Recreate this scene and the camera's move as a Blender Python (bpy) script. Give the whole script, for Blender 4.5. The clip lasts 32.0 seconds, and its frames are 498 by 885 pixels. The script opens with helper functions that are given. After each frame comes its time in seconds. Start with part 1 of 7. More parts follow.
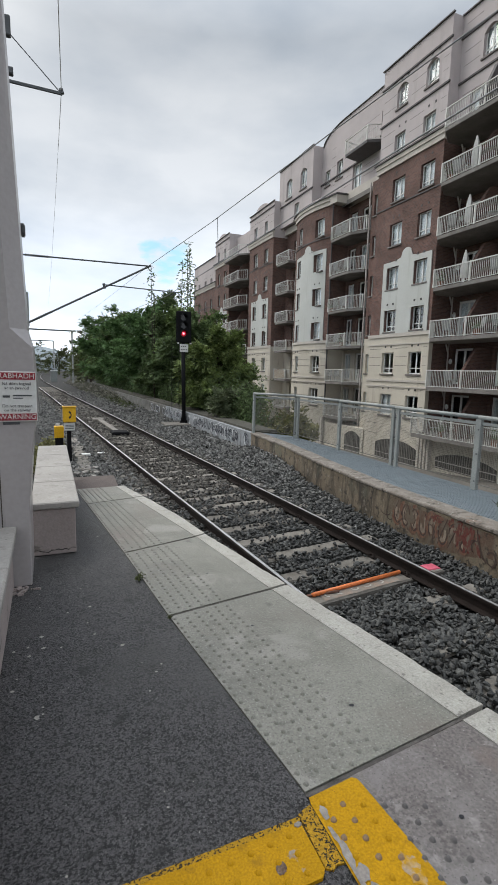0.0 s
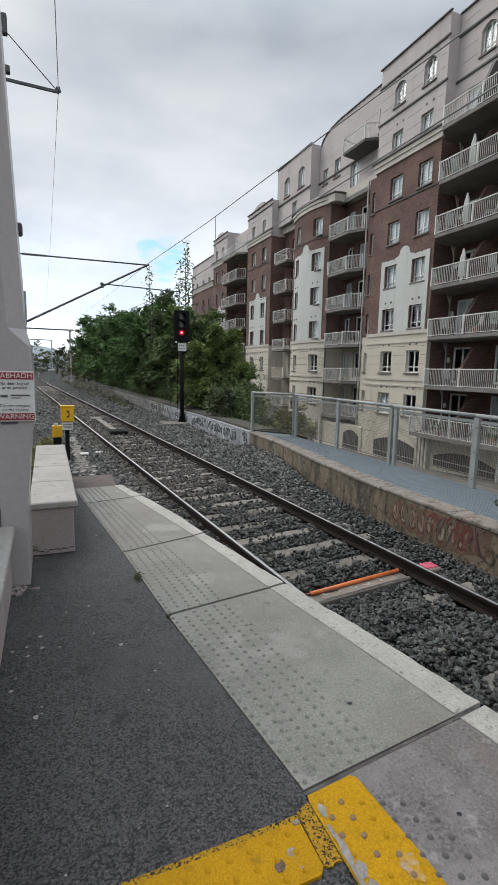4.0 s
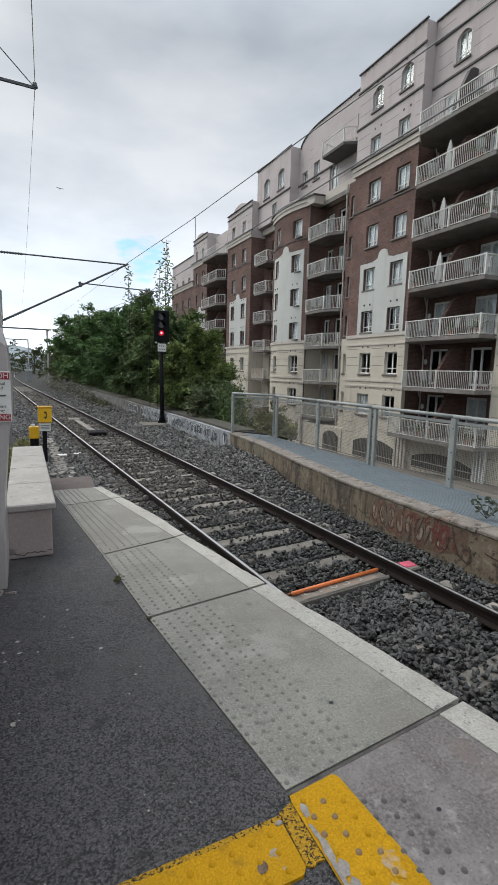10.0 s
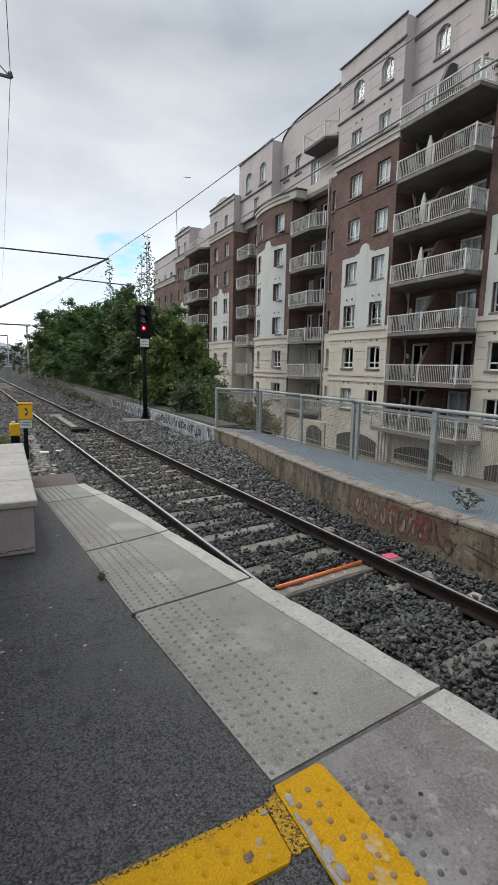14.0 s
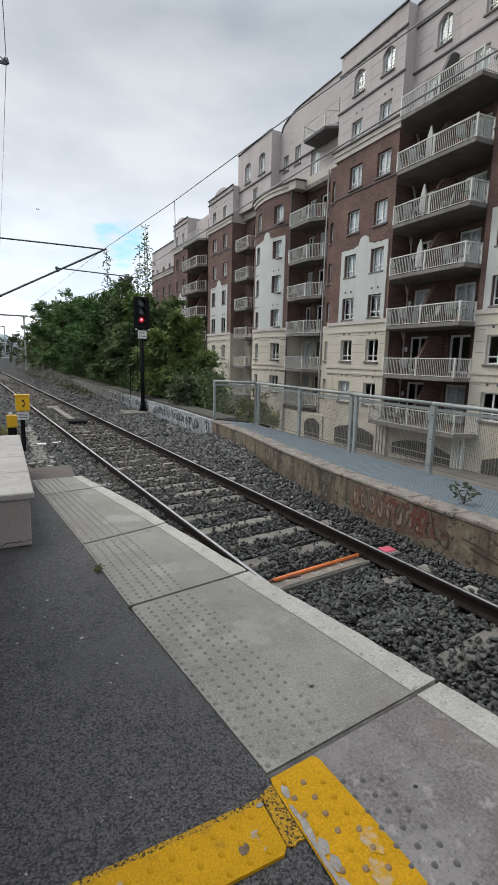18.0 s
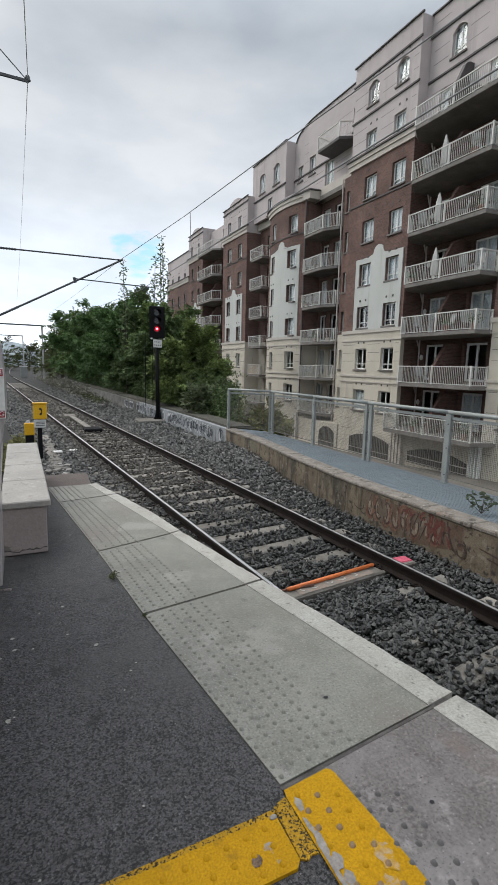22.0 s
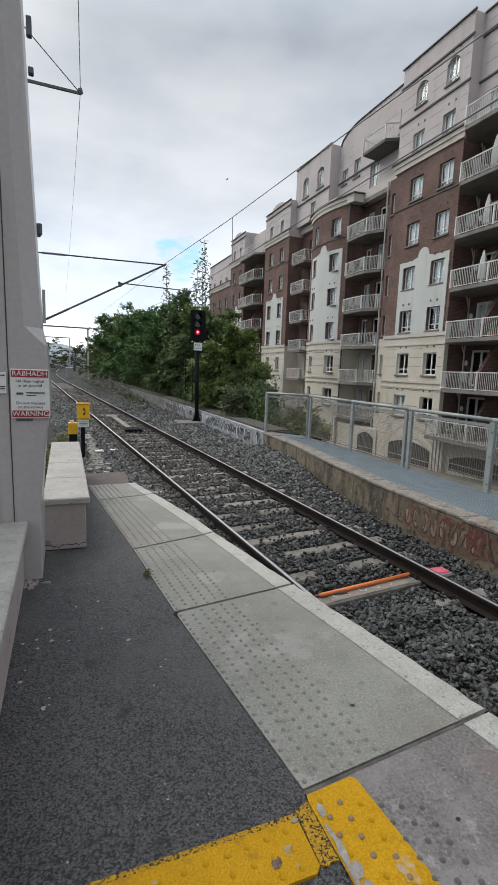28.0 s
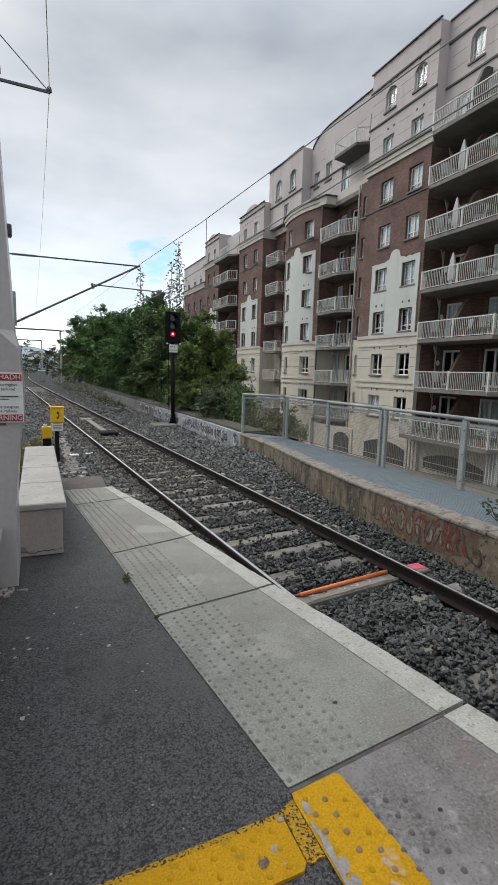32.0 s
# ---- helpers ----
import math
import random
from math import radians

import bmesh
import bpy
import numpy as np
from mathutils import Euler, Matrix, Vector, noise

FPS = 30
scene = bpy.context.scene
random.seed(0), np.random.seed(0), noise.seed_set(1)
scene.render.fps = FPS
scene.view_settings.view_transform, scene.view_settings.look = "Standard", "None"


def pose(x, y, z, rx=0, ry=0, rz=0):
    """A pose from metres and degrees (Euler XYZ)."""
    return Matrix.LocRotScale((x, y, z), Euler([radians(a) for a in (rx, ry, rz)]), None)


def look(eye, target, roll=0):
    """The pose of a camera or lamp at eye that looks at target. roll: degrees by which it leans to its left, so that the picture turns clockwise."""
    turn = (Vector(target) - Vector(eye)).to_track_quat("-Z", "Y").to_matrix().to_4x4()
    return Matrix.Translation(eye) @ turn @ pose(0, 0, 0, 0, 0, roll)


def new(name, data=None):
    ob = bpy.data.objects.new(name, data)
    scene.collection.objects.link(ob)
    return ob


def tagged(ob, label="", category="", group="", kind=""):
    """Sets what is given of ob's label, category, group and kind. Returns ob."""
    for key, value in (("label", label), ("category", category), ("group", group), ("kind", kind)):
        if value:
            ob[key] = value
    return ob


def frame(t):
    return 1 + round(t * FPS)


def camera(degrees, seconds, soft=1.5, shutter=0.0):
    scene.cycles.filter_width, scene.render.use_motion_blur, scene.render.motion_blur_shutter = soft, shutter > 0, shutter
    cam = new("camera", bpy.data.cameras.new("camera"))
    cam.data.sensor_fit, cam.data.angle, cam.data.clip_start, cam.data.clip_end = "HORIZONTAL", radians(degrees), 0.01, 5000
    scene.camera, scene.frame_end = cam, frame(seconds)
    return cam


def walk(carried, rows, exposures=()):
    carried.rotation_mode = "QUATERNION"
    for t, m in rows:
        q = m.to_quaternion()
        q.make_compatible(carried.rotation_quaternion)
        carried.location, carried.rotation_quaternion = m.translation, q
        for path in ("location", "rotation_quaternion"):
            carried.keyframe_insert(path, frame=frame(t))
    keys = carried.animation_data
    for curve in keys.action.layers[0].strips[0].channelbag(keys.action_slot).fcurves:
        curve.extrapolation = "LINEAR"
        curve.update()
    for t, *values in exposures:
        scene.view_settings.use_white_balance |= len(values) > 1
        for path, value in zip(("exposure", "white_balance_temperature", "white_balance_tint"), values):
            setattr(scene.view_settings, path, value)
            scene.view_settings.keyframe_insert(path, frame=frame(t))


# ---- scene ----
cam = camera(54.3, 32.0, soft=1.1)
PATH = [
    (0, (-0.005, 0.003, 1.346), (0.75, 1.832, 1.056), 1.4),
    (0.5, (-0.005, 0.002, 1.347), (0.749, 1.83, 1.054), 1.3),
    (1, (-0.005, 0.001, 1.347), (0.751, 1.828, 1.049), 1.3),
    (1.5, (-0.003, 0.002, 1.348), (0.752, 1.829, 1.047), 1.2),
    (2, (-0.001, 0.002, 1.348), (0.756, 1.829, 1.051), 1.1),
    (2.5, (-0.001, 0.004, 1.346), (0.756, 1.831, 1.049), 1.1),
    (3, (-0.003, 0.004, 1.346), (0.754, 1.831, 1.049), 1.2),
    (3.5, (-0.005, 0.001, 1.348), (0.752, 1.829, 1.053), 1.3),
    (5.5, (0.001, -0.001, 1.349), (0.791, 1.813, 1.055), 1.1),
    (6, (0.0, 0.0, 1.35), (0.802, 1.809, 1.058), 1.2),
    (6.5, (0.001, 0.001, 1.349), (0.815, 1.805, 1.057), 1.4),
    (7, (0.001, 0.001, 1.348), (0.822, 1.801, 1.053), 1.3),
    (7.5, (0.0, 0.003, 1.346), (0.831, 1.798, 1.048), 1.4),
    (8, (0.0, 0.005, 1.347), (0.834, 1.798, 1.051), 1.4),
    (8.5, (-0.002, 0.006, 1.347), (0.833, 1.8, 1.056), 1.6),
    (9, (-0.006, 0.003, 1.347), (0.828, 1.797, 1.059), 1.7),
    (9.5, (-0.005, 0.004, 1.346), (0.829, 1.798, 1.057), 1.6),
    (10, (-0.006, 0.004, 1.347), (0.829, 1.799, 1.058), 1.5),
    (10.5, (-0.005, 0.003, 1.346), (0.832, 1.796, 1.057), 1.4),
    (11, (-0.004, 0.001, 1.347), (0.833, 1.794, 1.056), 1.2),
    (11.5, (-0.005, -0.001, 1.348), (0.833, 1.791, 1.056), 1.2),
    (12, (-0.004, 0.0, 1.347), (0.836, 1.791, 1.053), 1.1),
    (12.5, (-0.001, -0.001, 1.347), (0.842, 1.788, 1.049), 1.1),
    (13, (-0.001, -0.005, 1.349), (0.856, 1.777, 1.05), 1.1),
    (13.5, (-0.001, -0.003, 1.345), (0.879, 1.768, 1.045), 1.2),
    (14, (-0.001, -0.003, 1.345), (0.891, 1.761, 1.038), 1.2),
    (14.5, (0.002, -0.002, 1.349), (0.897, 1.758, 1.032), 1.1),
    (16.5, (0.005, 0.006, 1.344), (0.897, 1.765, 1.012), 1.4),
    (17, (0.002, 0.005, 1.347), (0.898, 1.762, 1.017), 1.6),
    (17.5, (0.004, 0.005, 1.347), (0.901, 1.761, 1.014), 1.6),
    (18, (0.006, 0.007, 1.347), (0.904, 1.762, 1.01), 1.5),
    (18.5, (0.008, 0.012, 1.347), (0.899, 1.771, 1.011), 1.6),
    (19, (0.008, 0.013, 1.348), (0.881, 1.781, 1.016), 1.5),
    (19.5, (0.006, 0.009, 1.348), (0.871, 1.782, 1.021), 1.4),
    (20, (0.005, 0.008, 1.348), (0.866, 1.785, 1.026), 1.4),
    (20.5, (0.004, 0.005, 1.347), (0.861, 1.784, 1.027), 1.4),
    (21, (0.003, 0.003, 1.35), (0.854, 1.785, 1.033), 1.4),
    (21.5, (0.004, 0.006, 1.347), (0.853, 1.79, 1.035), 1.4),
    (22, (0.002, 0.001, 1.349), (0.85, 1.787, 1.044), 1.4),
    (22.5, (-0.001, -0.001, 1.349), (0.848, 1.784, 1.05), 1.4),
    (23, (-0.002, -0.006, 1.35), (0.854, 1.777, 1.055), 1.4),
    (23.5, (-0.002, -0.003, 1.348), (0.858, 1.778, 1.055), 1.4),
    (24, (-0.002, -0.003, 1.347), (0.859, 1.778, 1.053), 1.4),
    (24.5, (-0.006, 0.003, 1.343), (0.853, 1.785, 1.043), 1.3),
    (25, (-0.014, 0.012, 1.345), (0.841, 1.794, 1.041), 1.2),
    (25.5, (-0.02, 0.027, 1.342), (0.848, 1.804, 1.04), 1.1),
    (27.5, (0.01, -0.02, 1.355), (0.769, 1.808, 1.066), 2.0),
    (28, (0.013, -0.027, 1.356), (0.719, 1.821, 1.06), 2.1),
    (28.5, (0.008, -0.023, 1.353), (0.713, 1.824, 1.053), 1.9),
    (29, (0.006, -0.026, 1.353), (0.736, 1.813, 1.058), 1.6),
    (29.5, (0.008, -0.024, 1.352), (0.758, 1.807, 1.06), 1.3),
    (30, (0.008, -0.021, 1.353), (0.765, 1.806, 1.06), 1.3),
    (30.5, (0.007, -0.023, 1.353), (0.777, 1.8, 1.069), 1.5),
    (31, (0.006, -0.023, 1.351), (0.789, 1.796, 1.069), 1.6),
    (31.5, (0.002, -0.029, 1.357), (0.791, 1.787, 1.071), 1.6),
    (32, (0.003, -0.026, 1.354), (0.797, 1.787, 1.067), 1.6),
]
walk(cam, [(t, look(e, g, r)) for t, e, g, r in PATH])

# ---- sky and light: bright overcast, sun behind thin cloud ahead ----
world = bpy.data.worlds.new("overcast")
scene.world = world
world.use_nodes = True
SUN_EL, SUN_AZ = radians(48), radians(-38)
wn, wl = world.node_tree.nodes, world.node_tree.links
wn.clear()


def wnode(kind, **kw):
    n = wn.new(kind)
    for k, v in kw.items():
        if k in n.inputs:
            n.inputs[k].default_value = v
    return n


sky = wn.new("ShaderNodeTexSky")
sky.sky_type, sky.sun_disc = "NISHITA", False
sky.sun_elevation, sky.sun_rotation = SUN_EL, SUN_AZ
tc = wn.new("ShaderNodeTexCoord")
sep = wn.new("ShaderNodeSeparateXYZ")
wl.new(tc.outputs["Generated"], sep.inputs[0])
stretch = wn.new("ShaderNodeMapping")
stretch.inputs["Scale"].default_value = (1.0, 1.0, 2.4)
stretch.inputs["Location"].default_value = (0.35, 0.1, 0.3)
wl.new(tc.outputs["Generated"], stretch.inputs[0])
cl = wnode("ShaderNodeTexNoise", Scale=2.4, Detail=6.0, Roughness=0.5)
wl.new(stretch.outputs[0], cl.inputs["Vector"])
# cloud tone: light grey-blue undersides to bright white
tone = wn.new("ShaderNodeValToRGB")
e = tone.color_ramp.elements
e[0].position, e[0].color = 0.34, (0.47, 0.54, 0.63, 1)
e[1].position, e[1].color = 0.66, (0.80, 0.84, 0.89, 1)
wl.new(cl.outputs["Fac"], tone.inputs[0])
# brighter towards the horizon ahead, and much brighter overhead
hor = wn.new("ShaderNodeValToRGB")
e = hor.color_ramp.elements
e[0].position, e[0].color = 0.0, (2.0, 1.985, 1.95, 1)
e[1].position, e[1].color = 1.0, (2.6, 2.6, 2.6, 1)
for p_, c_ in ((0.15, 1.80), (0.30, 1.14), (0.52, 0.86), (0.75, 1.75)):
    x_ = hor.color_ramp.elements.new(p_)
    x_.color = (c_, c_, c_, 1)
wl.new(sep.outputs["Z"], hor.inputs[0])
mul = wn.new("ShaderNodeMixRGB")
mul.blend_type = "MULTIPLY"
mul.inputs[0].default_value = 1
wl.new(tone.outputs[0], mul.inputs[1])
wl.new(hor.outputs[0], mul.inputs[2])
# glow of the veiled sun
sdir = Vector((math.sin(SUN_AZ) * math.cos(SUN_EL), math.cos(SUN_AZ) * math.cos(SUN_EL), math.sin(SUN_EL)))


def toward(direction, lo, hi):
    """0 to 1 as the sky's direction nears the given one (cosines lo to hi), softly."""
    d = wn.new("ShaderNodeVectorMath")
    d.operation = "DOT_PRODUCT"
    d.inputs[1].default_value = direction
    wl.new(tc.outputs["Generated"], d.inputs[0])
    r = wn.new("ShaderNodeMapRange")
    r.interpolation_type = "SMOOTHERSTEP"
    r.inputs["From Min"].default_value, r.inputs["From Max"].default_value = lo, hi
    wl.new(d.outputs["Value"], r.inputs["Value"])
    return r.outputs[0]


glow = wn.new("ShaderNodeMixRGB")
glow.blend_type = "ADD"
glow.inputs[2].default_value = (0.75, 0.72, 0.66, 1)
wl.new(toward(sdir, 0.76, 0.98), glow.inputs[0])
wl.new(mul.outputs[0], glow.inputs[1])
# thin blue openings low in the sky
gap = wnode("ShaderNodeTexNoise", Scale=13.0, Detail=5.0, Roughness=0.55)
wl.new(stretch.outputs[0], gap.inputs["Vector"])
gsum = wn.new("ShaderNodeMath")
gsum.operation = "MULTIPLY_ADD"
gsum.inputs[1].default_value = 0.36
wl.new(toward(Vector((0.209, 0.953, 0.202)).normalized(), 0.9972, 0.9998), gsum.inputs[0])
wl.new(gap.outputs["Fac"], gsum.inputs[2])
gr = wn.new("ShaderNodeValToRGB")
gr.color_ramp.elements[0].position, gr.color_ramp.elements[1].position = 0.80, 0.97
gr.color_ramp.elements[1].color = (0.55, 0.55, 0.55, 1)
wl.new(gsum.outputs[0], gr.inputs[0])
skys = wn.new("ShaderNodeMixRGB")
skys.blend_type = "MULTIPLY"
skys.inputs[0].default_value = 1
skys.inputs[2].default_value = (0.085, 0.19, 0.20, 1)
wl.new(sky.outputs[0], skys.inputs[1])
mixs = wn.new("ShaderNodeMixRGB")
wl.new(gr.outputs[0], mixs.inputs[0])
wl.new(glow.outputs[0], mixs.inputs[1])
wl.new(skys.outputs[0], mixs.inputs[2])
bg = wn.new("ShaderNodeBackground")
bg.inputs["Strength"].default_value = 1.0
wl.new(mixs.outputs[0], bg.inputs["Color"])
wo = wn.new("ShaderNodeOutputWorld")
wl.new(bg.outputs[0], wo.inputs[0])

sun = new("sun", bpy.data.lights.new("sun", "SUN"))
sun.data.energy, sun.data.angle, sun.data.color = 2.0, radians(45), (1.0, 0.965, 0.91)
sd = Vector((math.sin(SUN_AZ) * math.cos(SUN_EL), math.cos(SUN_AZ) * math.cos(SUN_EL), math.sin(SUN_EL)))
sun.matrix_world = look(sd * 100, (0, 0, 0))
scene.view_settings.exposure = -0.1

# ---- materials ----


def mat(name, col, rough=0.8, metal=0.0, dark=None, scale=3.0, fine=60.0, amount=0.5, bump=0.3, bump_scale=None, spec=0.4,
        per_object=0.0, per_island=0.0, coords="Object", grain=0.2):
    """Procedural surface: base colour with broad stains and fine grain, both at real-world scale, and fine relief."""
    m = bpy.data.materials.new(name)
    m.use_nodes = True
    n, l = m.node_tree.nodes, m.node_tree.links
    b = n["Principled BSDF"]
    b.inputs["Roughness"].default_value, b.inputs["Metallic"].default_value = rough, metal
    b.inputs["Specular IOR Level"].default_value = spec
    dark = dark or tuple(c * 0.55 for c in col)
    t = n.new("ShaderNodeTexCoord")
    a = n.new("ShaderNodeTexNoise")
    a.inputs["Scale"].default_value, a.inputs["Detail"].default_value, a.inputs["Roughness"].default_value = scale, 6, 0.62
    f = n.new("ShaderNodeTexNoise")
    f.inputs["Scale"].default_value, f.inputs["Detail"].default_value = fine, 3
    l.new(t.outputs[coords], a.inputs["Vector"])
    l.new(t.outputs[coords], f.inputs["Vector"])
    r = n.new("ShaderNodeValToRGB")
    r.color_ramp.elements[0].position, r.color_ramp.elements[1].position = 0.35, 0.68
    l.new(a.outputs["Fac"], r.inputs[0])
    k = n.new("ShaderNodeMath")
    k.operation = "MULTIPLY"
    k.inputs[1].default_value = amount
    l.new(r.outputs[0], k.inputs[0])
    mx = n.new("ShaderNodeMixRGB")
    mx.inputs[1].default_value, mx.inputs[2].default_value = (*col, 1), (*dark, 1)
    l.new(k.outputs[0], mx.inputs[0])
    g = n.new("ShaderNodeMapRange")
    g.inputs["From Min"].default_value, g.inputs["From Max"].default_value = 0.3, 0.7
    g.inputs["To Min"].default_value, g.inputs["To Max"].default_value = 1 - grain, 1 + grain
    l.new(f.outputs["Fac"], g.inputs["Value"])
    last = g.outputs[0]
    if per_object or per_island:
        src = n.new("ShaderNodeObjectInfo") if per_object else n.new("ShaderNodeNewGeometry")
        v = n.new("ShaderNodeMapRange")
        w = per_object or per_island
        v.inputs["To Min"].default_value, v.inputs["To Max"].default_value = 1 - w, 1 + w
        l.new(src.outputs["Random" if per_object else "Random Per Island"], v.inputs["Value"])
        mm = n.new("ShaderNodeMath")
        mm.operation = "MULTIPLY"
        l.new(v.outputs[0], mm.inputs[0])
        l.new(last, mm.inputs[1])
        last = mm.outputs[0]
    sc = n.new("ShaderNodeVectorMath")
    sc.operation = "SCALE"
    l.new(mx.outputs[0], sc.inputs[0])
    l.new(last, sc.inputs["Scale"])
    l.new(sc.outputs[0], b.inputs["Base Color"])
    if bump:
        bp = n.new("ShaderNodeBump")
        bp.inputs["Strength"].default_value, bp.inputs["Distance"].default_value = bump, 0.01
        src = f
        if bump_scale:
            src = n.new("ShaderNodeTexNoise")
            src.inputs["Scale"].default_value, src.inputs["Detail"].default_value = bump_scale, 4
            l.new(t.outputs[coords], src.inputs["Vector"])
        l.new(src.outputs["Fac"], bp.inputs["Height"])
        l.new(bp.outputs[0], b.inputs["Normal"])
    return m


def over(m, col, scale, lo, hi, detail=5, stretch=(1, 1, 1), rough=None, coords="Object"):
    """Lays patches of a second colour (paint, rust, dirt) over a material, with ragged edges."""
    n, l = m.node_tree.nodes, m.node_tree.links
    b = n["Principled BSDF"]
    old = b.inputs["Base Color"].links[0].from_socket
    t = n.new("ShaderNodeTexCoord")
    mp = n.new("ShaderNodeMapping")
    mp.inputs["Scale"].default_value = stretch
    mp.inputs["Location"].default_value = (scale * 0.37, 1.7, 0.9)
    l.new(t.outputs[coords], mp.inputs[0])
    a = n.new("ShaderNodeTexNoise")
    a.inputs["Scale"].default_value, a.inputs["Detail"].default_value, a.inputs["Roughness"].default_value = scale, detail, 0.65
    l.new(mp.outputs[0], a.inputs["Vector"])
    r = n.new("ShaderNodeValToRGB")
    r.color_ramp.elements[0].position, r.color_ramp.elements[1].position = lo, hi
    l.new(a.outputs["Fac"], r.inputs[0])
    mx = n.new("ShaderNodeMixRGB")
    mx.inputs[2].default_value = (*col, 1)
    l.new(r.outputs[0], mx.inputs[0])
    l.new(old, mx.inputs[1])
    l.new(mx.outputs[0], b.inputs["Base Color"])
    return m


def brick_mat(name, c1, c2, mortar):
    """Stretcher-bond brickwork for a wall that runs along y: courses of 75 mm."""
    m = mat(name, c1, 0.9, bump=0.0)
    n, l = m.node_tree.nodes, m.node_tree.links
    b = n["Principled BSDF"]
    t = n.new("ShaderNodeTexCoord")
    s = n.new("ShaderNodeSeparateXYZ")
    l.new(t.outputs["Object"], s.inputs[0])
    ad = n.new("ShaderNodeMath")
    l.new(s.outputs["X"], ad.inputs[0])
    l.new(s.outputs["Y"], ad.inputs[1])
    c = n.new("ShaderNodeCombineXYZ")
    l.new(ad.outputs[0], c.inputs["X"])
    l.new(s.outputs["Z"], c.inputs["Y"])
    k = n.new("ShaderNodeTexBrick")
    k.inputs["Color1"].default_value, k.inputs["Color2"].default_value, k.inputs["Mortar"].default_value = (*c1, 1), (*c2, 1), (*mortar, 1)
    k.inputs["Scale"].default_value, k.inputs["Mortar Size"].default_value = 1.0, 0.006
    k.inputs["Brick Width"].default_value, k.inputs["Row Height"].default_value = 0.225, 0.075
    k.inputs["Bias"].default_value = -0.1
    l.new(c.outputs[0], k.inputs["Vector"])
    a = n.new("ShaderNodeTexNoise")
    a.inputs["Scale"].default_value, a.inputs["Detail"].default_value = 0.6, 5
    l.new(t.outputs["Object"], a.inputs["Vector"])
    g = n.new("ShaderNodeMapRange")
    g.inputs["From Min"].default_value, g.inputs["From Max"].default_value = 0.3, 0.7
    g.inputs["To Min"].default_value, g.inputs["To Max"].default_value = 0.7, 1.25
    l.new(a.outputs["Fac"], g.inputs["Value"])
    sc = n.new("ShaderNodeVectorMath")
    sc.operation = "SCALE"
    l.new(k.outputs["Color"], sc.inputs[0])
    l.new(g.outputs[0], sc.inputs["Scale"])
    l.new(sc.outputs[0], b.inputs["Base Color"])
    bp = n.new("ShaderNodeBump")
    bp.inputs["Strength"].default_value, bp.inputs["Distance"].default_value = 0.6, 0.006
    bp.invert = True
    l.new(k.outputs["Fac"], bp.inputs["Height"])
    l.new(bp.outputs[0], b.inputs["Normal"])
    return m


def glass_mat(name, tint=(0.9, 0.95, 0.95)):
    m = bpy.data.materials.new(name)
    m.use_nodes = True
    b = m.node_tree.nodes["Principled BSDF"]
    b.inputs["Base Color"].default_value = (*tint, 1)
    b.inputs["Roughness"].default_value, b.inputs["Transmission Weight"].default_value, b.inputs["IOR"].default_value = 0.02, 1.0, 1.5
    return m


def glow_mat(name, col, strength):
    m = bpy.data.materials.new(name)
    m.use_nodes = True
    b = m.node_tree.nodes["Principled BSDF"]
    b.inputs["Base Color"].default_value = (*col, 1)
    b.inputs["Emission Color"].default_value, b.inputs["Emission Strength"].default_value = (*col, 1), strength
    return m


ASPHALT = mat("asphalt", (0.069, 0.0655, 0.0665), 0.67, spec=0.55, dark=(0.049, 0.047, 0.0475), scale=1.3, fine=170, amount=0.8, bump=1.0, bump_scale=125, grain=0.75)
over(ASPHALT, (0.118, 0.113, 0.112), 140, 0.57, 0.63, detail=3)
over(ASPHALT, (0.004, 0.004, 0.004), 118, 0.505, 0.56, detail=3)
over(ASPHALT, (0.21, 0.205, 0.20), 120, 0.68, 0.71, detail=2)
over(ASPHALT, (0.024, 0.026, 0.019), 1.1, 0.54, 0.76)
over(ASPHALT, (0.075, 0.072, 0.070), 0.7, 0.52, 0.74)
over(ASPHALT, (0.014, 0.014, 0.0135), 8, 0.585, 0.70)
SLAB = mat("slab_concrete", (0.195, 0.190, 0.160), 0.58, spec=0.65, dark=(0.135, 0.13, 0.106), scale=2.2, fine=90, amount=0.9, bump=0.3, per_object=0.06)
over(SLAB, (0.26, 0.245, 0.215), 4.5, 0.58, 0.78)
over(SLAB, (0.105, 0.10, 0.088), 1.6, 0.56, 0.74)
over(SLAB, (0.095, 0.088, 0.076), 11, 0.58, 0.70)
over(SLAB, (0.150, 0.126, 0.106), 1.2, 0.54, 0.70)
over(SLAB, (0.235, 0.225, 0.195), 2.6, 0.57, 0.66)
over(SLAB, (0.095, 0.092, 0.080), 120, 0.585, 0.645, detail=2)
over(SLAB, (0.30, 0.29, 0.265), 105, 0.61, 0.66, detail=2)
SLAB_PINK = mat("slab_concrete_worn", (0.165, 0.147, 0.139), 0.85, dark=(0.105, 0.093, 0.088), scale=3.0, fine=80, amount=0.9, bump=0.5, grain=0.35)
over(SLAB_PINK, (0.235, 0.217, 0.21), 2.4, 0.50, 0.72)
over(SLAB_PINK, (0.31, 0.29, 0.275), 9, 0.57, 0.72)
over(SLAB_PINK, (0.115, 0.12, 0.10), 5, 0.60, 0.76)
over(SLAB_PINK, (0.085, 0.076, 0.072), 16, 0.60, 0.70)
over(SLAB_PINK, (0.155, 0.122, 0.108), 3.2, 0.60, 0.78)
over(SLAB_PINK, (0.34, 0.32, 0.305), 75, 0.62, 0.70, detail=4)
over(SLAB_PINK, (0.06, 0.055, 0.052), 120, 0.61, 0.67, detail=3)
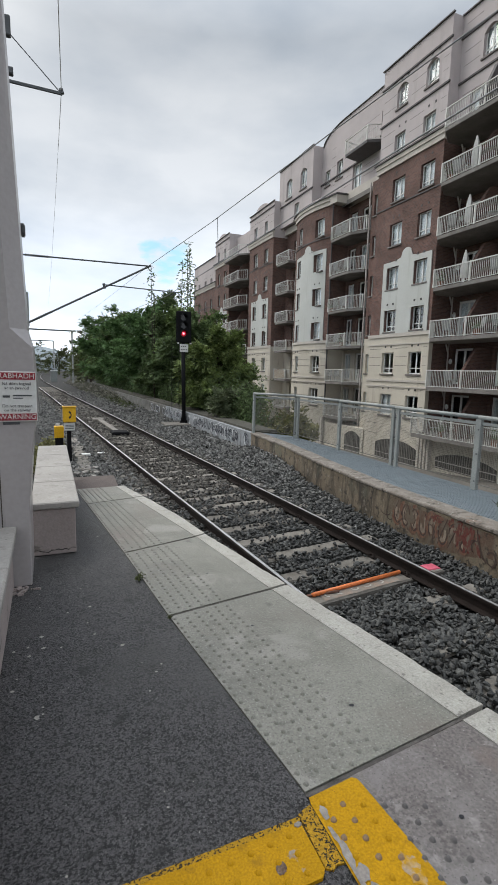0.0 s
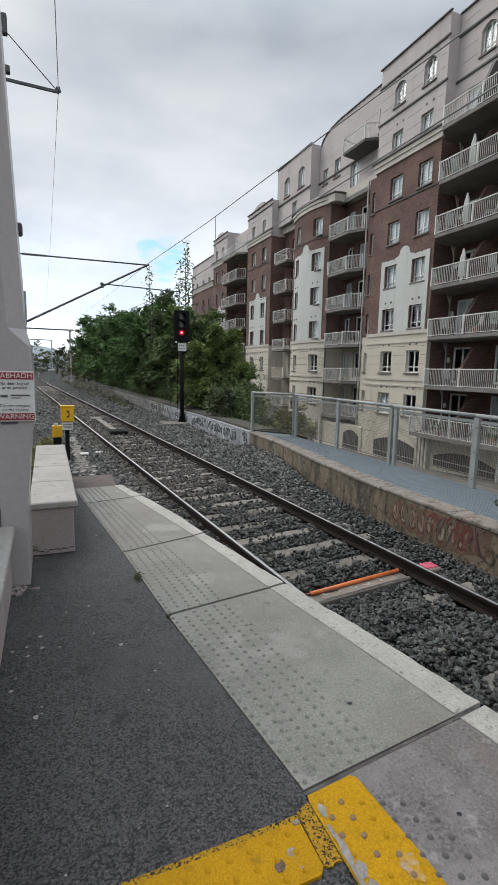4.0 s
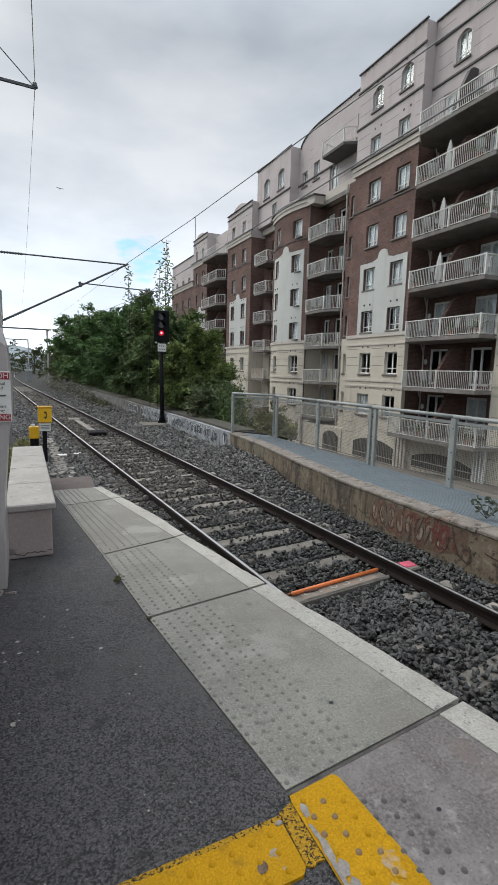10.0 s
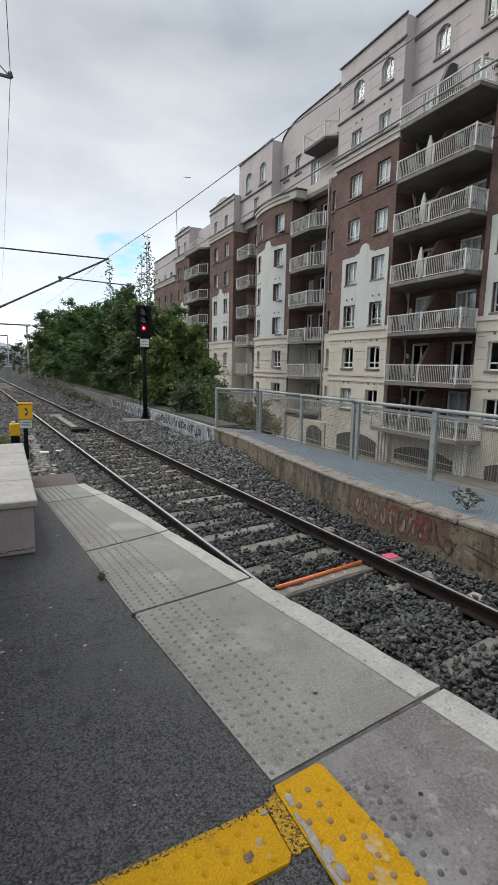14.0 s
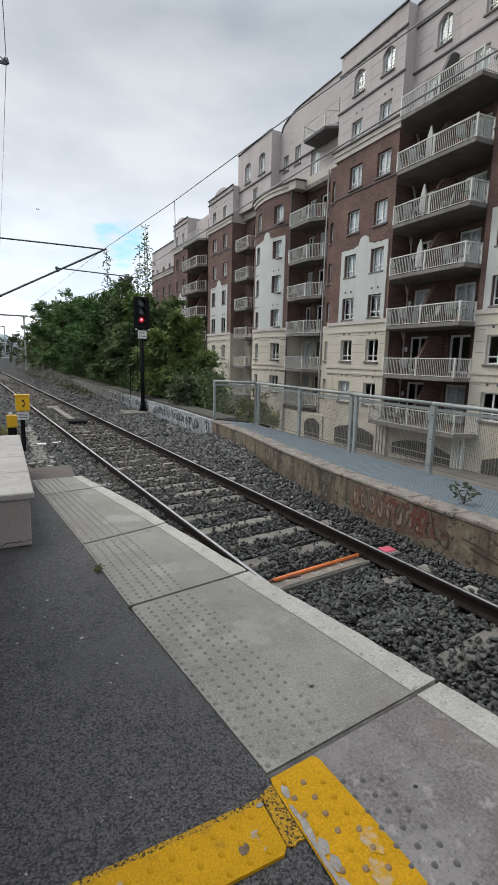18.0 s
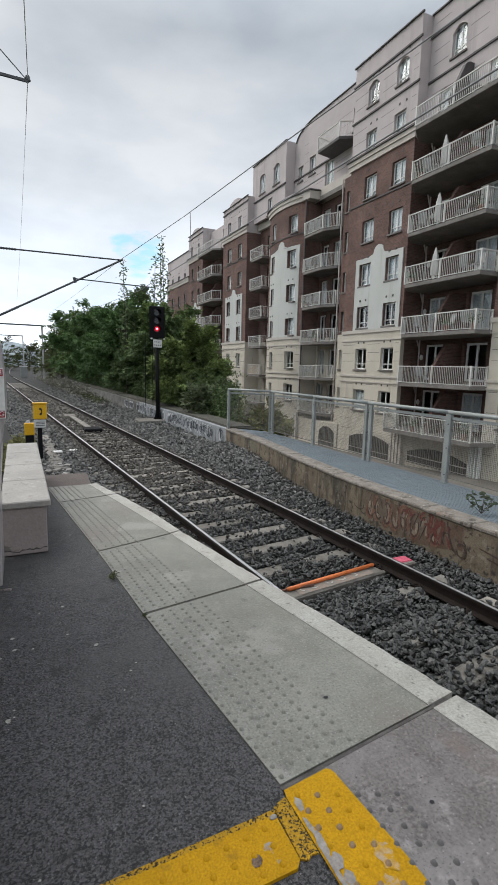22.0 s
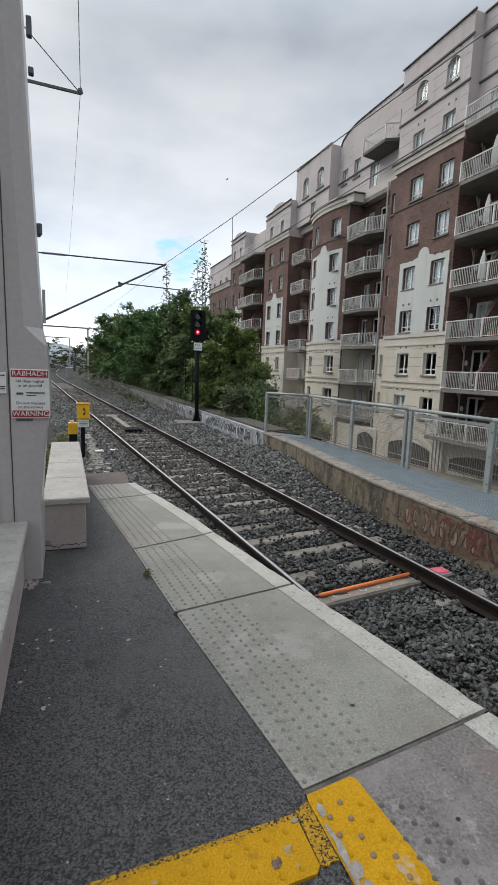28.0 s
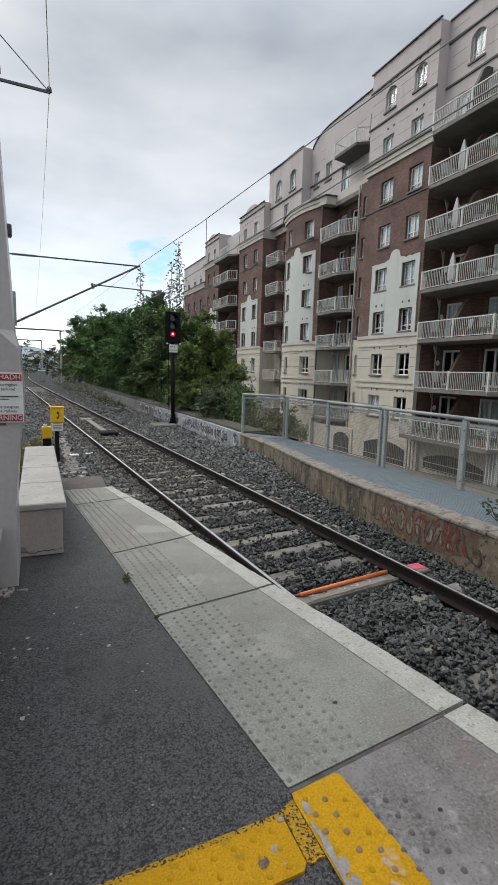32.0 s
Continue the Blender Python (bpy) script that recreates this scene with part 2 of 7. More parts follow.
EDGE = mat("edge_paint", (0.375, 0.362, 0.325), 0.75, dark=(0.26, 0.245, 0.212), scale=6, fine=120, amount=0.7, bump=0.3)
over(EDGE, (0.15, 0.14, 0.125), 26, 0.59, 0.68)
over(EDGE, (0.20, 0.19, 0.165), 3.5, 0.58, 0.74)
YELLOW = mat("yellow_paint", (0.465, 0.245, 0.004), 0.6, dark=(0.37, 0.195, 0.002), spec=0.15, scale=7, fine=150, amount=0.7, bump=0.3)
over(YELLOW, (0.30, 0.265, 0.24), 9, 0.66, 0.70)
over(YELLOW, (0.15, 0.085, 0.02), 120, 0.67, 0.73, detail=3)
over(YELLOW, (0.24, 0.125, 0.012), 14, 0.60, 0.78)
YELLOW_ROUGH = mat("yellow_on_asphalt", (0.45, 0.25, 0.012), 0.9, scale=8, fine=120, amount=0.4, bump=1.0, bump_scale=120)
over(YELLOW_ROUGH, (0.020, 0.017, 0.012), 150, 0.535, 0.58, detail=2)
YELLOW_WORN = mat("worn_yellow", (0.27, 0.185, 0.12), 0.85, dark=(0.20, 0.115, 0.035), scale=45, fine=200, amount=0.9, bump=0.3)
# darker than the slab: wear, and the domes' shading put into the colour
BLISTER_WORN_SHADED = mat("worn_shaded_blister", (0.115, 0.108, 0.104), 0.85, dark=(0.075, 0.07, 0.067), scale=30, fine=120, amount=0.8, bump=0.3)
JOINT = mat("joint_seal", (0.05, 0.044, 0.038), 0.9, bump=0.2)
FILLER = mat("joint_filler", (0.115, 0.105, 0.095), 0.95, dark=(0.045, 0.04, 0.036), scale=14, fine=120, amount=0.9, bump=0.5)
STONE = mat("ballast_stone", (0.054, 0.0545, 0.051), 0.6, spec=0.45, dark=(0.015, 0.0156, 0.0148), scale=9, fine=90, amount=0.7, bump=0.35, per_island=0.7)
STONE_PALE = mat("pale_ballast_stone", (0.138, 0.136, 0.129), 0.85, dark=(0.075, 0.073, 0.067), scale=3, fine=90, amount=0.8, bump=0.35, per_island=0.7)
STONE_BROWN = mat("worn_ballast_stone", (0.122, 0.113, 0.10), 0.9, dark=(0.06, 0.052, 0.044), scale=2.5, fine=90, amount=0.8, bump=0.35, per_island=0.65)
# near-black bed: the shade in the gaps between stones is in its colour
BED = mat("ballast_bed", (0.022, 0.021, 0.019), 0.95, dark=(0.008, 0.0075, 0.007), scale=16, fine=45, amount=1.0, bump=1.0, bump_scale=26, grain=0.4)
SLEEPER = mat("sleeper_concrete", (0.215, 0.20, 0.175), 0.9, dark=(0.12, 0.105, 0.088), scale=5, fine=90, amount=0.9, bump=0.3, per_object=0.3)
RAIL_SIDE = mat("rail_rust", (0.018, 0.013, 0.011), 0.9, spec=0.15, dark=(0.010, 0.008, 0.007), scale=8, fine=90, amount=0.7, bump=0.3)
RAIL_TOP = mat("rail_polished", (0.68, 0.68, 0.67), 0.42, metal=1.0, scale=5, fine=200, amount=0.3, bump=0.02)
WALL_OLD = mat("old_concrete_wall", (0.178, 0.144, 0.100), 0.92, dark=(0.092, 0.070, 0.048), scale=1.7, fine=60, amount=0.9, bump=0.5, bump_scale=30)
over(WALL_OLD, (0.050, 0.041, 0.031), 3.4, 0.49, 0.60, stretch=(1, 1, 0.16))
over(WALL_OLD, (0.042, 0.035, 0.028), 8.5, 0.56, 0.64)
over(WALL_OLD, (0.20, 0.175, 0.135), 14, 0.60, 0.68)
over(WALL_OLD, (0.15, 0.095, 0.06), 1.3, 0.64, 0.80, stretch=(1, 1, 0.45))
over(WALL_OLD, (0.12, 0.125, 0.09), 1.1, 0.56, 0.74)
over(WALL_OLD, (0.25, 0.225, 0.185), 5, 0.60, 0.74)
COPING = mat("old_coping", (0.225, 0.20, 0.172), 0.9, dark=(0.11, 0.092, 0.074), scale=6, fine=60, amount=0.9, bump=0.5, bump_scale=30)
over(COPING, (0.18, 0.10, 0.065), 2.2, 0.63, 0.75)
over(COPING, (0.06, 0.053, 0.043), 9, 0.57, 0.66)
over(COPING, (0.33, 0.315, 0.285), 13, 0.61, 0.67)
DECK = mat("walkway_deck", (0.130, 0.160, 0.178), 0.75, dark=(0.098, 0.12, 0.132), scale=1.6, fine=70, amount=0.6, bump=0.6, bump_scale=45)
GRAF = mat("painted_wall", (0.30, 0.315, 0.325), 0.85, dark=(0.16, 0.165, 0.17), scale=3, fine=60, amount=0.9, bump=0.2)
over(GRAF, (0.09, 0.09, 0.095), 2.6, 0.58, 0.68, detail=5, stretch=(1, 1.0, 0.4))
WALL_GREY = mat("grey_block_wall", (0.165, 0.16, 0.147), 0.92, dark=(0.07, 0.067, 0.06), scale=2.2, fine=50, amount=0.9, bump=0.5, bump_scale=20)
DARKLEDGE = mat("mossy_ledge", (0.075, 0.068, 0.056), 0.95, dark=(0.04, 0.042, 0.03), scale=3, fine=50, amount=0.9, bump=0.5)
FENCE = mat("galvanised_steel", (0.27, 0.285, 0.275), 0.55, metal=0.2, dark=(0.19, 0.205, 0.20), scale=4, fine=80, amount=0.6, bump=0.06)
MESHWIRE = mat("mesh_wire", (0.15, 0.145, 0.13), 0.7, scale=4, fine=80, amount=0.5, bump=0.0)
BRICK = brick_mat("dark_brick", (0.155, 0.084, 0.066), (0.088, 0.052, 0.045), (0.16, 0.13, 0.115))
CREAM = mat("cream_render", (0.565, 0.522, 0.44), 0.9, dark=(0.44, 0.405, 0.335), scale=0.5, fine=25, amount=0.7, bump=0.05, grain=0.05)
UPPER = mat("grey_render", (0.475, 0.425, 0.418), 0.9, dark=(0.38, 0.339, 0.332), scale=0.45, fine=25, amount=0.7, bump=0.05, grain=0.05)
PANEL = mat("white_render", (0.50, 0.51, 0.485), 0.9, dark=(0.42, 0.425, 0.395), scale=0.6, fine=25, amount=0.6, bump=0.04, grain=0.04)
BAND = mat("stone_band", (0.52, 0.48, 0.43), 0.85, dark=(0.40, 0.365, 0.32), scale=0.9, fine=25, amount=0.7, bump=0.05, grain=0.06)
over(CREAM, (0.36, 0.31, 0.25), 1.6, 0.55, 0.75, stretch=(1, 1, 0.10))
over(CREAM, (0.30, 0.255, 0.205), 4.5, 0.64, 0.74, stretch=(1, 1, 0.06))
over(UPPER, (0.36, 0.32, 0.31), 1.5, 0.56, 0.76, stretch=(1, 1, 0.10))
over(PANEL, (0.37, 0.37, 0.34), 2.2, 0.60, 0.78, stretch=(1, 1, 0.08))
BANDDARK = mat("lead_and_terrace_shade", (0.085, 0.078, 0.078), 0.7, scale=2, fine=30, amount=0.6, bump=0.1)
UPVC = mat("white_frame", (0.70, 0.71, 0.69), 0.45, dark=(0.58, 0.58, 0.56), scale=2, fine=30, amount=0.5, bump=0.0, grain=0.05)
SILL = mat("sill_stone", (0.17, 0.155, 0.145), 0.85, scale=2, fine=40, amount=0.5, bump=0.2)
GLASS = glass_mat("window_glass")
CURTAIN = mat("net_curtain", (0.70, 0.72, 0.74), 0.95, dark=(0.56, 0.58, 0.61), scale=3, fine=12, amount=0.7, bump=0.2)
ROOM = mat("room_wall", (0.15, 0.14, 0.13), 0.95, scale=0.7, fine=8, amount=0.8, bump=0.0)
BALC = mat("balcony_concrete", (0.215, 0.20, 0.185), 0.85, dark=(0.115, 0.103, 0.092), scale=1.2, fine=30, amount=0.8, bump=0.2)
RAILING = mat("white_railing", (0.64, 0.635, 0.60), 0.5, dark=(0.36, 0.35, 0.32), scale=2, fine=40, amount=0.5, bump=0.0, grain=0.05)
PIPE = mat("downpipe_paint", (0.46, 0.42, 0.39), 0.6, scale=2, fine=30, amount=0.5, bump=0.0)
BLACK = mat("black_paint", (0.009, 0.009, 0.010), 0.85, spec=0.15, scale=4, fine=60, amount=0.4, bump=0.1)
SIGWHITE = mat("sign_white", (0.60, 0.60, 0.58), 0.5, dark=(0.48, 0.47, 0.44), scale=6, fine=60, amount=0.5, bump=0.0, grain=0.05)
SIGRED = mat("sign_red", (0.26, 0.018, 0.03), 0.5, scale=6, fine=60, amount=0.3, bump=0.0)
SIGYELLOW = mat("enamel_yellow", (0.72, 0.40, 0.01), 0.45, scale=5, fine=60, amount=0.25, bump=0.0)
INK = mat("dark_ink", (0.02, 0.02, 0.024), 0.6, bump=0.0)
REDLAMP = glow_mat("red_lamp", (1.0, 0.02, 0.06), 3.0)
LAMPCORE = glow_mat("lamp_core", (1.0, 0.52, 0.58), 2.2)
STEEL = mat("dark_steel", (0.10, 0.105, 0.11), 0.6, metal=0.5, scale=4, fine=60, amount=0.5, bump=0.1)
WIRE = mat("copper_wire", (0.26, 0.265, 0.27), 0.6, metal=0.2, bump=0.0)
CABLE = mat("pale_cable", (0.80, 0.81, 0.82), 0.5, bump=0.0)
COLUMN = mat("grey_wall_paint", (0.345, 0.32, 0.315), 0.33, dark=(0.29, 0.268, 0.262), scale=1.1, fine=35, amount=0.6, bump=0.04, grain=0.05)
PLINTH = mat("plinth_render", (0.345, 0.292, 0.276), 0.85, dark=(0.245, 0.205, 0.192), scale=2.3, fine=60, amount=0.7, bump=0.2, grain=0.08)
over(PLINTH, (0.10, 0.088, 0.08), 5, 0.60, 0.70, stretch=(1, 1, 2.0))
SEATTOP = mat("seat_slab", (0.34, 0.32, 0.295), 0.8, dark=(0.25, 0.235, 0.215), scale=3.5, fine=60, amount=0.8, bump=0.2, grain=0.08)
over(SEATTOP, (0.19, 0.175, 0.155), 6, 0.57, 0.70)
over(SEATTOP, (0.42, 0.40, 0.37), 4, 0.60, 0.68)
over(SEATTOP, (0.12, 0.11, 0.095), 30, 0.64, 0.72)
over(COLUMN, (0.39, 0.367, 0.36), 2.2, 0.56, 0.62, stretch=(1, 1, 0.3))
over(COLUMN, (0.24, 0.222, 0.215), 5.5, 0.60, 0.72, stretch=(1, 1, 0.12))
BARK = mat("bark", (0.06, 0.047, 0.036), 0.95, scale=8, fine=60, amount=0.8, bump=0.8)
ORANGE = mat("orange_plastic", (0.62, 0.165, 0.045), 0.5, scale=6, fine=60, amount=0.4, bump=0.0)
PINK = mat("pink_spray", (0.48, 0.085, 0.13), 0.85, scale=9, fine=70, amount=0.6, bump=0.2)
GROUND = mat("waste_ground", (0.13, 0.125, 0.095), 0.95, dark=(0.06, 0.075, 0.035), scale=0.35, fine=6, amount=1.0, bump=0.6, bump_scale=3)
STREET = mat("street_paving", (0.16, 0.145, 0.125), 0.9, dark=(0.10, 0.088, 0.075), scale=0.6, fine=20, amount=0.8, bump=0.3)
FEATHER = mat("gull_feather", (0.85, 0.85, 0.84), 0.8, bump=0.0)
FEATHER_DARK = mat("gull_wing_tip", (0.66, 0.66, 0.67), 0.8, bump=0.0)


def leaf_mat(name, a, b):
    # the broad mix of a and b paints lit leaf clusters and shaded gaps
    m = mat(name, a, 0.75, spec=0.15, dark=b, scale=1.6, fine=4, amount=1.0, bump=0.0, per_island=0.5)
    p = m.node_tree.nodes["Principled BSDF"]
    p.inputs["Subsurface Weight"].default_value = 0.0
    n, l = m.node_tree.nodes, m.node_tree.links
    tr = n.new("ShaderNodeBsdfTranslucent")
    l.new(p.inputs["Base Color"].links[0].from_socket, tr.inputs["Color"])
    mx = n.new("ShaderNodeMixShader")
    mx.inputs[0].default_value = 0.16
    l.new(p.outputs[0], mx.inputs[1])
    l.new(tr.outputs[0], mx.inputs[2])
    l.new(mx.outputs[0], n["Material Output"].inputs["Surface"])
    return m


LEAF = leaf_mat("leaves", (0.155, 0.215, 0.075), (0.050, 0.085, 0.032))
LEAF_OLIVE = leaf_mat("leaves_olive", (0.225, 0.285, 0.095), (0.062, 0.092, 0.036))
LEAF_DARK = leaf_mat("leaves_dark", (0.115, 0.160, 0.065), (0.032, 0.054, 0.023))
LEAF_GREEN = leaf_mat("leaves_green", (0.135, 0.225, 0.085), (0.042, 0.080, 0.032))
LEAF_BUSH = leaf_mat("leaves_bush", (0.15, 0.175, 0.095), (0.055, 0.07, 0.038))
LEAF_DULL = leaf_mat("leaves_far", (0.085, 0.095, 0.038), (0.045, 0.058, 0.025))
LEAF_WEED = leaf_mat("leaves_weed", (0.075, 0.088, 0.058), (0.03, 0.04, 0.02))
STALKS = leaf_mat("dry_stalks", (0.25, 0.24, 0.20), (0.10, 0.10, 0.08))
LEAF_DRY = leaf_mat("leaves_dry", (0.20, 0.19, 0.085), (0.12, 0.12, 0.05))

# ---- building blocks ----
BASE = {}


def thing(name, loc, label, category, group="", kind=""):
    ob = new(name)
    ob.empty_display_size = 0.2
    ob.location = loc
    BASE[ob] = Vector(loc)
    return tagged(ob, label, category, group, kind)


def mesh_of(name, bm, material, smooth=False):
    me = bpy.data.meshes.new(name)
    bm.normal_update()
    bm.to_mesh(me)
    bm.free()
    me.materials.append(material)
    if smooth:
        me.polygons.foreach_set("use_smooth", [True] * len(me.polygons))
    return me


def part(name, bm, material, parent, label="", smooth=False):
    """One mesh under a thing or a part; the bmesh is in world metres."""
    base = BASE[parent]
    bmesh.ops.translate(bm, verts=bm.verts, vec=-base)
    ob = new(name, mesh_of(name, bm, material, smooth))
    ob.parent = parent
    BASE[ob] = base
    return tagged(ob, label)


def piece(name, me, parent, x, y, z, rz=0.0, label="", sc=None):
    """A repeat on shared mesh data, placed in world metres."""
    ob = new(name, me)
    ob.parent = parent
    ob.location = Vector((x, y, z)) - BASE[parent]
    ob.rotation_euler[2] = rz
    if sc:
        ob.scale = sc
    BASE[ob] = Vector((x, y, z))
    return tagged(ob, label)


def solo(name, bm, material, label, category, kind="", loc=None, smooth=False):
    """A thing that is one mesh."""
    loc = Vector(loc or (0, 0, 0))
    bmesh.ops.translate(bm, verts=bm.verts, vec=-loc)
    ob = new(name, mesh_of(name, bm, material, smooth))
    ob.location = loc
    BASE[ob] = loc
    return tagged(ob, label, category, kind=kind)


def box(bm, x0, x1, y0, y1, z0, z1):
    v = [bm.verts.new(c) for c in ((x0, y0, z0), (x1, y0, z0), (x1, y1, z0), (x0, y1, z0), (x0, y0, z1), (x1, y0, z1), (x1, y1, z1), (x0, y1, z1))]
    for f in ((3, 2, 1, 0), (4, 5, 6, 7), (0, 1, 5, 4), (1, 2, 6, 5), (2, 3, 7, 6), (3, 0, 4, 7)):
        bm.faces.new([v[i] for i in f])
    return v


def prism(bm, pts, z0, z1):
    """An upright prism over a plan outline given counter-clockwise."""
    a = [bm.verts.new((x, y, z0)) for x, y in pts]
    b = [bm.verts.new((x, y, z1)) for x, y in pts]
    bm.faces.new(a[::-1])
    bm.faces.new(b)
    n = len(pts)
    for i in range(n):
        bm.faces.new((a[i], a[(i + 1) % n], b[(i + 1) % n], b[i]))


def rod(bm, a, b, r0, r1=None, n=8):
    """A round bar from a to b."""
    a, b = Vector(a), Vector(b)
    r1 = r0 if r1 is None else r1
    d = (b - a).normalized()
    u = d.orthogonal().normalized()
    w = d.cross(u)
    ra = [bm.verts.new(a + (u * math.cos(k) + w * math.sin(k)) * r0) for k in (2 * math.pi * i / n for i in range(n))]
    rb = [bm.verts.new(b + (u * math.cos(k) + w * math.sin(k)) * r1) for k in (2 * math.pi * i / n for i in range(n))]
    for i in range(n):
        bm.faces.new((ra[i], ra[(i + 1) % n], rb[(i + 1) % n], rb[i]))
    bm.faces.new(ra[::-1])
    bm.faces.new(rb)


def bar(bm, a, b, w, h):
    """A flat-sided bar from a to b, w wide in plan and h high."""
    a, b = Vector(a), Vector(b)
    d = (b - a).normalized()
    s = d.cross(Vector((0, 0, 1)))
    s = (s.normalized() if s.length > 1e-4 else Vector((1, 0, 0))) * (w / 2)
    u = s.cross(d).normalized() * (h / 2)
    q = [[bm.verts.new(p + s * i + u * j) for i, j in ((-1, -1), (1, -1), (1, 1), (-1, 1))] for p in (a, b)]
    for i in range(4):
        bm.faces.new((q[0][i], q[0][(i + 1) % 4], q[1][(i + 1) % 4], q[1][i]))
    bm.faces.new(q[0][::-1])
    bm.faces.new(q[1])


def soft_box(bm, x0, x1, y0, y1, z0, z1, r=0.01, seg=1):
    v = box(bm, x0, x1, y0, y1, z0, z1)
    es = {e for w in v for e in w.link_edges}
    bmesh.ops.bevel(bm, geom=list(es), offset=r, segments=seg, affect="EDGES")


# ---- the line of the track ----
def track_x(y):
    """Centre of the track: nearly straight, then bending slowly to the right."""
    d = min(80.0, max(0.0, y - 58))
    return 3.40 - 0.0625 * min(y, 58) - 0.0625 * (d - d * d / 160.0) + 4.2e-5 * max(0.0, y - 208) ** 2


RAIL_Z, SLEEP_Z, BALLAST_Z, GAUGE = -0.885, -1.035, -1.055, 1.6


def skew(y):
    """Slant of the sleepers across the plan: they lie askew near the platform."""
    return 0.0625 + 0.075 * np.clip((12 - y) / 6, 0, 1)


YS = [-14 + 2.0 * i for i in range(36)] + [58 + 4.0 * i for i in range(1, 20)] + [150 + 25.0 * i for i in range(14)]


def strip(bm, xs0, xs1, ys, z0, z1=None):
    """A level ribbon between two lines along y."""
    z1 = z0 if z1 is None else z1
    rows = [(bm.verts.new((xs0(y), y, z0)), bm.verts.new((xs1(y), y, z1))) for y in ys]
    for (a, b), (c, d) in zip(rows, rows[1:]):
        bm.faces.new((a, b, d, c))


# ground to the horizon, and the ballast bed on its embankment
bm = bmesh.new()
for i, (r0, r1) in enumerate(((0, 60), (60, 400), (400, 4000))):
    n = 32
    a = [bm.verts.new((math.cos(2 * math.pi * k / n) * r0, 20 + math.sin(2 * math.pi * k / n) * r0, -4.75)) for k in range(n)] if r0 else None
    b = [bm.verts.new((math.cos(2 * math.pi * k / n) * r1, 20 + math.sin(2 * math.pi * k / n) * r1, -4.75)) for k in range(n)]
    if a:
        for k in range(n):
            bm.faces.new((a[k], b[k], b[(k + 1) % n], a[(k + 1) % n]))
    else:
        bm.faces.new(b)
bmesh.ops.remove_doubles(bm, verts=bm.verts, dist=0.001)
solo("ground", bm, GROUND, "dull green-brown ground stretching to the horizon", "ground", "structure")

bm = bmesh.new()
ROAD = [(-40, -3.6), (10, -3.72), (17, -3.95), (22.7, -4.31), (28.6, -4.44), (45, -4.6), (110, -4.69)]
for (ya, za), (yb, zb) in zip(ROAD, ROAD[1:]):
    v = [bm.verts.new(c) for c in ((7.0, ya, za), (60, ya, za), (60, yb, zb), (7.0, yb, zb))]
    bm.faces.new(v)
    w = [bm.verts.new((q.co.x, q.co.y, -4.76)) for q in v]
    for i in range(4):
        bm.faces.new((v[i], w[i], w[(i + 1) % 4], v[(i + 1) % 4]))
bmesh.ops.remove_doubles(bm, verts=bm.verts, dist=0.001)
solo("pavement", bm, STREET, "grey-brown paving below the apartment block", "pavement", "structure")

bm = bmesh.new()
left_w = lambda y: 6.5 + 20 * min(1, max(0, (y - 45) / 30))
right_w = lambda y: 2.35 + min(1, max(0, (y - 5) / 9)) * 0.8 + 9 * min(1, max(0, (y - 62) / 10))
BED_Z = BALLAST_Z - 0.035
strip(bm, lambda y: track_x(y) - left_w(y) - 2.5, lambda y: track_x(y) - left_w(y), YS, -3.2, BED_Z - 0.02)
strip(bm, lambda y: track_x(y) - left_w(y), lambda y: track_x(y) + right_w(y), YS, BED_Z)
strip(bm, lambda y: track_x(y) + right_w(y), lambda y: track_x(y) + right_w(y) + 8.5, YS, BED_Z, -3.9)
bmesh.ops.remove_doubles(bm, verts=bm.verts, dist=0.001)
ballast = solo("ballast_bed", bm, BED, "crushed-stone bed under the track, darkened for the shade between stones", "ballast", "structure")


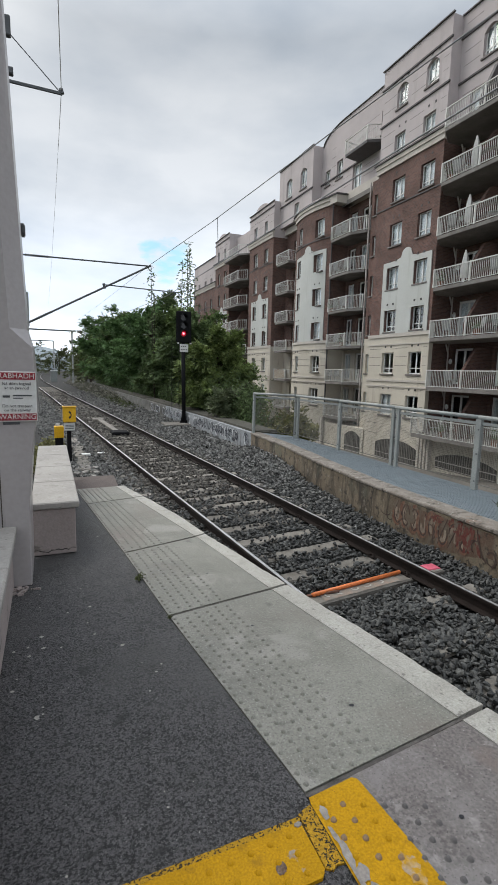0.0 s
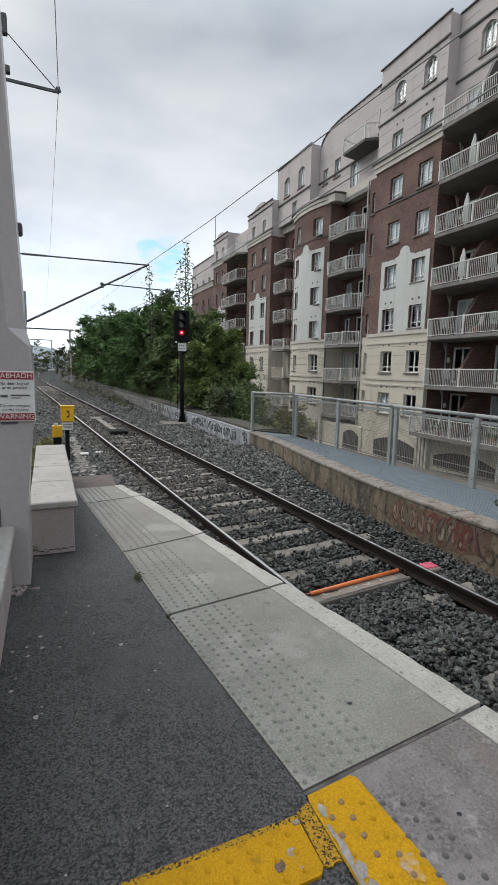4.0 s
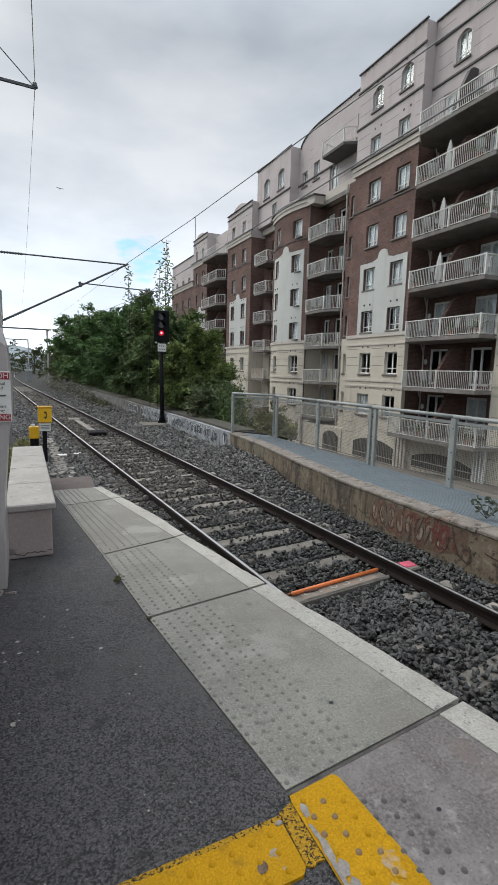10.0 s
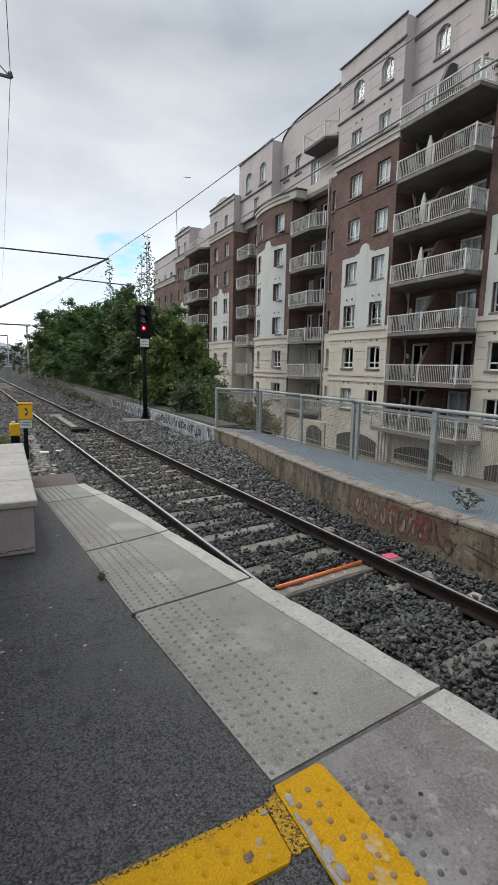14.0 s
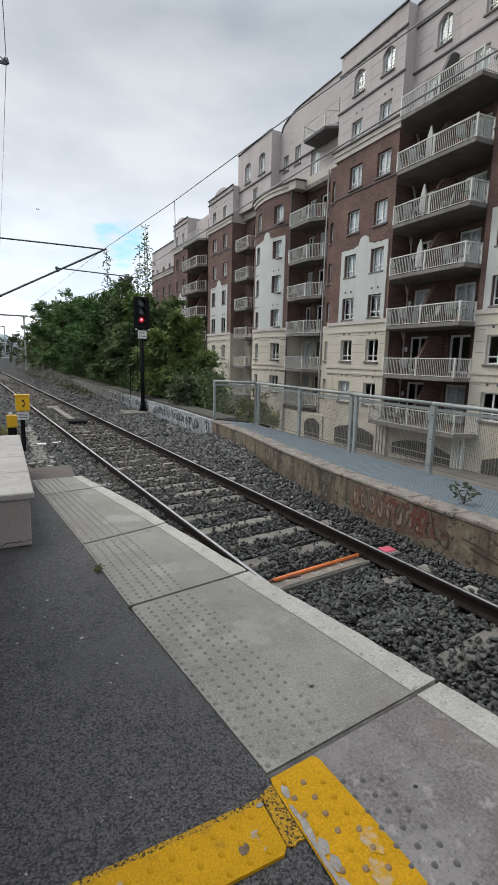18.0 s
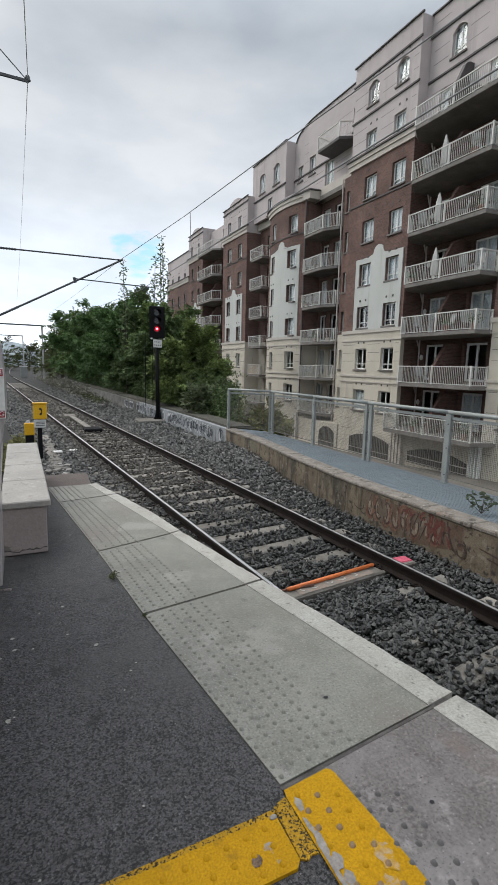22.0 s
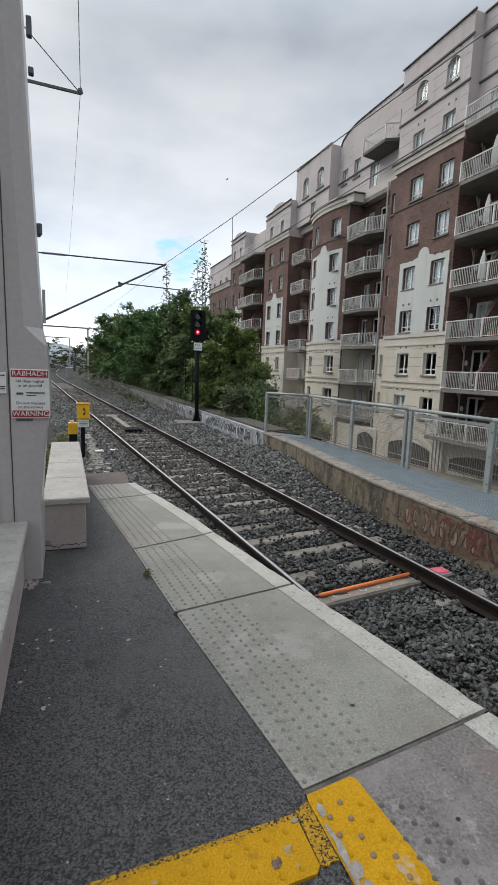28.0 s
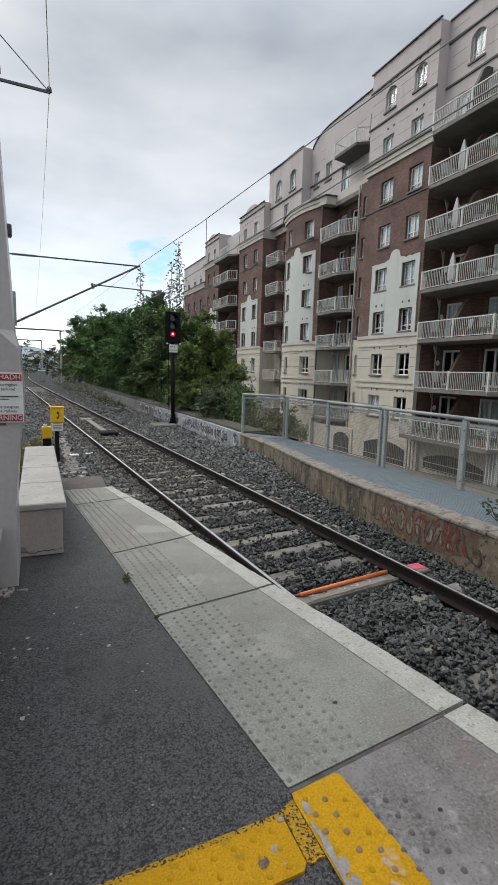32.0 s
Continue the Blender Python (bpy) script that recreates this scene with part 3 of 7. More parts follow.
def stones():
    """Loose crushed stone, smaller and sparser with distance, as one heap of real pieces."""
    rng = np.random.default_rng(4)
    P = []
    for y0, y1, dens, size in ((-3, 0.2, 250, 0.04), (0.2, 4.5, 1150, 0.0275), (4.5, 8, 1000, 0.0275), (8, 14, 620, 0.032), (14, 26, 200, 0.045), (26, 50, 50, 0.06)):
        n = int((y1 - y0) * 6.2 * dens)
        y = rng.uniform(y0, y1, n)
        u = rng.uniform(-2.6, 3.6, n)
        x = 3.40 - 0.0625 * y + u
        edge = np.where(y < 0, 1.86, np.where(y < 5.7, 1.86 - 0.18 * y, np.where(y < 6.5, 0.75, -1.4)))
        wall = np.interp(y, [2, 5.6, 7, 9, 11, 13.4, 20, 30, 46], [4.93, 4.91, 4.96, 5.16, 5.41, 5.56, 5.5, 5.1, 4.4])
        hold = (x > edge + 0.04) & (x < wall - 0.03) & (np.abs(np.abs(u) - 0.8) > 0.085)
        # fewer on the sleepers, which show between the stones
        ph = np.abs((y - skew(y) * u - 4.30 + 0.305) % 0.61 - 0.305)
        no = np.round((y - skew(y) * u - 4.30) / 0.61)
        patchy = np.sin(3.1 * u + 1.7 * no) + 0.6 * np.sin(7.7 * u + 2.9 * no)
        cover = np.where(y < 4.0, np.where(u > 0.45, np.where(patchy > 0.0, 0.15, 0.8), np.where((no == -3) & (u < 0.45) & (u > -0.2), 0.25, 0.97)),
                         np.where(y < 7.5, np.where(patchy > 0.7, 0.5, 0.05), np.where(patchy > 0.75, 0.5, 0.07)))
        cover = np.where((u > 0.95) & (y < 12), 0.06, np.where(no == 0, 0.03, cover))
        hold &= (np.abs(u) > 1.34) | (ph > 0.12) | (rng.random(n) < cover)
        on = (np.abs(u) < 1.36) & (ph < 0.135)
        hold &= ~((no == 0) & (ph < 0.2) & (y < 5.2) & ((np.abs(u) < 0.72) | ((u > 1.05) & (u < 1.42))))
        for a, b, c, lie in zip(x[hold], y[hold], u[hold], on[hold]):
            s = size * rng.uniform(0.55, 1.35)
            rise = rng.uniform(-0.05, 0.03) + (0.10 * max(0, abs(c) - 1.75) * (1.0 if b < 13 else 0.25) if c > 0 else -0.02 * (abs(c) > 1.5))
            # banked higher against the foot of the wall
            rise += 0.11 * float(np.clip((b - 9.1) / 0.9, 0, 1)) * float(np.clip((c - 1.5) / 0.6, 0, 1)) * (b < 13.5)
            if lie:
                rise = rng.uniform(0.022, 0.045)
            P.append((a, b, BALLAST_Z + 0.008 + rise, s, c))
    # heaped against the field side of the near rail, between the sleeper ends
    for y0, y1, dens in ((3.6, 9, 1500), (9, 16, 1000), (16, 30, 350)):
        n = int((y1 - y0) * 0.42 * dens)
        y, u = rng.uniform(y0, y1, n), -0.90 - 0.42 * rng.random(n) ** 1.3
        ph = np.abs((y - skew(y) * u - 4.30 + 0.305) % 0.61 - 0.305)
        crest = 0.095 * np.clip((1.36 + u) / 0.4, 0, 1) * rng.uniform(0.25, 1.0, n)
        x = 3.40 - 0.0625 * y + u
        clear = (ph > 0.10) & (x > np.where(y < 5.7, 1.90 - 0.18 * y, 0.8))
        for a, b, c, h in zip(x[clear], y[clear], u[clear], crest[clear]):
            P.append((a, b, BALLAST_Z + h - 0.01, (0.028 if b < 16 else 0.04) * rng.uniform(0.6, 1.25), c))
    P = np.array(P)
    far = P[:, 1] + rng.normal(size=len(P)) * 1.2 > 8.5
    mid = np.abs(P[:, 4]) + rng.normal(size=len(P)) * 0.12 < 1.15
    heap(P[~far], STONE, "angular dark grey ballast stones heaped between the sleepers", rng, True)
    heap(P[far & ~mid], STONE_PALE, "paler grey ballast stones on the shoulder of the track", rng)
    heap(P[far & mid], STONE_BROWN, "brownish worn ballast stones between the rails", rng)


def heap(P, material, label, rng, shard=False):
    """Crushed stones: many-sided shards where they lie near, plain splinters further off."""
    if shard:
        g = (1 + 5 ** 0.5) / 2
        form = np.array([(-1, g, 0), (1, g, 0), (-1, -g, 0), (1, -g, 0), (0, -1, g), (0, 1, g), (0, -1, -g), (0, 1, -g), (g, 0, -1), (g, 0, 1), (-g, 0, -1), (-g, 0, 1)]) / 1.62
        faces = np.array([(0, 11, 5), (0, 5, 1), (0, 1, 7), (0, 7, 10), (0, 10, 11), (1, 5, 9), (5, 11, 4), (11, 10, 2), (10, 7, 6), (7, 1, 8),
                          (3, 9, 4), (3, 4, 2), (3, 2, 6), (3, 6, 8), (3, 8, 9), (4, 9, 5), (2, 4, 11), (6, 2, 10), (8, 6, 7), (9, 8, 1)])
        spread, slim, lean = (-0.36, 0.16), (0.48, 0.85), 0.85
    else:
        form = np.array([(-1, -1, -1), (1, -1, -1), (1, 1, -1), (-1, 1, -1), (-1, -1, 1), (1, -1, 1), (1, 1, 1), (-1, 1, 1)], float)
        faces = np.array([(3, 2, 1, 0), (4, 5, 6, 7), (0, 1, 5, 4), (1, 2, 6, 5), (2, 3, 7, 6), (3, 0, 4, 7)])
        spread, slim, lean = (-0.5, 0.1), (0.45, 0.8), 0.75
    n, k = len(P), len(form)
    q, _ = np.linalg.qr(rng.normal(size=(n, 3, 3)))
    sh = np.stack([rng.uniform(0.95, 1.65, n), rng.uniform(0.68, 1.05, n), rng.uniform(*slim, n)], 1)[:, None, :] * P[:, 3][:, None, None]
    # each stone is broken from the form at its own slant, so that no two show the same faces
    turn, _ = np.linalg.qr(rng.normal(size=(n, 3, 3)))
    rough = form[None] * (1 + rng.uniform(*spread, (n, k, 1 if shard else 3)))
    if shard:
        rough = np.einsum("nij,nkj->nki", turn * np.linalg.det(turn)[:, None, None], rough)
    local = rough * sh * 0.85
    tilt = rng.normal(size=(n, 3)) * np.array((lean, lean, 0.0)) + np.array((0, 0, 1.0))
    tilt /= np.linalg.norm(tilt, axis=1)[:, None]
    along = np.cross(tilt, q[:, :, 0])
    along /= np.linalg.norm(along, axis=1)[:, None]
    q = np.stack([along, np.cross(tilt, along), tilt], 2)
    V = np.einsum("nij,nkj->nki", q, local) + P[:, None, :3]
    F = (faces[None] + (np.arange(n) * k)[:, None, None]).reshape(-1, faces.shape[1])
    me = bpy.data.meshes.new("loose_stones")
    me.from_pydata(V.reshape(-1, 3).tolist(), [], F.tolist())
    me.materials.append(material)
    ob = new("loose_stones", me)
    tagged(ob, label, "ballast", kind="stuff")


stones()

# ---- railway track: rails, sleepers, clips ----
track = thing("railway_track", (track_x(4), 4, BALLAST_Z), "broad-gauge railway track on worn concrete sleepers", "track")
PROF = [(-0.07, 0.0), (0.07, 0.0), (0.07, 0.012), (0.012, 0.032), (0.009, 0.105), (0.034, 0.118), (0.034, 0.146), (0.024, 0.150), (-0.024, 0.150), (-0.034, 0.146),
        (-0.034, 0.118), (-0.009, 0.105), (-0.012, 0.032), (-0.07, 0.012)]
RY = [-14 + 1.5 * i for i in range(50)] + [61 + 4.0 * i for i in range(1, 20)] + [150 + 25.0 * i for i in range(13)]
for side, word in ((-1, "near"), (1, "far")):
    bm = bmesh.new()
    top = bmesh.new()
    prev = ptop = None
    for y in RY:
        d = Vector((track_x(y + 0.1) - track_x(y - 0.1), 0.2, 0)).normalized()
        nrm = Vector((d.y, -d.x, 0))
        c = Vector((track_x(y), y, RAIL_Z - 0.15)) + nrm * side * (GAUGE / 2 + 0.036)
        ring = [bm.verts.new(c + nrm * px + Vector((0, 0, pz))) for px, pz in PROF]
        rt = [top.verts.new(c + nrm * px + Vector((0, 0, pz))) for px, pz in ((-0.019 - side * 0.005, 0.1515), (0.019 - side * 0.005, 0.1515))]
        if prev:
            for i in range(len(ring)):
                bm.faces.new((prev[i], prev[(i + 1) % len(ring)], ring[(i + 1) % len(ring)], ring[i]))
            top.faces.new((ptop[0], rt[0], rt[1], ptop[1]))
        prev, ptop = ring, rt
    rail = part("rail", bm, RAIL_SIDE, track, "rust-dark steel rail with a polished head")
    bmesh.ops.recalc_face_normals(top, faces=top.faces)
    part("rail_head", top, RAIL_TOP, rail, "shiny worn running surface")

bm = bmesh.new()
soft_box(bm, -1.34, 1.34, -0.115, 0.115, -0.16, 0.0, 0.018)
SLEEP_ME = mesh_of("sleeper", bm, SLEEPER)
bm = bmesh.new()
for s in (-1, 1):
    rod(bm, (s * 0.11, -0.06, 0.015), (s * 0.05, 0.0, 0.045), 0.011, n=5)
    rod(bm, (s * 0.05, 0.0, 0.045), (s * 0.11, 0.06, 0.015), 0.011, n=5)
box(bm, -0.1, 0.1, -0.08, 0.08, 0.0, 0.008)
CLIP_ME = mesh_of("rail_clip", bm, RAIL_SIDE)
k = -16
while True:
    y = 4.30 + 0.61 * k
    k += 1
    if y > 62:
        break
    ang = math.atan2(-(track_x(y + 0.2) - track_x(y - 0.2)), 0.4) - 0.0625 + float(skew(y))
    s = piece("sleeper", SLEEP_ME, track, track_x(y), y, SLEEP_Z + 0.006 * math.sin(k * 2.3), ang)
    if y < 20:
        for sd_ in (-1, 1):
            piece("rail_clip", CLIP_ME, track, track_x(y) + sd_ * 0.836 * math.cos(ang), y + sd_ * 0.836 * math.sin(ang), SLEEP_Z + 0.006, ang)

# orange conduit lying along one sleeper, with orange and white spray marks, and a pink sleeper end
bm = bmesh.new()
rod(bm, (2.53, 4.262, SLEEP_Z + 0.03), (3.83, 4.445, SLEEP_Z + 0.034), 0.024, n=12)
solo("conduit_pipe", bm, ORANGE, "orange plastic conduit lying along a sleeper", "pipe", loc=(3.1, 4.35, SLEEP_Z), smooth=True)
bm = bmesh.new()
rod(bm, (2.44, 4.285, SLEEP_Z + 0.018), (2.86, 4.262, SLEEP_Z + 0.024), 0.015, n=8)
solo("broken_pipe", bm, mat("brown_pipe", (0.16, 0.075, 0.05), 0.8, scale=9, fine=60, amount=0.8, bump=0.1), "short broken brown pipe end beside the conduit", "pipe", loc=(2.6, 4.28, SLEEP_Z), smooth=True)
ORPAINT = mat("orange_spray", (0.215, 0.155, 0.12), 0.9, dark=(0.19, 0.165, 0.14), scale=11, fine=80, amount=1.0, bump=0.1)
over(ORPAINT, (0.17, 0.155, 0.135), 9, 0.45, 0.58)
bm = bmesh.new()
rng = random.Random(3)
edge_n = [(2.62 + 1.1 * i / 14, rng.uniform(-0.10, -0.09)) for i in range(15)]
edge_f = [(2.62 + 1.1 * i / 14, rng.uniform(0.08, 0.09)) for i in range(15)]
bm.faces.new([bm.verts.new((x, 4.30 + (x - 3.13) * 0.137 + d, SLEEP_Z + 0.010)) for x, d in edge_n + edge_f[::-1]])
part("spray_mark", bm, ORPAINT, track, "faded orange spray paint on a sleeper")
for i, (cx, w) in enumerate(((2.72, 0.055), (2.86, 0.045), (3.08, 0.05), (3.26, 0.06), (3.46, 0.05))):
    bm = bmesh.new()
    rr, cy = 0.011, 4.29 + (cx - 3.13) * 0.137
    arc = [(cx + w * math.cos(0.6 + 0.55 * j + i), cy + 0.045 * math.sin(0.6 + 0.55 * j + i)) for j in range(8)]
    inner = [(cx + (w - 0.018) * math.cos(0.6 + 0.55 * j + i), cy + 0.030 * math.sin(0.6 + 0.55 * j + i)) for j in range(8)]
    for j in range(7):
        bm.faces.new([bm.verts.new((x, y, SLEEP_Z + 0.0145)) for x, y in (inner[j], arc[j], arc[j + 1], inner[j + 1])])
    part("white_stroke", bm, EDGE, track, "white sprayed stroke on a sleeper")
bm = bmesh.new()
soft_box(bm, 4.25, 4.45, 4.41, 4.575, SLEEP_Z - 0.03, SLEEP_Z + 0.016, 0.012)
part("painted_sleeper_end", bm, PINK, track, "sleeper end sprayed bright pink")

# track magnet between the rails
mag = thing("track_magnet", (2.2, 20, SLEEP_Z), "grey trackside magnet boxes joined by a plank between the rails", "track equipment")
bm = bmesh.new()
soft_box(bm, 2.02, 2.62, 17.6, 18.3, SLEEP_Z + 0.0, SLEEP_Z + 0.13, 0.03)
part("magnet_box", bm, BLACK, mag, "black rounded magnet box")
bm = bmesh.new()
soft_box(bm, 1.75, 2.25, 22.4, 23.1, SLEEP_Z + 0.0, SLEEP_Z + 0.12, 0.03)
part("magnet_box", bm, SLEEPER, mag, "pale magnet box")
bm = bmesh.new()
bar(bm, (2.25, 18.3, SLEEP_Z + 0.08), (2.05, 22.4, SLEEP_Z + 0.08), 0.2, 0.05)
part("plank", bm, SLEEPER, mag)

# ---- platform ----
def edge_x(y):
    """Outer edge of the platform."""
    return float(np.interp(y, [-8, 0, 1.3, 1.76, 2.08, 2.39, 2.61, 3.65, 4.26, 4.83, 5.62], [1.97, 1.82, 1.625, 1.545, 1.485, 1.415, 1.37, 1.175, 1.08, 0.955, 0.76]))


def inner_x(y):
    """Inner edge of the concrete slabs, where the asphalt begins."""
    return float(np.interp(y, [-4, 1.22, 2.44, 3.47, 5.6], [0.70, 0.722, 0.572, 0.475, 0.235]))


def white_x(y):
    return float(np.interp(y, [-8, 0, 1.28, 1.82, 2.5, 3.63, 4.48, 5.62], [1.81, 1.66, 1.465, 1.385, 1.255, 1.075, 0.90, 0.665]))


platform = thing("platform", (0, 2, -1.1), "railway platform of dark asphalt edged with concrete tactile slabs", "platform", kind="structure")
py = [-8, -4, -1, 0.5, 1.22, 1.76, 2.08, 2.44, 3.0, 3.47, 4.26, 4.83, 5.6]
bm = bmesh.new()
prism(bm, [(-3.5, -8)] + [(inner_x(y) - 0.004, y) for y in py] + [(-3.5, 5.62)], -1.1, -0.004)
part("asphalt_surface", bm, ASPHALT, platform, "dark grey worn asphalt with pale specks")
bm = bmesh.new()
prism(bm, [(inner_x(y) - 0.004, y) for y in py[::-1]][::-1] + [(edge_x(y) - 0.04, y) for y in py[::-1]], -1.1, -0.075)
part("platform_wall", bm, WALL_OLD, platform, "stained concrete platform face")
# end ramp of the platform
bm = bmesh.new()
v = [bm.verts.new(c) for c in ((0.20, 5.62, -1.1), (0.70, 5.62, -1.1), (0.74, 6.42, -1.1), (0.22, 6.42, -1.1), (0.20, 5.62, -0.005), (0.70, 5.62, -0.005), (0.74, 6.42, -0.04), (0.22, 6.42, -0.04))]
for f in ((4, 5, 6, 7), (0, 1, 5, 4), (1, 2, 6, 5), (2, 3, 7, 6), (3, 0, 4, 7)):
    bm.faces.new([v[i] for i in f])
RAMP = mat("worn_ramp", (0.11, 0.088, 0.08), 0.92, dark=(0.065, 0.052, 0.047), scale=4, fine=80, amount=0.8, bump=0.5)
part("platform_end", bm, RAMP, platform, "brown worn concrete end of the platform")


def joint_y(i, u):
    """Joint i runs askew: its place along the platform at u = 0 (asphalt) to 1 (nosing)."""
    return JOINTS[i] + SKEW[i] * (u - 0.4)


def slab(i, material, label=""):
    """One edge slab between two joints, running from the asphalt to the white nosing."""
    bm = bmesh.new()
    g, m = 0.011, 4
    ys = lambda u: [joint_y(i, u) + g + (joint_y(i + 1, u) - joint_y(i, u) - 2 * g) * k / m for k in range(m + 1)]
    right = [(white_x(y), y) for y in ys(0.9)]
    left = [(inner_x(y), y) for y in ys(0)]
    prism(bm, right + left[::-1], -0.07, 0.0)
    s = part("slab", bm, material, platform, label)
    bm = bmesh.new()
    chips = random.Random(i * 7 + 3)
    a, b = joint_y(i, 1.1) + g, joint_y(i + 1, 1.1) - g
    lip = [(edge_x(a + (b - a) * k / 22) - abs(chips.gauss(0, 0.0045)), a + (b - a) * k / 22) for k in range(23)]
    prism(bm, lip + [(x + 0.002, y) for x, y in right[::-1]], -0.07, 0.003)
    part("nosing", bm, EDGE, s, "white-painted worn platform nosing")
    return s


def dome(r=0.0102, h=0.0068, n=10):
    bm = bmesh.new()
    lo = [bm.verts.new((r * math.cos(2 * math.pi * i / n), r * math.sin(2 * math.pi * i / n), 0)) for i in range(n)]
    hi = [bm.verts.new((r * 0.62 * math.cos(2 * math.pi * i / n), r * 0.62 * math.sin(2 * math.pi * i / n), h)) for i in range(n)]
    for i in range(n):
        bm.faces.new((lo[i], lo[(i + 1) % n], hi[(i + 1) % n], hi[i]))
    bm.faces.new(hi)
    return bm


DOME_WORN = mesh_of("blister", dome(), YELLOW_WORN, True)
DOME, DOME_PINK, DOME_Y = mesh_of("blister", dome(), SLAB, True), mesh_of("blister", dome(), BLISTER_WORN_SHADED, True), mesh_of("blister", dome(), YELLOW, True)
JOINTS = [-8.0, -6.9, -5.75, -4.6, -3.45, -2.3, -1.15, 0.02, 1.243, 2.538, 3.59, 5.0, 5.62]
SKEW = [0.0, 0.07, 0.07, 0.07, 0.07, 0.07, 0.07, 0.07, 0.1, 0.133, 0.2, 0.12, 0.02]
slabs = []
for i, b in enumerate(JOINTS[1:]):
    slabs.append(slab(i, SLAB_PINK if b < 1.3 else SLAB, "pale grey concrete slab with raised blisters" if b > 1.3 else "pinkish worn concrete slab with raised blisters"))
bm = bmesh.new()
for i in range(len(JOINTS) - 1):
    bar(bm, (inner_x(JOINTS[i]), joint_y(i, 0), -0.011), (white_x(JOINTS[i]) + 0.1, joint_y(i, 1.05), -0.011), 0.013, 0.012)
part("joint_filler", bm, FILLER, platform, "gritty grey joint filler between slabs")
rng = random.Random(8)
for i, b in enumerate(JOINTS[1:]):
    if b < 0:
        continue
    near = b < 1.3
    pitch, across, slant = (0.06, 0.06, -0.024) if near else (0.05, 0.064, -0.02)
    for c in range(6):
        a0, b0 = joint_y(i, c * 0.09), joint_y(i + 1, c * 0.09)
        for r in range(int((b0 - a0) / pitch) + 3):
            y = 1.15 + slant * c - r * pitch if near else a0 + 0.035 - 0.02 * c + r * pitch
            if y > b0 - 0.02 or y < max(0.35, a0 + 0.02) or rng.random() < 0.02:
                continue
            x = 0.75 + across * c if near else inner_x(y) + 0.018 + c * across * (1.0 if y < 3 else 1.0 - 0.1 * (y - 3))
            yellow = near and c < 3
            worn = yellow and rng.random() < 0.75
            piece("blister", DOME_WORN if worn else DOME_Y if yellow else DOME_PINK if near else DOME, slabs[i], x + rng.uniform(-0.002, 0.002), y, 0.0045 if yellow else 0.0, rng.random())
# yellow paint on the first rows of the near slab
bm = bmesh.new()
pts = [(0.720, 1.186), (0.714, 1.16), (0.708, -1.0), (0.95, -1.0), (0.935, 0.81), (0.93, 0.92), (0.919, 1.06), (0.911, 1.18), (0.906, 1.196), (0.893, 1.205)]
bm.faces.new([bm.verts.new((x, y, 0.004)) for x, y in pts])
bmesh.ops.recalc_face_normals(bm, faces=bm.faces)
for f in bm.faces:
    if f.normal.z < 0:
        f.normal_flip()
part("yellow_stripe", bm, YELLOW, platform, "chipped yellow paint over blisters")
SMUDGE = mat("brown_smudge", (0.075, 0.045, 0.03), 0.85, dark=(0.20, 0.14, 0.10), scale=70, fine=150, amount=1.0, bump=0.4)
RUBBED = mat("rubbed_paint", (0.36, 0.27, 0.185), 0.85, dark=(0.42, 0.235, 0.02), scale=30, fine=90, amount=1.0, bump=0.3)
over(RUBBED, (0.43, 0.23, 0.006), 55, 0.50, 0.58)
BARED = mat("bared_concrete", (0.30, 0.27, 0.245), 0.85, dark=(0.21, 0.185, 0.165), scale=12, fine=90, amount=0.8, bump=0.3)
# bare concrete where the paint has flaked off along its edge
rng = random.Random(31)
for no, (x, y, w, h) in enumerate(((0.738, 1.122, 0.012, 0.026), (0.728, 1.045, 0.008, 0.03), (0.731, 0.985, 0.013, 0.042), (0.743, 0.925, 0.016, 0.026), (0.747, 0.872, 0.013, 0.026), (0.724, 0.89, 0.008, 0.09), (0.734, 0.79, 0.014, 0.05), (0.728, 0.70, 0.012, 0.05))):
    bm = bmesh.new()
    p1, p2 = rng.uniform(0, 6), rng.uniform(0, 6)
    ring = [(k * math.pi / 12, 1 + 0.13 * math.sin(2 * k * math.pi / 12 + p1) + 0.09 * math.sin(5 * k * math.pi / 12 + p2) + rng.uniform(-0.04, 0.04)) for k in range(24)]
    bm.faces.new([bm.verts.new((max(0.7155, x + w * q * math.cos(t)), y + h * q * math.sin(t), 0.006 + 0.0004 * no)) for t, q in ring])
    part("flaked_patch", bm, BARED, platform, "pale concrete bared by flaked paint")
# thin rubbed patches where the concrete greys through the paint
for x, y, w, h in ((0.876, 0.885, 0.028, 0.045), (0.842, 0.80, 0.026, 0.04)):
    bm = bmesh.new()
    ring = [(k * math.pi / 14, 1 + rng.uniform(-0.28, 0.2)) for k in range(28)]
    bm.faces.new([bm.verts.new((x + w * q * math.cos(t), y + h * q * math.sin(t), 0.0058)) for t, q in ring])
    part("rubbed_patch", bm, RUBBED, platform, "yellow paint rubbed down to pinkish concrete")
# yellow tactile pad in the asphalt, and the rough painted seam beside it
pad = thing("tactile_pad", (0.4, 1.0, 0.0), "yellow tactile paving pad with raised blisters, scuffed", "tactile paving")
bm = bmesh.new()
prism(bm, [(-1.2, 0.94), (0.632, 0.952), (0.65, 0.97), (0.652, 1.108), (0.640, 1.119), (-1.2, 1.085)], -0.03, 0.007)
part("pad_plate", bm, YELLOW, pad)
for c in range(16):
    for r in range(3):
        x, y = 0.60 - c * 0.062, 1.09 - r * 0.056 - c * 0.004
        if y > 0.965:
            piece("blister", DOME_Y, pad, x, y, 0.0065)
bm = bmesh.new()
ring = [(k * math.pi / 10, 0.0165 * (1 + 0.12 * math.sin(2 * k * math.pi / 10) + rng.uniform(-0.12, 0.12))) for k in range(20)]
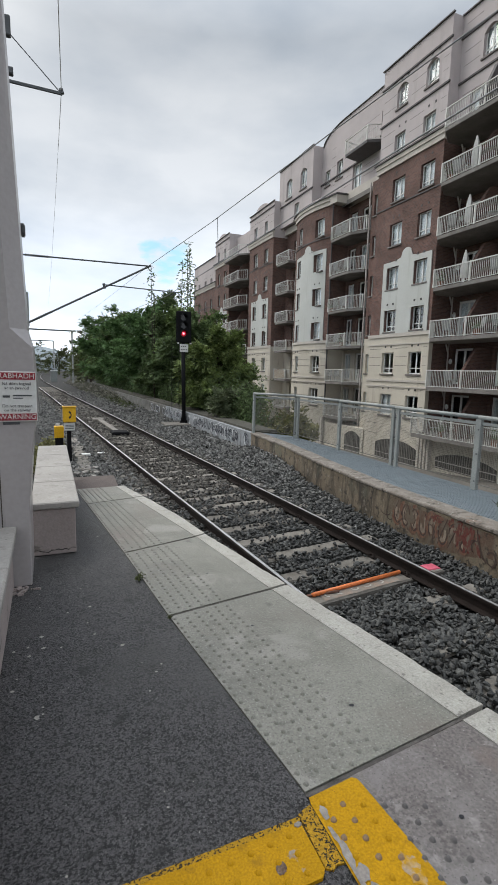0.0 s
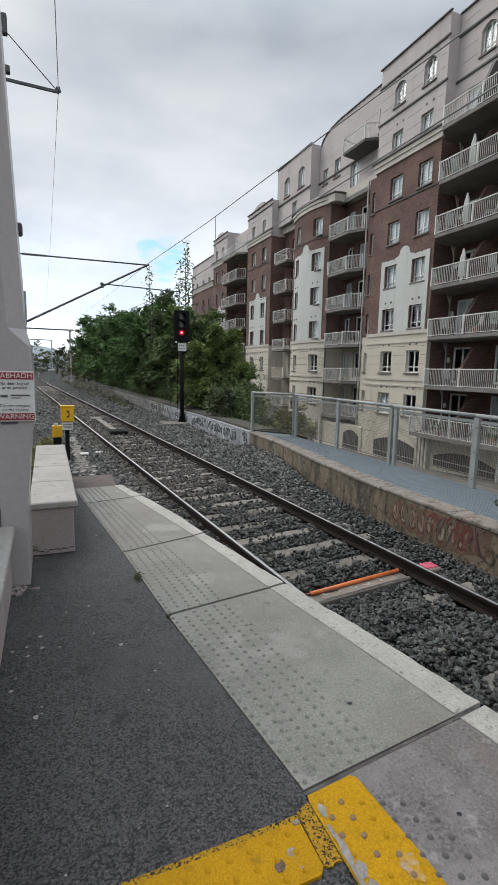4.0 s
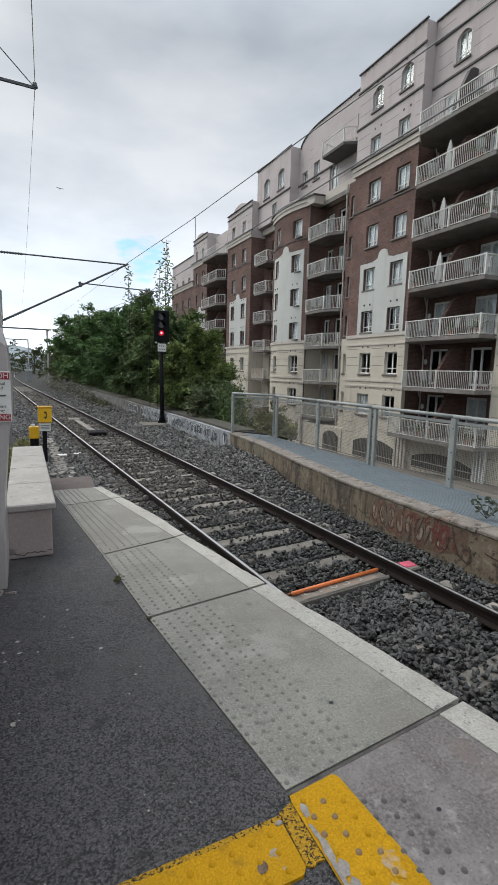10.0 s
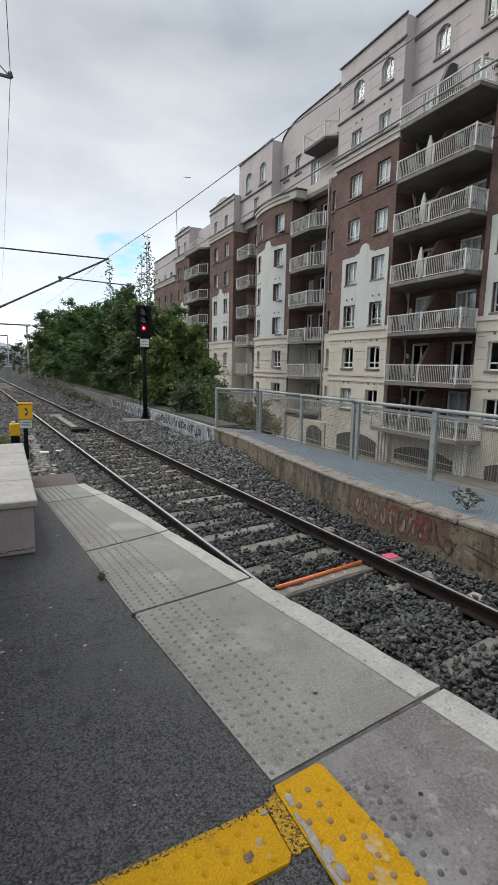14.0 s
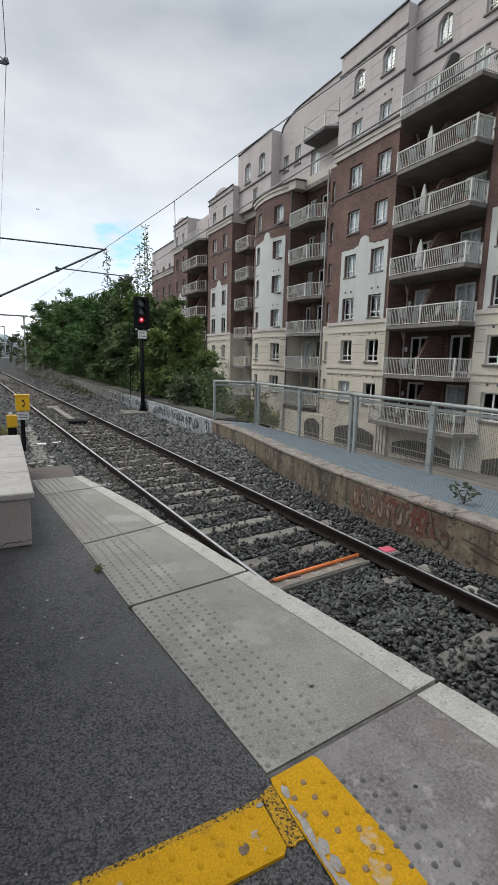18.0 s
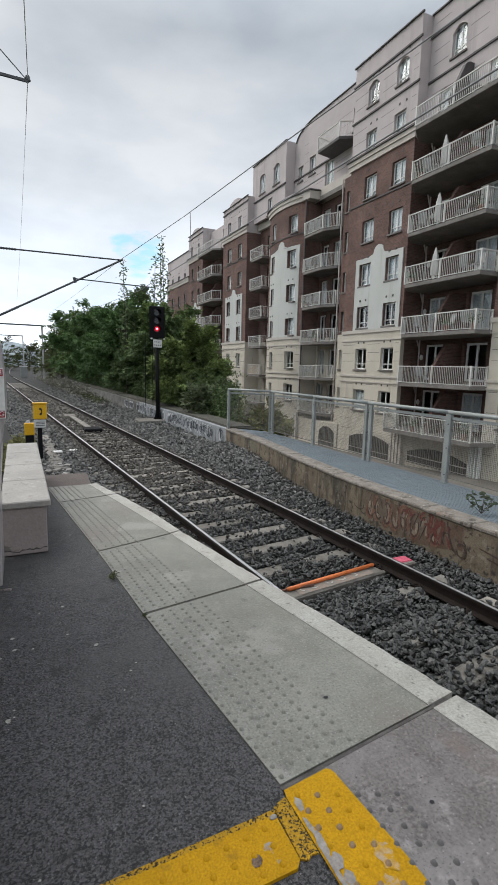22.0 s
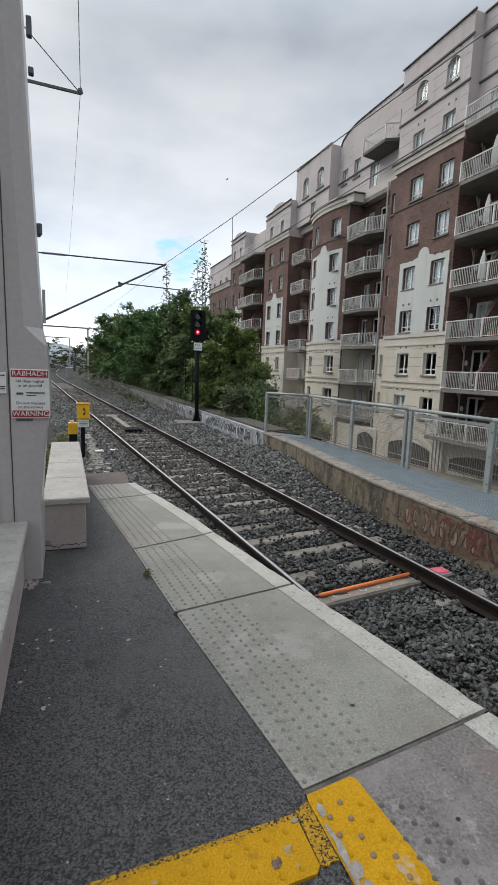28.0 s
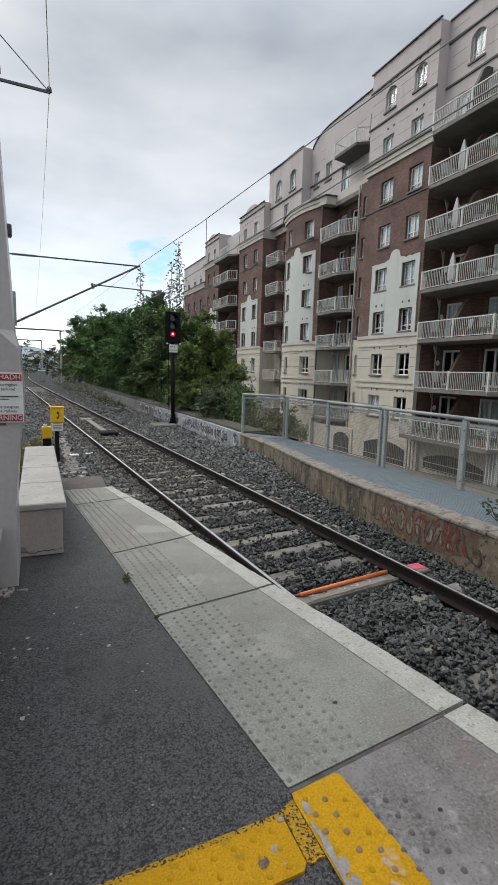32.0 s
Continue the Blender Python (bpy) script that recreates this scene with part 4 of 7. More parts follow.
bm.faces.new([bm.verts.new((0.538 + q * math.cos(t), 1.013 + q * math.sin(t), 0.0088)) for t, q in ring])
part("worn_smudge", bm, SMUDGE, pad, "brown smudge worn through the yellow paint")
bm = bmesh.new()
bmesh.ops.create_icosphere(bm, subdivisions=1, radius=1)
bmesh.ops.scale(bm, verts=bm.verts, vec=(0.014, 0.009, 0.006))
bmesh.ops.translate(bm, verts=bm.verts, vec=(0.641, 1.112, 0.009))
part("mortar_crumb", bm, BARED, pad, "pale crumb of mortar stuck at the corner")
bm = bmesh.new()
prism(bm, [(0.654, 0.974), (0.672, 0.962), (0.69, 0.972), (0.711, 0.968), (0.7125, 1.165), (0.69, 1.158), (0.662, 1.148)], -0.02, 0.003)
part("painted_seam", bm, YELLOW_ROUGH, pad, "rough asphalt seam splashed with yellow paint")
bm = bmesh.new()
prism(bm, [(-1.2, 1.087), (0.652, 1.121), (0.665, 1.14), (-1.2, 1.104)], -0.02, 0.003)
part("painted_border", bm, YELLOW_ROUGH, pad, "ragged yellow paint border on asphalt")
# small litter: dark spots and pale specks on the platform
bm = bmesh.new()
rng = random.Random(11)
SPOTS = [(0.29, 2.28, 0.013), (-0.09, 1.88, 0.012), (-0.08, 2.49, 0.01), (-0.19, 2.08, 0.009), (-0.13, 2.33, 0.009), (-0.07, 2.38, 0.01), (-0.14, 2.41, 0.008),
         (0.01, 2.36, 0.007), (0.17, 2.43, 0.007), (0.4, 2.01, 0.006), (-0.2, 2.39, 0.008), (0.05, 2.71, 0.007), (0.17, 2.74, 0.008), (0.32, 3.94, 0.008)]
SPOTS += [(rng.uniform(-0.25, 0.6), rng.uniform(0.95, 4.6), rng.uniform(0.002, 0.005)) for _ in range(46)]
for x, y, r in SPOTS:
    if x > inner_x(y) - 0.03 or (y < 1.2 and x > -0.3):
        continue
    bm.faces.new([bm.verts.new((x + r * math.cos(t) * rng.uniform(0.6, 1.3), y + r * math.sin(t) * rng.uniform(0.6, 1.3), 0.0)) for t in (i * math.pi / 4 for i in range(8))])
part("gum_spots", bm, EDGE, platform, "pale trodden gum spots")
for x, y, r in ((1.1, 1.51, 0.011), (1.13, 0.96, 0.009), (0.96, 2.23, 0.008), (0.93, 2.95, 0.008)):
    bm = bmesh.new()
    bm.faces.new([bm.verts.new((x + r * math.cos(t), y + r * 0.8 * math.sin(t), 0.003)) for t in (i * math.pi / 4 for i in range(8))])
    part("lifting_hole", bm, INK, platform)

# ---- the disused platform opposite: wall, coping, deck, fence ----
WALLPTS = [(5.02, -9), (4.98, 0), (4.95, 4), (4.95, 5.6), (5.0, 7), (5.2, 9), (5.45, 11), (5.6, 13.42)]
old = thing("retaining_wall", (5, 5, -1.1), "old stained concrete retaining wall with rusty streaks and faded graffiti", "wall", kind="structure")
bm = bmesh.new()
prism(bm, WALLPTS + [(5.95, 13.42)] + [(x + 0.35, y) for x, y in WALLPTS[::-1]], -1.2, -0.536)
part("wall_face", bm, WALL_OLD, old)
rng = random.Random(5)
ends = []
for (x0, y0), (x1, y1) in zip(WALLPTS, WALLPTS[1:]):
    n = max(1, round((y1 - y0) / 0.9))
    for i in range(n):
        ends.append(((x0 + (x1 - x0) * i / n, y0 + (y1 - y0) * i / n), (x0 + (x1 - x0) * (i + 1) / n, y0 + (y1 - y0) * (i + 1) / n)))
for (xa, ya), (xb, yb) in ends:
    if ya < 1:
        continue
    bm = bmesh.new()
    j = rng.uniform(-0.012, 0.012)
    prism(bm, [(xa - 0.016 + j, ya + 0.006), (xa + 0.32, ya + 0.006), (xb + 0.32, yb - 0.006), (xb - 0.016 + j, yb - 0.006)], -0.535, -0.478 + rng.uniform(-0.006, 0.004))
    bmesh.ops.bevel(bm, geom=[e for e in bm.edges if abs(e.verts[0].co.z - e.verts[1].co.z) < 0.02], offset=0.014, segments=1, affect="EDGES")
    part("coping_stone", bm, COPING, old)
# red and dark graffiti strokes, built as thin raised paint
REDPAINT = mat("faded_red_paint", (0.098, 0.040, 0.029), 0.9, dark=(0.19, 0.11, 0.07), scale=9, fine=50, amount=1.0, bump=0.1)
DARKPAINT = mat("dark_spray", (0.040, 0.024, 0.019), 0.9, dark=(0.085, 0.058, 0.045), scale=9, fine=50, amount=0.9, bump=0.1)


def wall_x(y):
    for (x0, y0), (x1, y1) in zip(WALLPTS, WALLPTS[1:]):
        if y0 <= y <= y1:
            return x0 + (x1 - x0) * (y - y0) / (y1 - y0)
    return 5.0


LAYER = []


def stroke(bm, pts, w):
    """A flat brush stroke on the wall face, through points (y, z), mitred at its bends; each lies over the last."""
    o = 0.003 + 0.00012 * len(LAYER)
    LAYER.append(w)
    lo, hi = [], []
    for i, (y, z) in enumerate(pts):
        a, b = pts[max(i - 1, 0)], pts[min(i + 1, len(pts) - 1)]
        d = Vector((0, b[0] - a[0], b[1] - a[1])).normalized()
        s = Vector((0, -d.z, d.y)) * w * 0.5 * (1 if 0 < i < len(pts) - 1 else 0.5)
        c = Vector((wall_x(y) - o, y, z))
        lo.append(bm.verts.new(c - s))
        hi.append(bm.verts.new(c + s))
    for i in range(len(pts) - 1):
        bm.faces.new((lo[i], lo[i + 1], hi[i + 1], hi[i]))


def loop(y, z, ry, rz, t0, t1, n=9):
    return [(y + ry * math.cos(t0 + (t1 - t0) * i / n), z + rz * math.sin(t0 + (t1 - t0) * i / n)) for i in range(n + 1)]


rng = random.Random(9)
PALEPAINT = mat("pale_worn_paint", (0.25, 0.20, 0.15), 0.9, dark=(0.14, 0.105, 0.08), scale=12, fine=50, amount=1.0, bump=0.1)
HOTRED = mat("red_paint", (0.11, 0.022, 0.017), 0.9, dark=(0.11, 0.05, 0.036), scale=11, fine=50, amount=0.9, bump=0.1)
# a row of rounded letter-like loops that cannot be read
red, pale, drk, hot = bmesh.new(), bmesh.new(), bmesh.new(), bmesh.new()
for i in range(8):
    y, z, t = 5.88 - 0.19 * i, -0.76 + rng.uniform(-0.03, 0.03), rng.uniform(0, 6.3)
    stroke(red, loop(y + 0.02, z + 0.01, 0.1, 0.19, t + 0.6, t + rng.uniform(3.6, 5.6)), 0.07)
    stroke(pale, loop(y, z, 0.045, 0.11, t, t + rng.uniform(3.0, 5.0)), 0.052)
    stroke(drk, loop(y, z, 0.082, 0.165, t, t + rng.uniform(4.0, 6.0)), 0.026)
    stroke(drk, [(y + rng.uniform(-0.1, 0.1), -0.57), (y + rng.uniform(-0.1, 0.1), z), (y + rng.uniform(-0.1, 0.1), -0.97)], 0.022)
for i in range(9):
    y = 4.36 + 0.035 * i + rng.uniform(-0.02, 0.02)
    stroke(hot, [(y, rng.uniform(-0.60, -0.555)), (y + rng.uniform(-0.04, 0.04), -0.72), (y + rng.uniform(-0.07, 0.07), rng.uniform(-0.96, -0.78))], rng.uniform(0.04, 0.075))
for i in range(7):
    stroke(hot, loop(rng.uniform(4.6, 5.5), rng.uniform(-0.66, -0.60), rng.uniform(0.04, 0.09), rng.uniform(0.03, 0.06), i, i + rng.uniform(2, 4.4)), 0.028)
stroke(drk, [(4.36, -0.56), (4.33, -0.72), (4.24, -0.90), (4.08, -0.97)], 0.03)
stroke(drk, loop(4.12, -0.87, 0.07, 0.09, 0.5, 4.6), 0.028)
for y0_, z0_, y1_, z1_ in ((3.86, -0.74, 3.35, -0.83), (3.74, -0.83, 3.30, -0.90), (3.28, -0.60, 3.22, -1.05), (3.45, -0.62, 3.36, -0.70)):
    stroke(drk, [(y0_, z0_), ((y0_ + y1_) / 2, (z0_ + z1_) / 2 + 0.01), (y1_, z1_)], 0.024)
for i in range(6):
    stroke(drk, loop(rng.uniform(4.2, 6.3), rng.uniform(-0.95, -0.72), rng.uniform(0.05, 0.13), rng.uniform(0.06, 0.16), i * 1.3, i * 1.3 + rng.uniform(1.5, 3.6)), 0.016)
STAIN = mat("red_brown_stain", (0.105, 0.060, 0.042), 0.92, dark=(0.10, 0.072, 0.050), scale=5, fine=60, amount=1.0, bump=0.3)
over(STAIN, (0.125, 0.102, 0.074), 7, 0.45, 0.60, stretch=(1, 1, 0.5))
over(STAIN, (0.05, 0.04, 0.03), 9, 0.56, 0.66)
bm = bmesh.new()
top = [(6.0 - 1.9 * i / 20, -0.555 - rng.uniform(0, 0.05)) for i in range(21)]
low = [(6.0 - 1.9 * i / 20, -0.80 - 0.2 * math.sin(math.pi * i / 20) ** 0.6 - rng.uniform(0, 0.07)) for i in range(21)]
a = [bm.verts.new((wall_x(y) - 0.0022, y, z)) for y, z in top]
b = [bm.verts.new((wall_x(y) - 0.0022, y, z)) for y, z in low]
for i in range(20):
    bm.faces.new((a[i], b[i], b[i + 1], a[i + 1]))
part("faded_red_patch", bm, STAIN, old, "worn red-brown paint rubbed into the concrete")
for m_, thick in ((REDPAINT, 0.55), (PALEPAINT, 0.57), (DARKPAINT, 0.62), (HOTRED, 0.52)):
    over(m_, (0.125, 0.105, 0.08), 13, thick, thick + 0.08, stretch=(1, 1, 0.6))
part("pale_graffiti", pale, PALEPAINT, old, "pale worn letter-like loops")
part("red_graffiti", red, REDPAINT, old, "faded red sprayed loops")
part("bright_red_graffiti", hot, HOTRED, old, "brighter red drips of sprayed paint")
part("dark_graffiti", drk, DARKPAINT, old, "dark sprayed scribbles")

bm = bmesh.new()
prism(bm, [(x + 0.31, y) for x, y in WALLPTS] + [(5.95, 13.42), (6.53, 12.6), (6.53, -9)], -0.75, -0.497)
bmesh.ops.recalc_face_normals(bm, faces=bm.faces)
deck = solo("walkway", bm, DECK, "blue-grey ribbed walkway deck behind the wall", "walkway", "structure")
bm = bmesh.new()
prism(bm, [(6.54, -9), (6.8, -9), (6.8, 12.7), (6.54, 12.6)], -4.75, -0.62)
solo("embankment_wall", bm, WALL_OLD, "brown concrete wall carrying the walkway above the street", "wall", "structure")

# raised ribs of the deck grating
bm = bmesh.new()
for i in range(1, 24):
    k = i / 24
    pts = [(wall_x(y) + 0.34 + (6.5 - wall_x(y) - 0.34) * k, y) for y in (1.0, 4.0, 5.6, 7.0, 9.0, 11.0, 12.4)]
    for (xa, ya), (xb, yb) in zip(pts, pts[1:]):
        bar(bm, (xa, ya, -0.4955), (xb, yb, -0.4955), 0.007, 0.005)
for i in range(150):
    y = 1.0 + i * 0.076
    bar(bm, (wall_x(y) + 0.34, y, -0.4957), (6.5, y, -0.4957), 0.006, 0.004)
part("grating_ribs", bm, mat("grating_rib", (0.155, 0.18, 0.195), 0.6, scale=3, fine=60, amount=0.5, bump=0.0), deck, "paler raised ribs of the grating")

fence = thing("mesh_fence", (6.45, 8, -0.497), "galvanised steel mesh fence along the walkway", "fence")
FT = 0.70
POSTS = [(6.45, -2.6), (6.45, -0.4), (6.45, 1.7), (6.45, 3.75), (6.45, 5.84), (6.45, 7.9), (6.45, 9.95), (6.45, 12.15), (5.62, 13.3)]
for i, (x, y) in enumerate(POSTS):
    bm = bmesh.new()
    if i in (5, 7):
        for dy in (-0.075, 0.075):
            soft_box(bm, x - 0.03, x + 0.03, y + dy - 0.04, y + dy + 0.04, -0.5, FT - 0.01, 0.006)
    elif i == 4:
        soft_box(bm, x - 0.035, x + 0.035, y - 0.055, y + 0.055, -0.5, FT - 0.01, 0.006)
    else:
        soft_box(bm, x - 0.03, x + 0.03, y - 0.05, y + 0.05, -0.5, FT - 0.01, 0.006)
    p = part("post", bm, FENCE, fence)
    for zz in (-0.35, 0.1, 0.5):
        bm = bmesh.new()
        rod(bm, (x - 0.045, y - 0.02, zz), (x - 0.02, y - 0.02, zz), 0.014, n=6)
        part("bolt", bm, STEEL, p)
for (xa, ya), (xb, yb) in zip(POSTS, POSTS[1:]):
    bm = bmesh.new()
    rod(bm, (xa - 0.02, ya, FT), (xb - 0.02, yb, FT), 0.034, n=10)
    part("top_rail", bm, FENCE, fence, smooth=True)
    bm = bmesh.new()
    bar(bm, (xa, ya, -0.40), (xb, yb, -0.40), 0.012, 0.016)
    part("mesh_border", bm, MESHWIRE, fence)
    bm = bmesh.new()
    bar(bm, (xa, ya, FT - 0.10), (xb, yb, FT - 0.10), 0.015, 0.05)
    part("mesh_border", bm, FENCE, fence)
    # woven mesh: thin wires both ways
    bm = bmesh.new()
    d = Vector((xb - xa, yb - ya, 0))
    n = int(d.length / 0.03)
    for i in range(1, n):
        p = Vector((xa, ya, 0)) + d * i / n
        bar(bm, p + Vector((0, 0, -0.40)), p + Vector((0, 0, FT - 0.1)), 0.0028, 0.0028)
    for i in range(1, 33):
        z = -0.40 + i * 1.0 / 33
        bar(bm, (xa, ya, z), (xb, yb, z), 0.0028, 0.0028)
    part("mesh_panel", bm, MESHWIRE, fence, "fine welded wire mesh panel")
# weed on the walkway
def weed(x, y, z, h, seed, material, leaf=0.11, stems=9, per_stem=8):
    rng = random.Random(seed)
    w = thing("weed", (x, y, z), "small dull green weed growing from a crack", "plant")
    lf = bmesh.new()
    for i in range(stems):
        st = bmesh.new()
        a = rng.uniform(0, 6.3)
        tip = Vector((x + math.cos(a) * h * rng.uniform(0.3, 0.9), y + math.sin(a) * h * rng.uniform(0.3, 0.9), z + h * rng.uniform(0.5, 1.1)))
        rod(st, (x, y, z), tip, 0.004 if h > 0.1 else 0.001, 0.002 if h > 0.1 else 0.0006, n=4)
        part("stem", st, BARK, w)
        for j in range(per_stem * 2):
            c = Vector((x, y, z)).lerp(tip, rng.uniform(0.35, 1.05))
            u = Vector((rng.gauss(0, 1), rng.gauss(0, 1), rng.gauss(0, 0.5))).normalized()
            v_ = u.orthogonal().normalized() * leaf * 0.2
            lf.faces.new([lf.verts.new(q) for q in (c, c + u * leaf * 0.45 + v_, c + u * leaf, c + u * leaf * 0.45 - v_)])
    part("leaves", lf, material, w)


weed(0.50, 3.0, -0.004, 0.045, 7, LEAF_DULL, 0.02, 9, 4)
weed(0.565, 2.46, -0.004, 0.02, 9, LEAF_DULL, 0.01, 9, 4)
weed(5.45, 4.28, -0.48, 0.30, 6, LEAF_WEED, 0.085, 7, 4)

# ---- graffitied low wall and dark ledge beyond ----
def graf_x(y):
    return 5.62 - max(0, y - 18) * 0.028


graf = thing("graffiti_wall", (5.5, 20, -1.1), "low pale blue-grey wall covered with dark graffiti tags", "wall", kind="structure")
gy = [13.46, 15.2, 17, 18.8, 20.6, 22.4, 24.4, 26.4, 29, 32, 36, 40, 44, 50, 56, 62]
for a, b in zip(gy, gy[1:]):
    bm = bmesh.new()
    prism(bm, [(graf_x(a), a + 0.008), (graf_x(a) + 0.14, a + 0.008), (graf_x(b) + 0.14, b - 0.008), (graf_x(b), b - 0.008)], -1.2, -0.50)
    part("wall_panel", bm, GRAF if b < 25 else WALL_GREY, graf)
bm = bmesh.new()
prism(bm, [(graf_x(a) + 0.14, a) for a in gy] + [(graf_x(a) + 0.85, a) for a in gy[::-1]], -1.6, -0.43)
bmesh.ops.recalc_face_normals(bm, faces=bm.faces)
part("ledge", bm, DARKLEDGE, graf, "dark mossy concrete ledge on top")
bm = bmesh.new()
prism(bm, [(graf_x(a) + 0.86, a) for a in gy if a > 15] + [(graf_x(a) + 1.0 + min(3.0, 0.36 * (a - 16)), a) for a in gy[::-1] if a > 15], -3.9, -0.55)
bmesh.ops.recalc_face_normals(bm, faces=bm.faces)
part("earth_bank", bm, DARKLEDGE, graf, "dark earth bank under the trees")
# rows of letter-like loops as thin raised strokes (they cannot be read), thinning out along the wall
TAG_W = mat("tag_white", (0.48, 0.49, 0.50), 0.8, bump=0.0)
TAG_B = mat("tag_black", (0.035, 0.038, 0.05), 0.8, bump=0.0)


def tag_stroke(bm, pts, w, o):
    lo, hi = [], []
    for i, (y, z) in enumerate(pts):
        p, q = pts[max(i - 1, 0)], pts[min(i + 1, len(pts) - 1)]
        d = Vector((0, q[0] - p[0], q[1] - p[1])).normalized()
        side = Vector((0, -d.z, d.y)) * w * 0.5
        c = Vector((graf_x(y) - o, max(13.5, y), z))
        lo.append(bm.verts.new(c - side))
        hi.append(bm.verts.new(c + side))
    for i in range(len(pts) - 1):
        bm.faces.new((lo[i], lo[i + 1], hi[i + 1], hi[i]))


rng = random.Random(21)
white, black = bmesh.new(), bmesh.new()
y, count = 13.75, 0
while y < 28:
    wide = rng.uniform(0.14, 0.26) * (1 + (y - 13) / 30)
    z, t, o = -0.76 + rng.uniform(-0.03, 0.03), rng.uniform(0, 6.3), 0.004 + 0.00015 * count
    if rng.random() < 0.88:
        tag_stroke(white, loop(y, z, wide * 0.55, 0.16, t, t + rng.uniform(3.0, 5.5)), 0.10, o)
        for _ in range(3):
            t2 = rng.uniform(0, 6.3)
            tag_stroke(black, loop(y + rng.uniform(-0.05, 0.05), z + rng.uniform(-0.04, 0.04), wide * rng.uniform(0.3, 0.6), rng.uniform(0.08, 0.18), t2, t2 + rng.uniform(2.2, 5.4)), 0.030, o + 0.006)
        if rng.random() < 0.5:
            tag_stroke(black, [(y - wide * 0.4, z - 0.17), (y - wide * 0.3, z), (y - wide * 0.35, z + 0.18)], 0.03, o + 0.007)
    y += wide * rng.uniform(0.8, 1.35)
    count += 1
part("graffiti_tags", white, TAG_W, graf, "white tag strokes")
part("graffiti_tags", black, TAG_B, graf, "black tag strokes")

# ---- signal ----
SX, SY = 5.36, 20.7
sig = thing("railway_signal", (SX, SY, -1.05), "black railway signal post showing a red light", "signal")
bm = bmesh.new()
soft_box(bm, SX - 0.9, SX + 0.2, SY - 0.75, SY + 0.35, -1.14, -0.95, 0.02)
part("concrete_pad", bm, SLEEPER, sig, "weathered concrete base pad")
bm = bmesh.new()
rod(bm, (SX + 0.06, SY, -1.0), (SX + 0.02, SY, 2.6), 0.085, n=12)
part("mast", bm, BLACK, sig, smooth=True)
for a in range(4):
    bm = bmesh.new()
    c, s = math.cos(a * math.pi / 2 + 0.4), math.sin(a * math.pi / 2 + 0.4)
    v = [bm.verts.new(p) for p in ((SX + 0.06 + c * 0.05, SY + s * 0.05, -0.55), (SX + 0.06 + c * 0.26, SY + s * 0.26, -1.0), (SX + 0.06 + c * 0.05, SY + s * 0.05, -1.0))]
    w = [bm.verts.new(q.co + Vector((-s * 0.02, c * 0.02, 0))) for q in v]
    bm.faces.new(v)
    bm.faces.new(w[::-1])
    for i in range(3):
        bm.faces.new((v[i], w[i], w[(i + 1) % 3], v[(i + 1) % 3]))
    part("base_gusset", bm, BLACK, sig)
bm = bmesh.new()
soft_box(bm, SX - 0.33, SX + 0.33, SY - 0.18, SY - 0.12, 2.48, 3.78, 0.03)
part("backboard", bm, BLACK, sig, "black signal backboard")
bm = bmesh.new()
soft_box(bm, SX - 0.2, SX + 0.2, SY - 0.12, SY + 0.12, 2.55, 3.7, 0.03)
part("lamp_case", bm, BLACK, sig)
for z, lit in ((3.52, 0), (3.19, 0), (2.86, 1)):
    bm = bmesh.new()
    rod(bm, (SX - 0.02, SY - 0.195, z), (SX - 0.02, SY - 0.18, z), 0.125, n=24)
    lens = part("lens", bm, glow_mat("red_lens", (0.35, 0.005, 0.015), 0.25) if lit else mat("dark_lens", (0.01, 0.011, 0.014), 0.15, bump=0.0), sig, "glowing red lens" if lit else "dark unlit lens", smooth=False)
    if lit:
        bm = bmesh.new()
        rod(bm, (SX - 0.02, SY - 0.205, z), (SX - 0.02, SY - 0.196, z), 0.062, n=20)
        part("red_light", bm, REDLAMP, lens)
        bm = bmesh.new()
        rod(bm, (SX - 0.02, SY - 0.213, z), (SX - 0.02, SY - 0.206, z), 0.036, n=16)
        part("light_core", bm, LAMPCORE, lens)
    bm = bmesh.new()
    n = 14
    for i in range(n):
        t0, t1 = math.radians(-10 + 200 * i / n), math.radians(-10 + 200 * (i + 1) / n)
        q = []
        for r in (0.15, 0.135):
            q.append([(SX - 0.02 + r * math.cos(t), SY - 0.18 - dd, z + r * math.sin(t)) for t, dd in ((t0, 0), (t1, 0), (t1, 0.24), (t0, 0.24))])
        bm.faces.new([bm.verts.new(c) for c in q[0]])
        bm.faces.new([bm.verts.new(c) for c in q[1][::-1]])
        bm.faces.new([bm.verts.new(c) for c in (q[0][3], q[0][2], q[1][2], q[1][3])])
    part("hood", bm, BLACK, sig)
bm = bmesh.new()
soft_box(bm, SX - 0.175, SX + 0.19, SY - 0.2, SY - 0.17, 2.09, 2.42, 0.01)
plate = part("number_plate", bm, SIGWHITE, sig, "white identification plate with dark bars")
bm = bmesh.new()
for z0, xs in ((2.28, (-0.11, -0.03, 0.06)), (2.15, (-0.12, -0.04, 0.04, 0.12))):
    for x in xs:
        box(bm, SX + x - 0.024, SX + x + 0.024, SY - 0.206, SY - 0.2, z0 + 0.02, z0 + 0.06)
part("plate_bars", bm, STEEL, plate)
for x in (-0.24, 0.3):
    bm = bmesh.new()
    rod(bm, (SX + x, SY - 0.2, 2.46), (SX + x, SY - 0.12, 2.46), 0.035, n=10)
    part("sighting_lamp", bm, SIGWHITE, sig)
bm = bmesh.new()
for s in (-1, 1):
    rod(bm, (SX - 0.24 + s * 0.16, SY + 0.3, -0.45), (SX - 0.24 + s * 0.16, SY + 0.3, 2.7), 0.013, n=6)
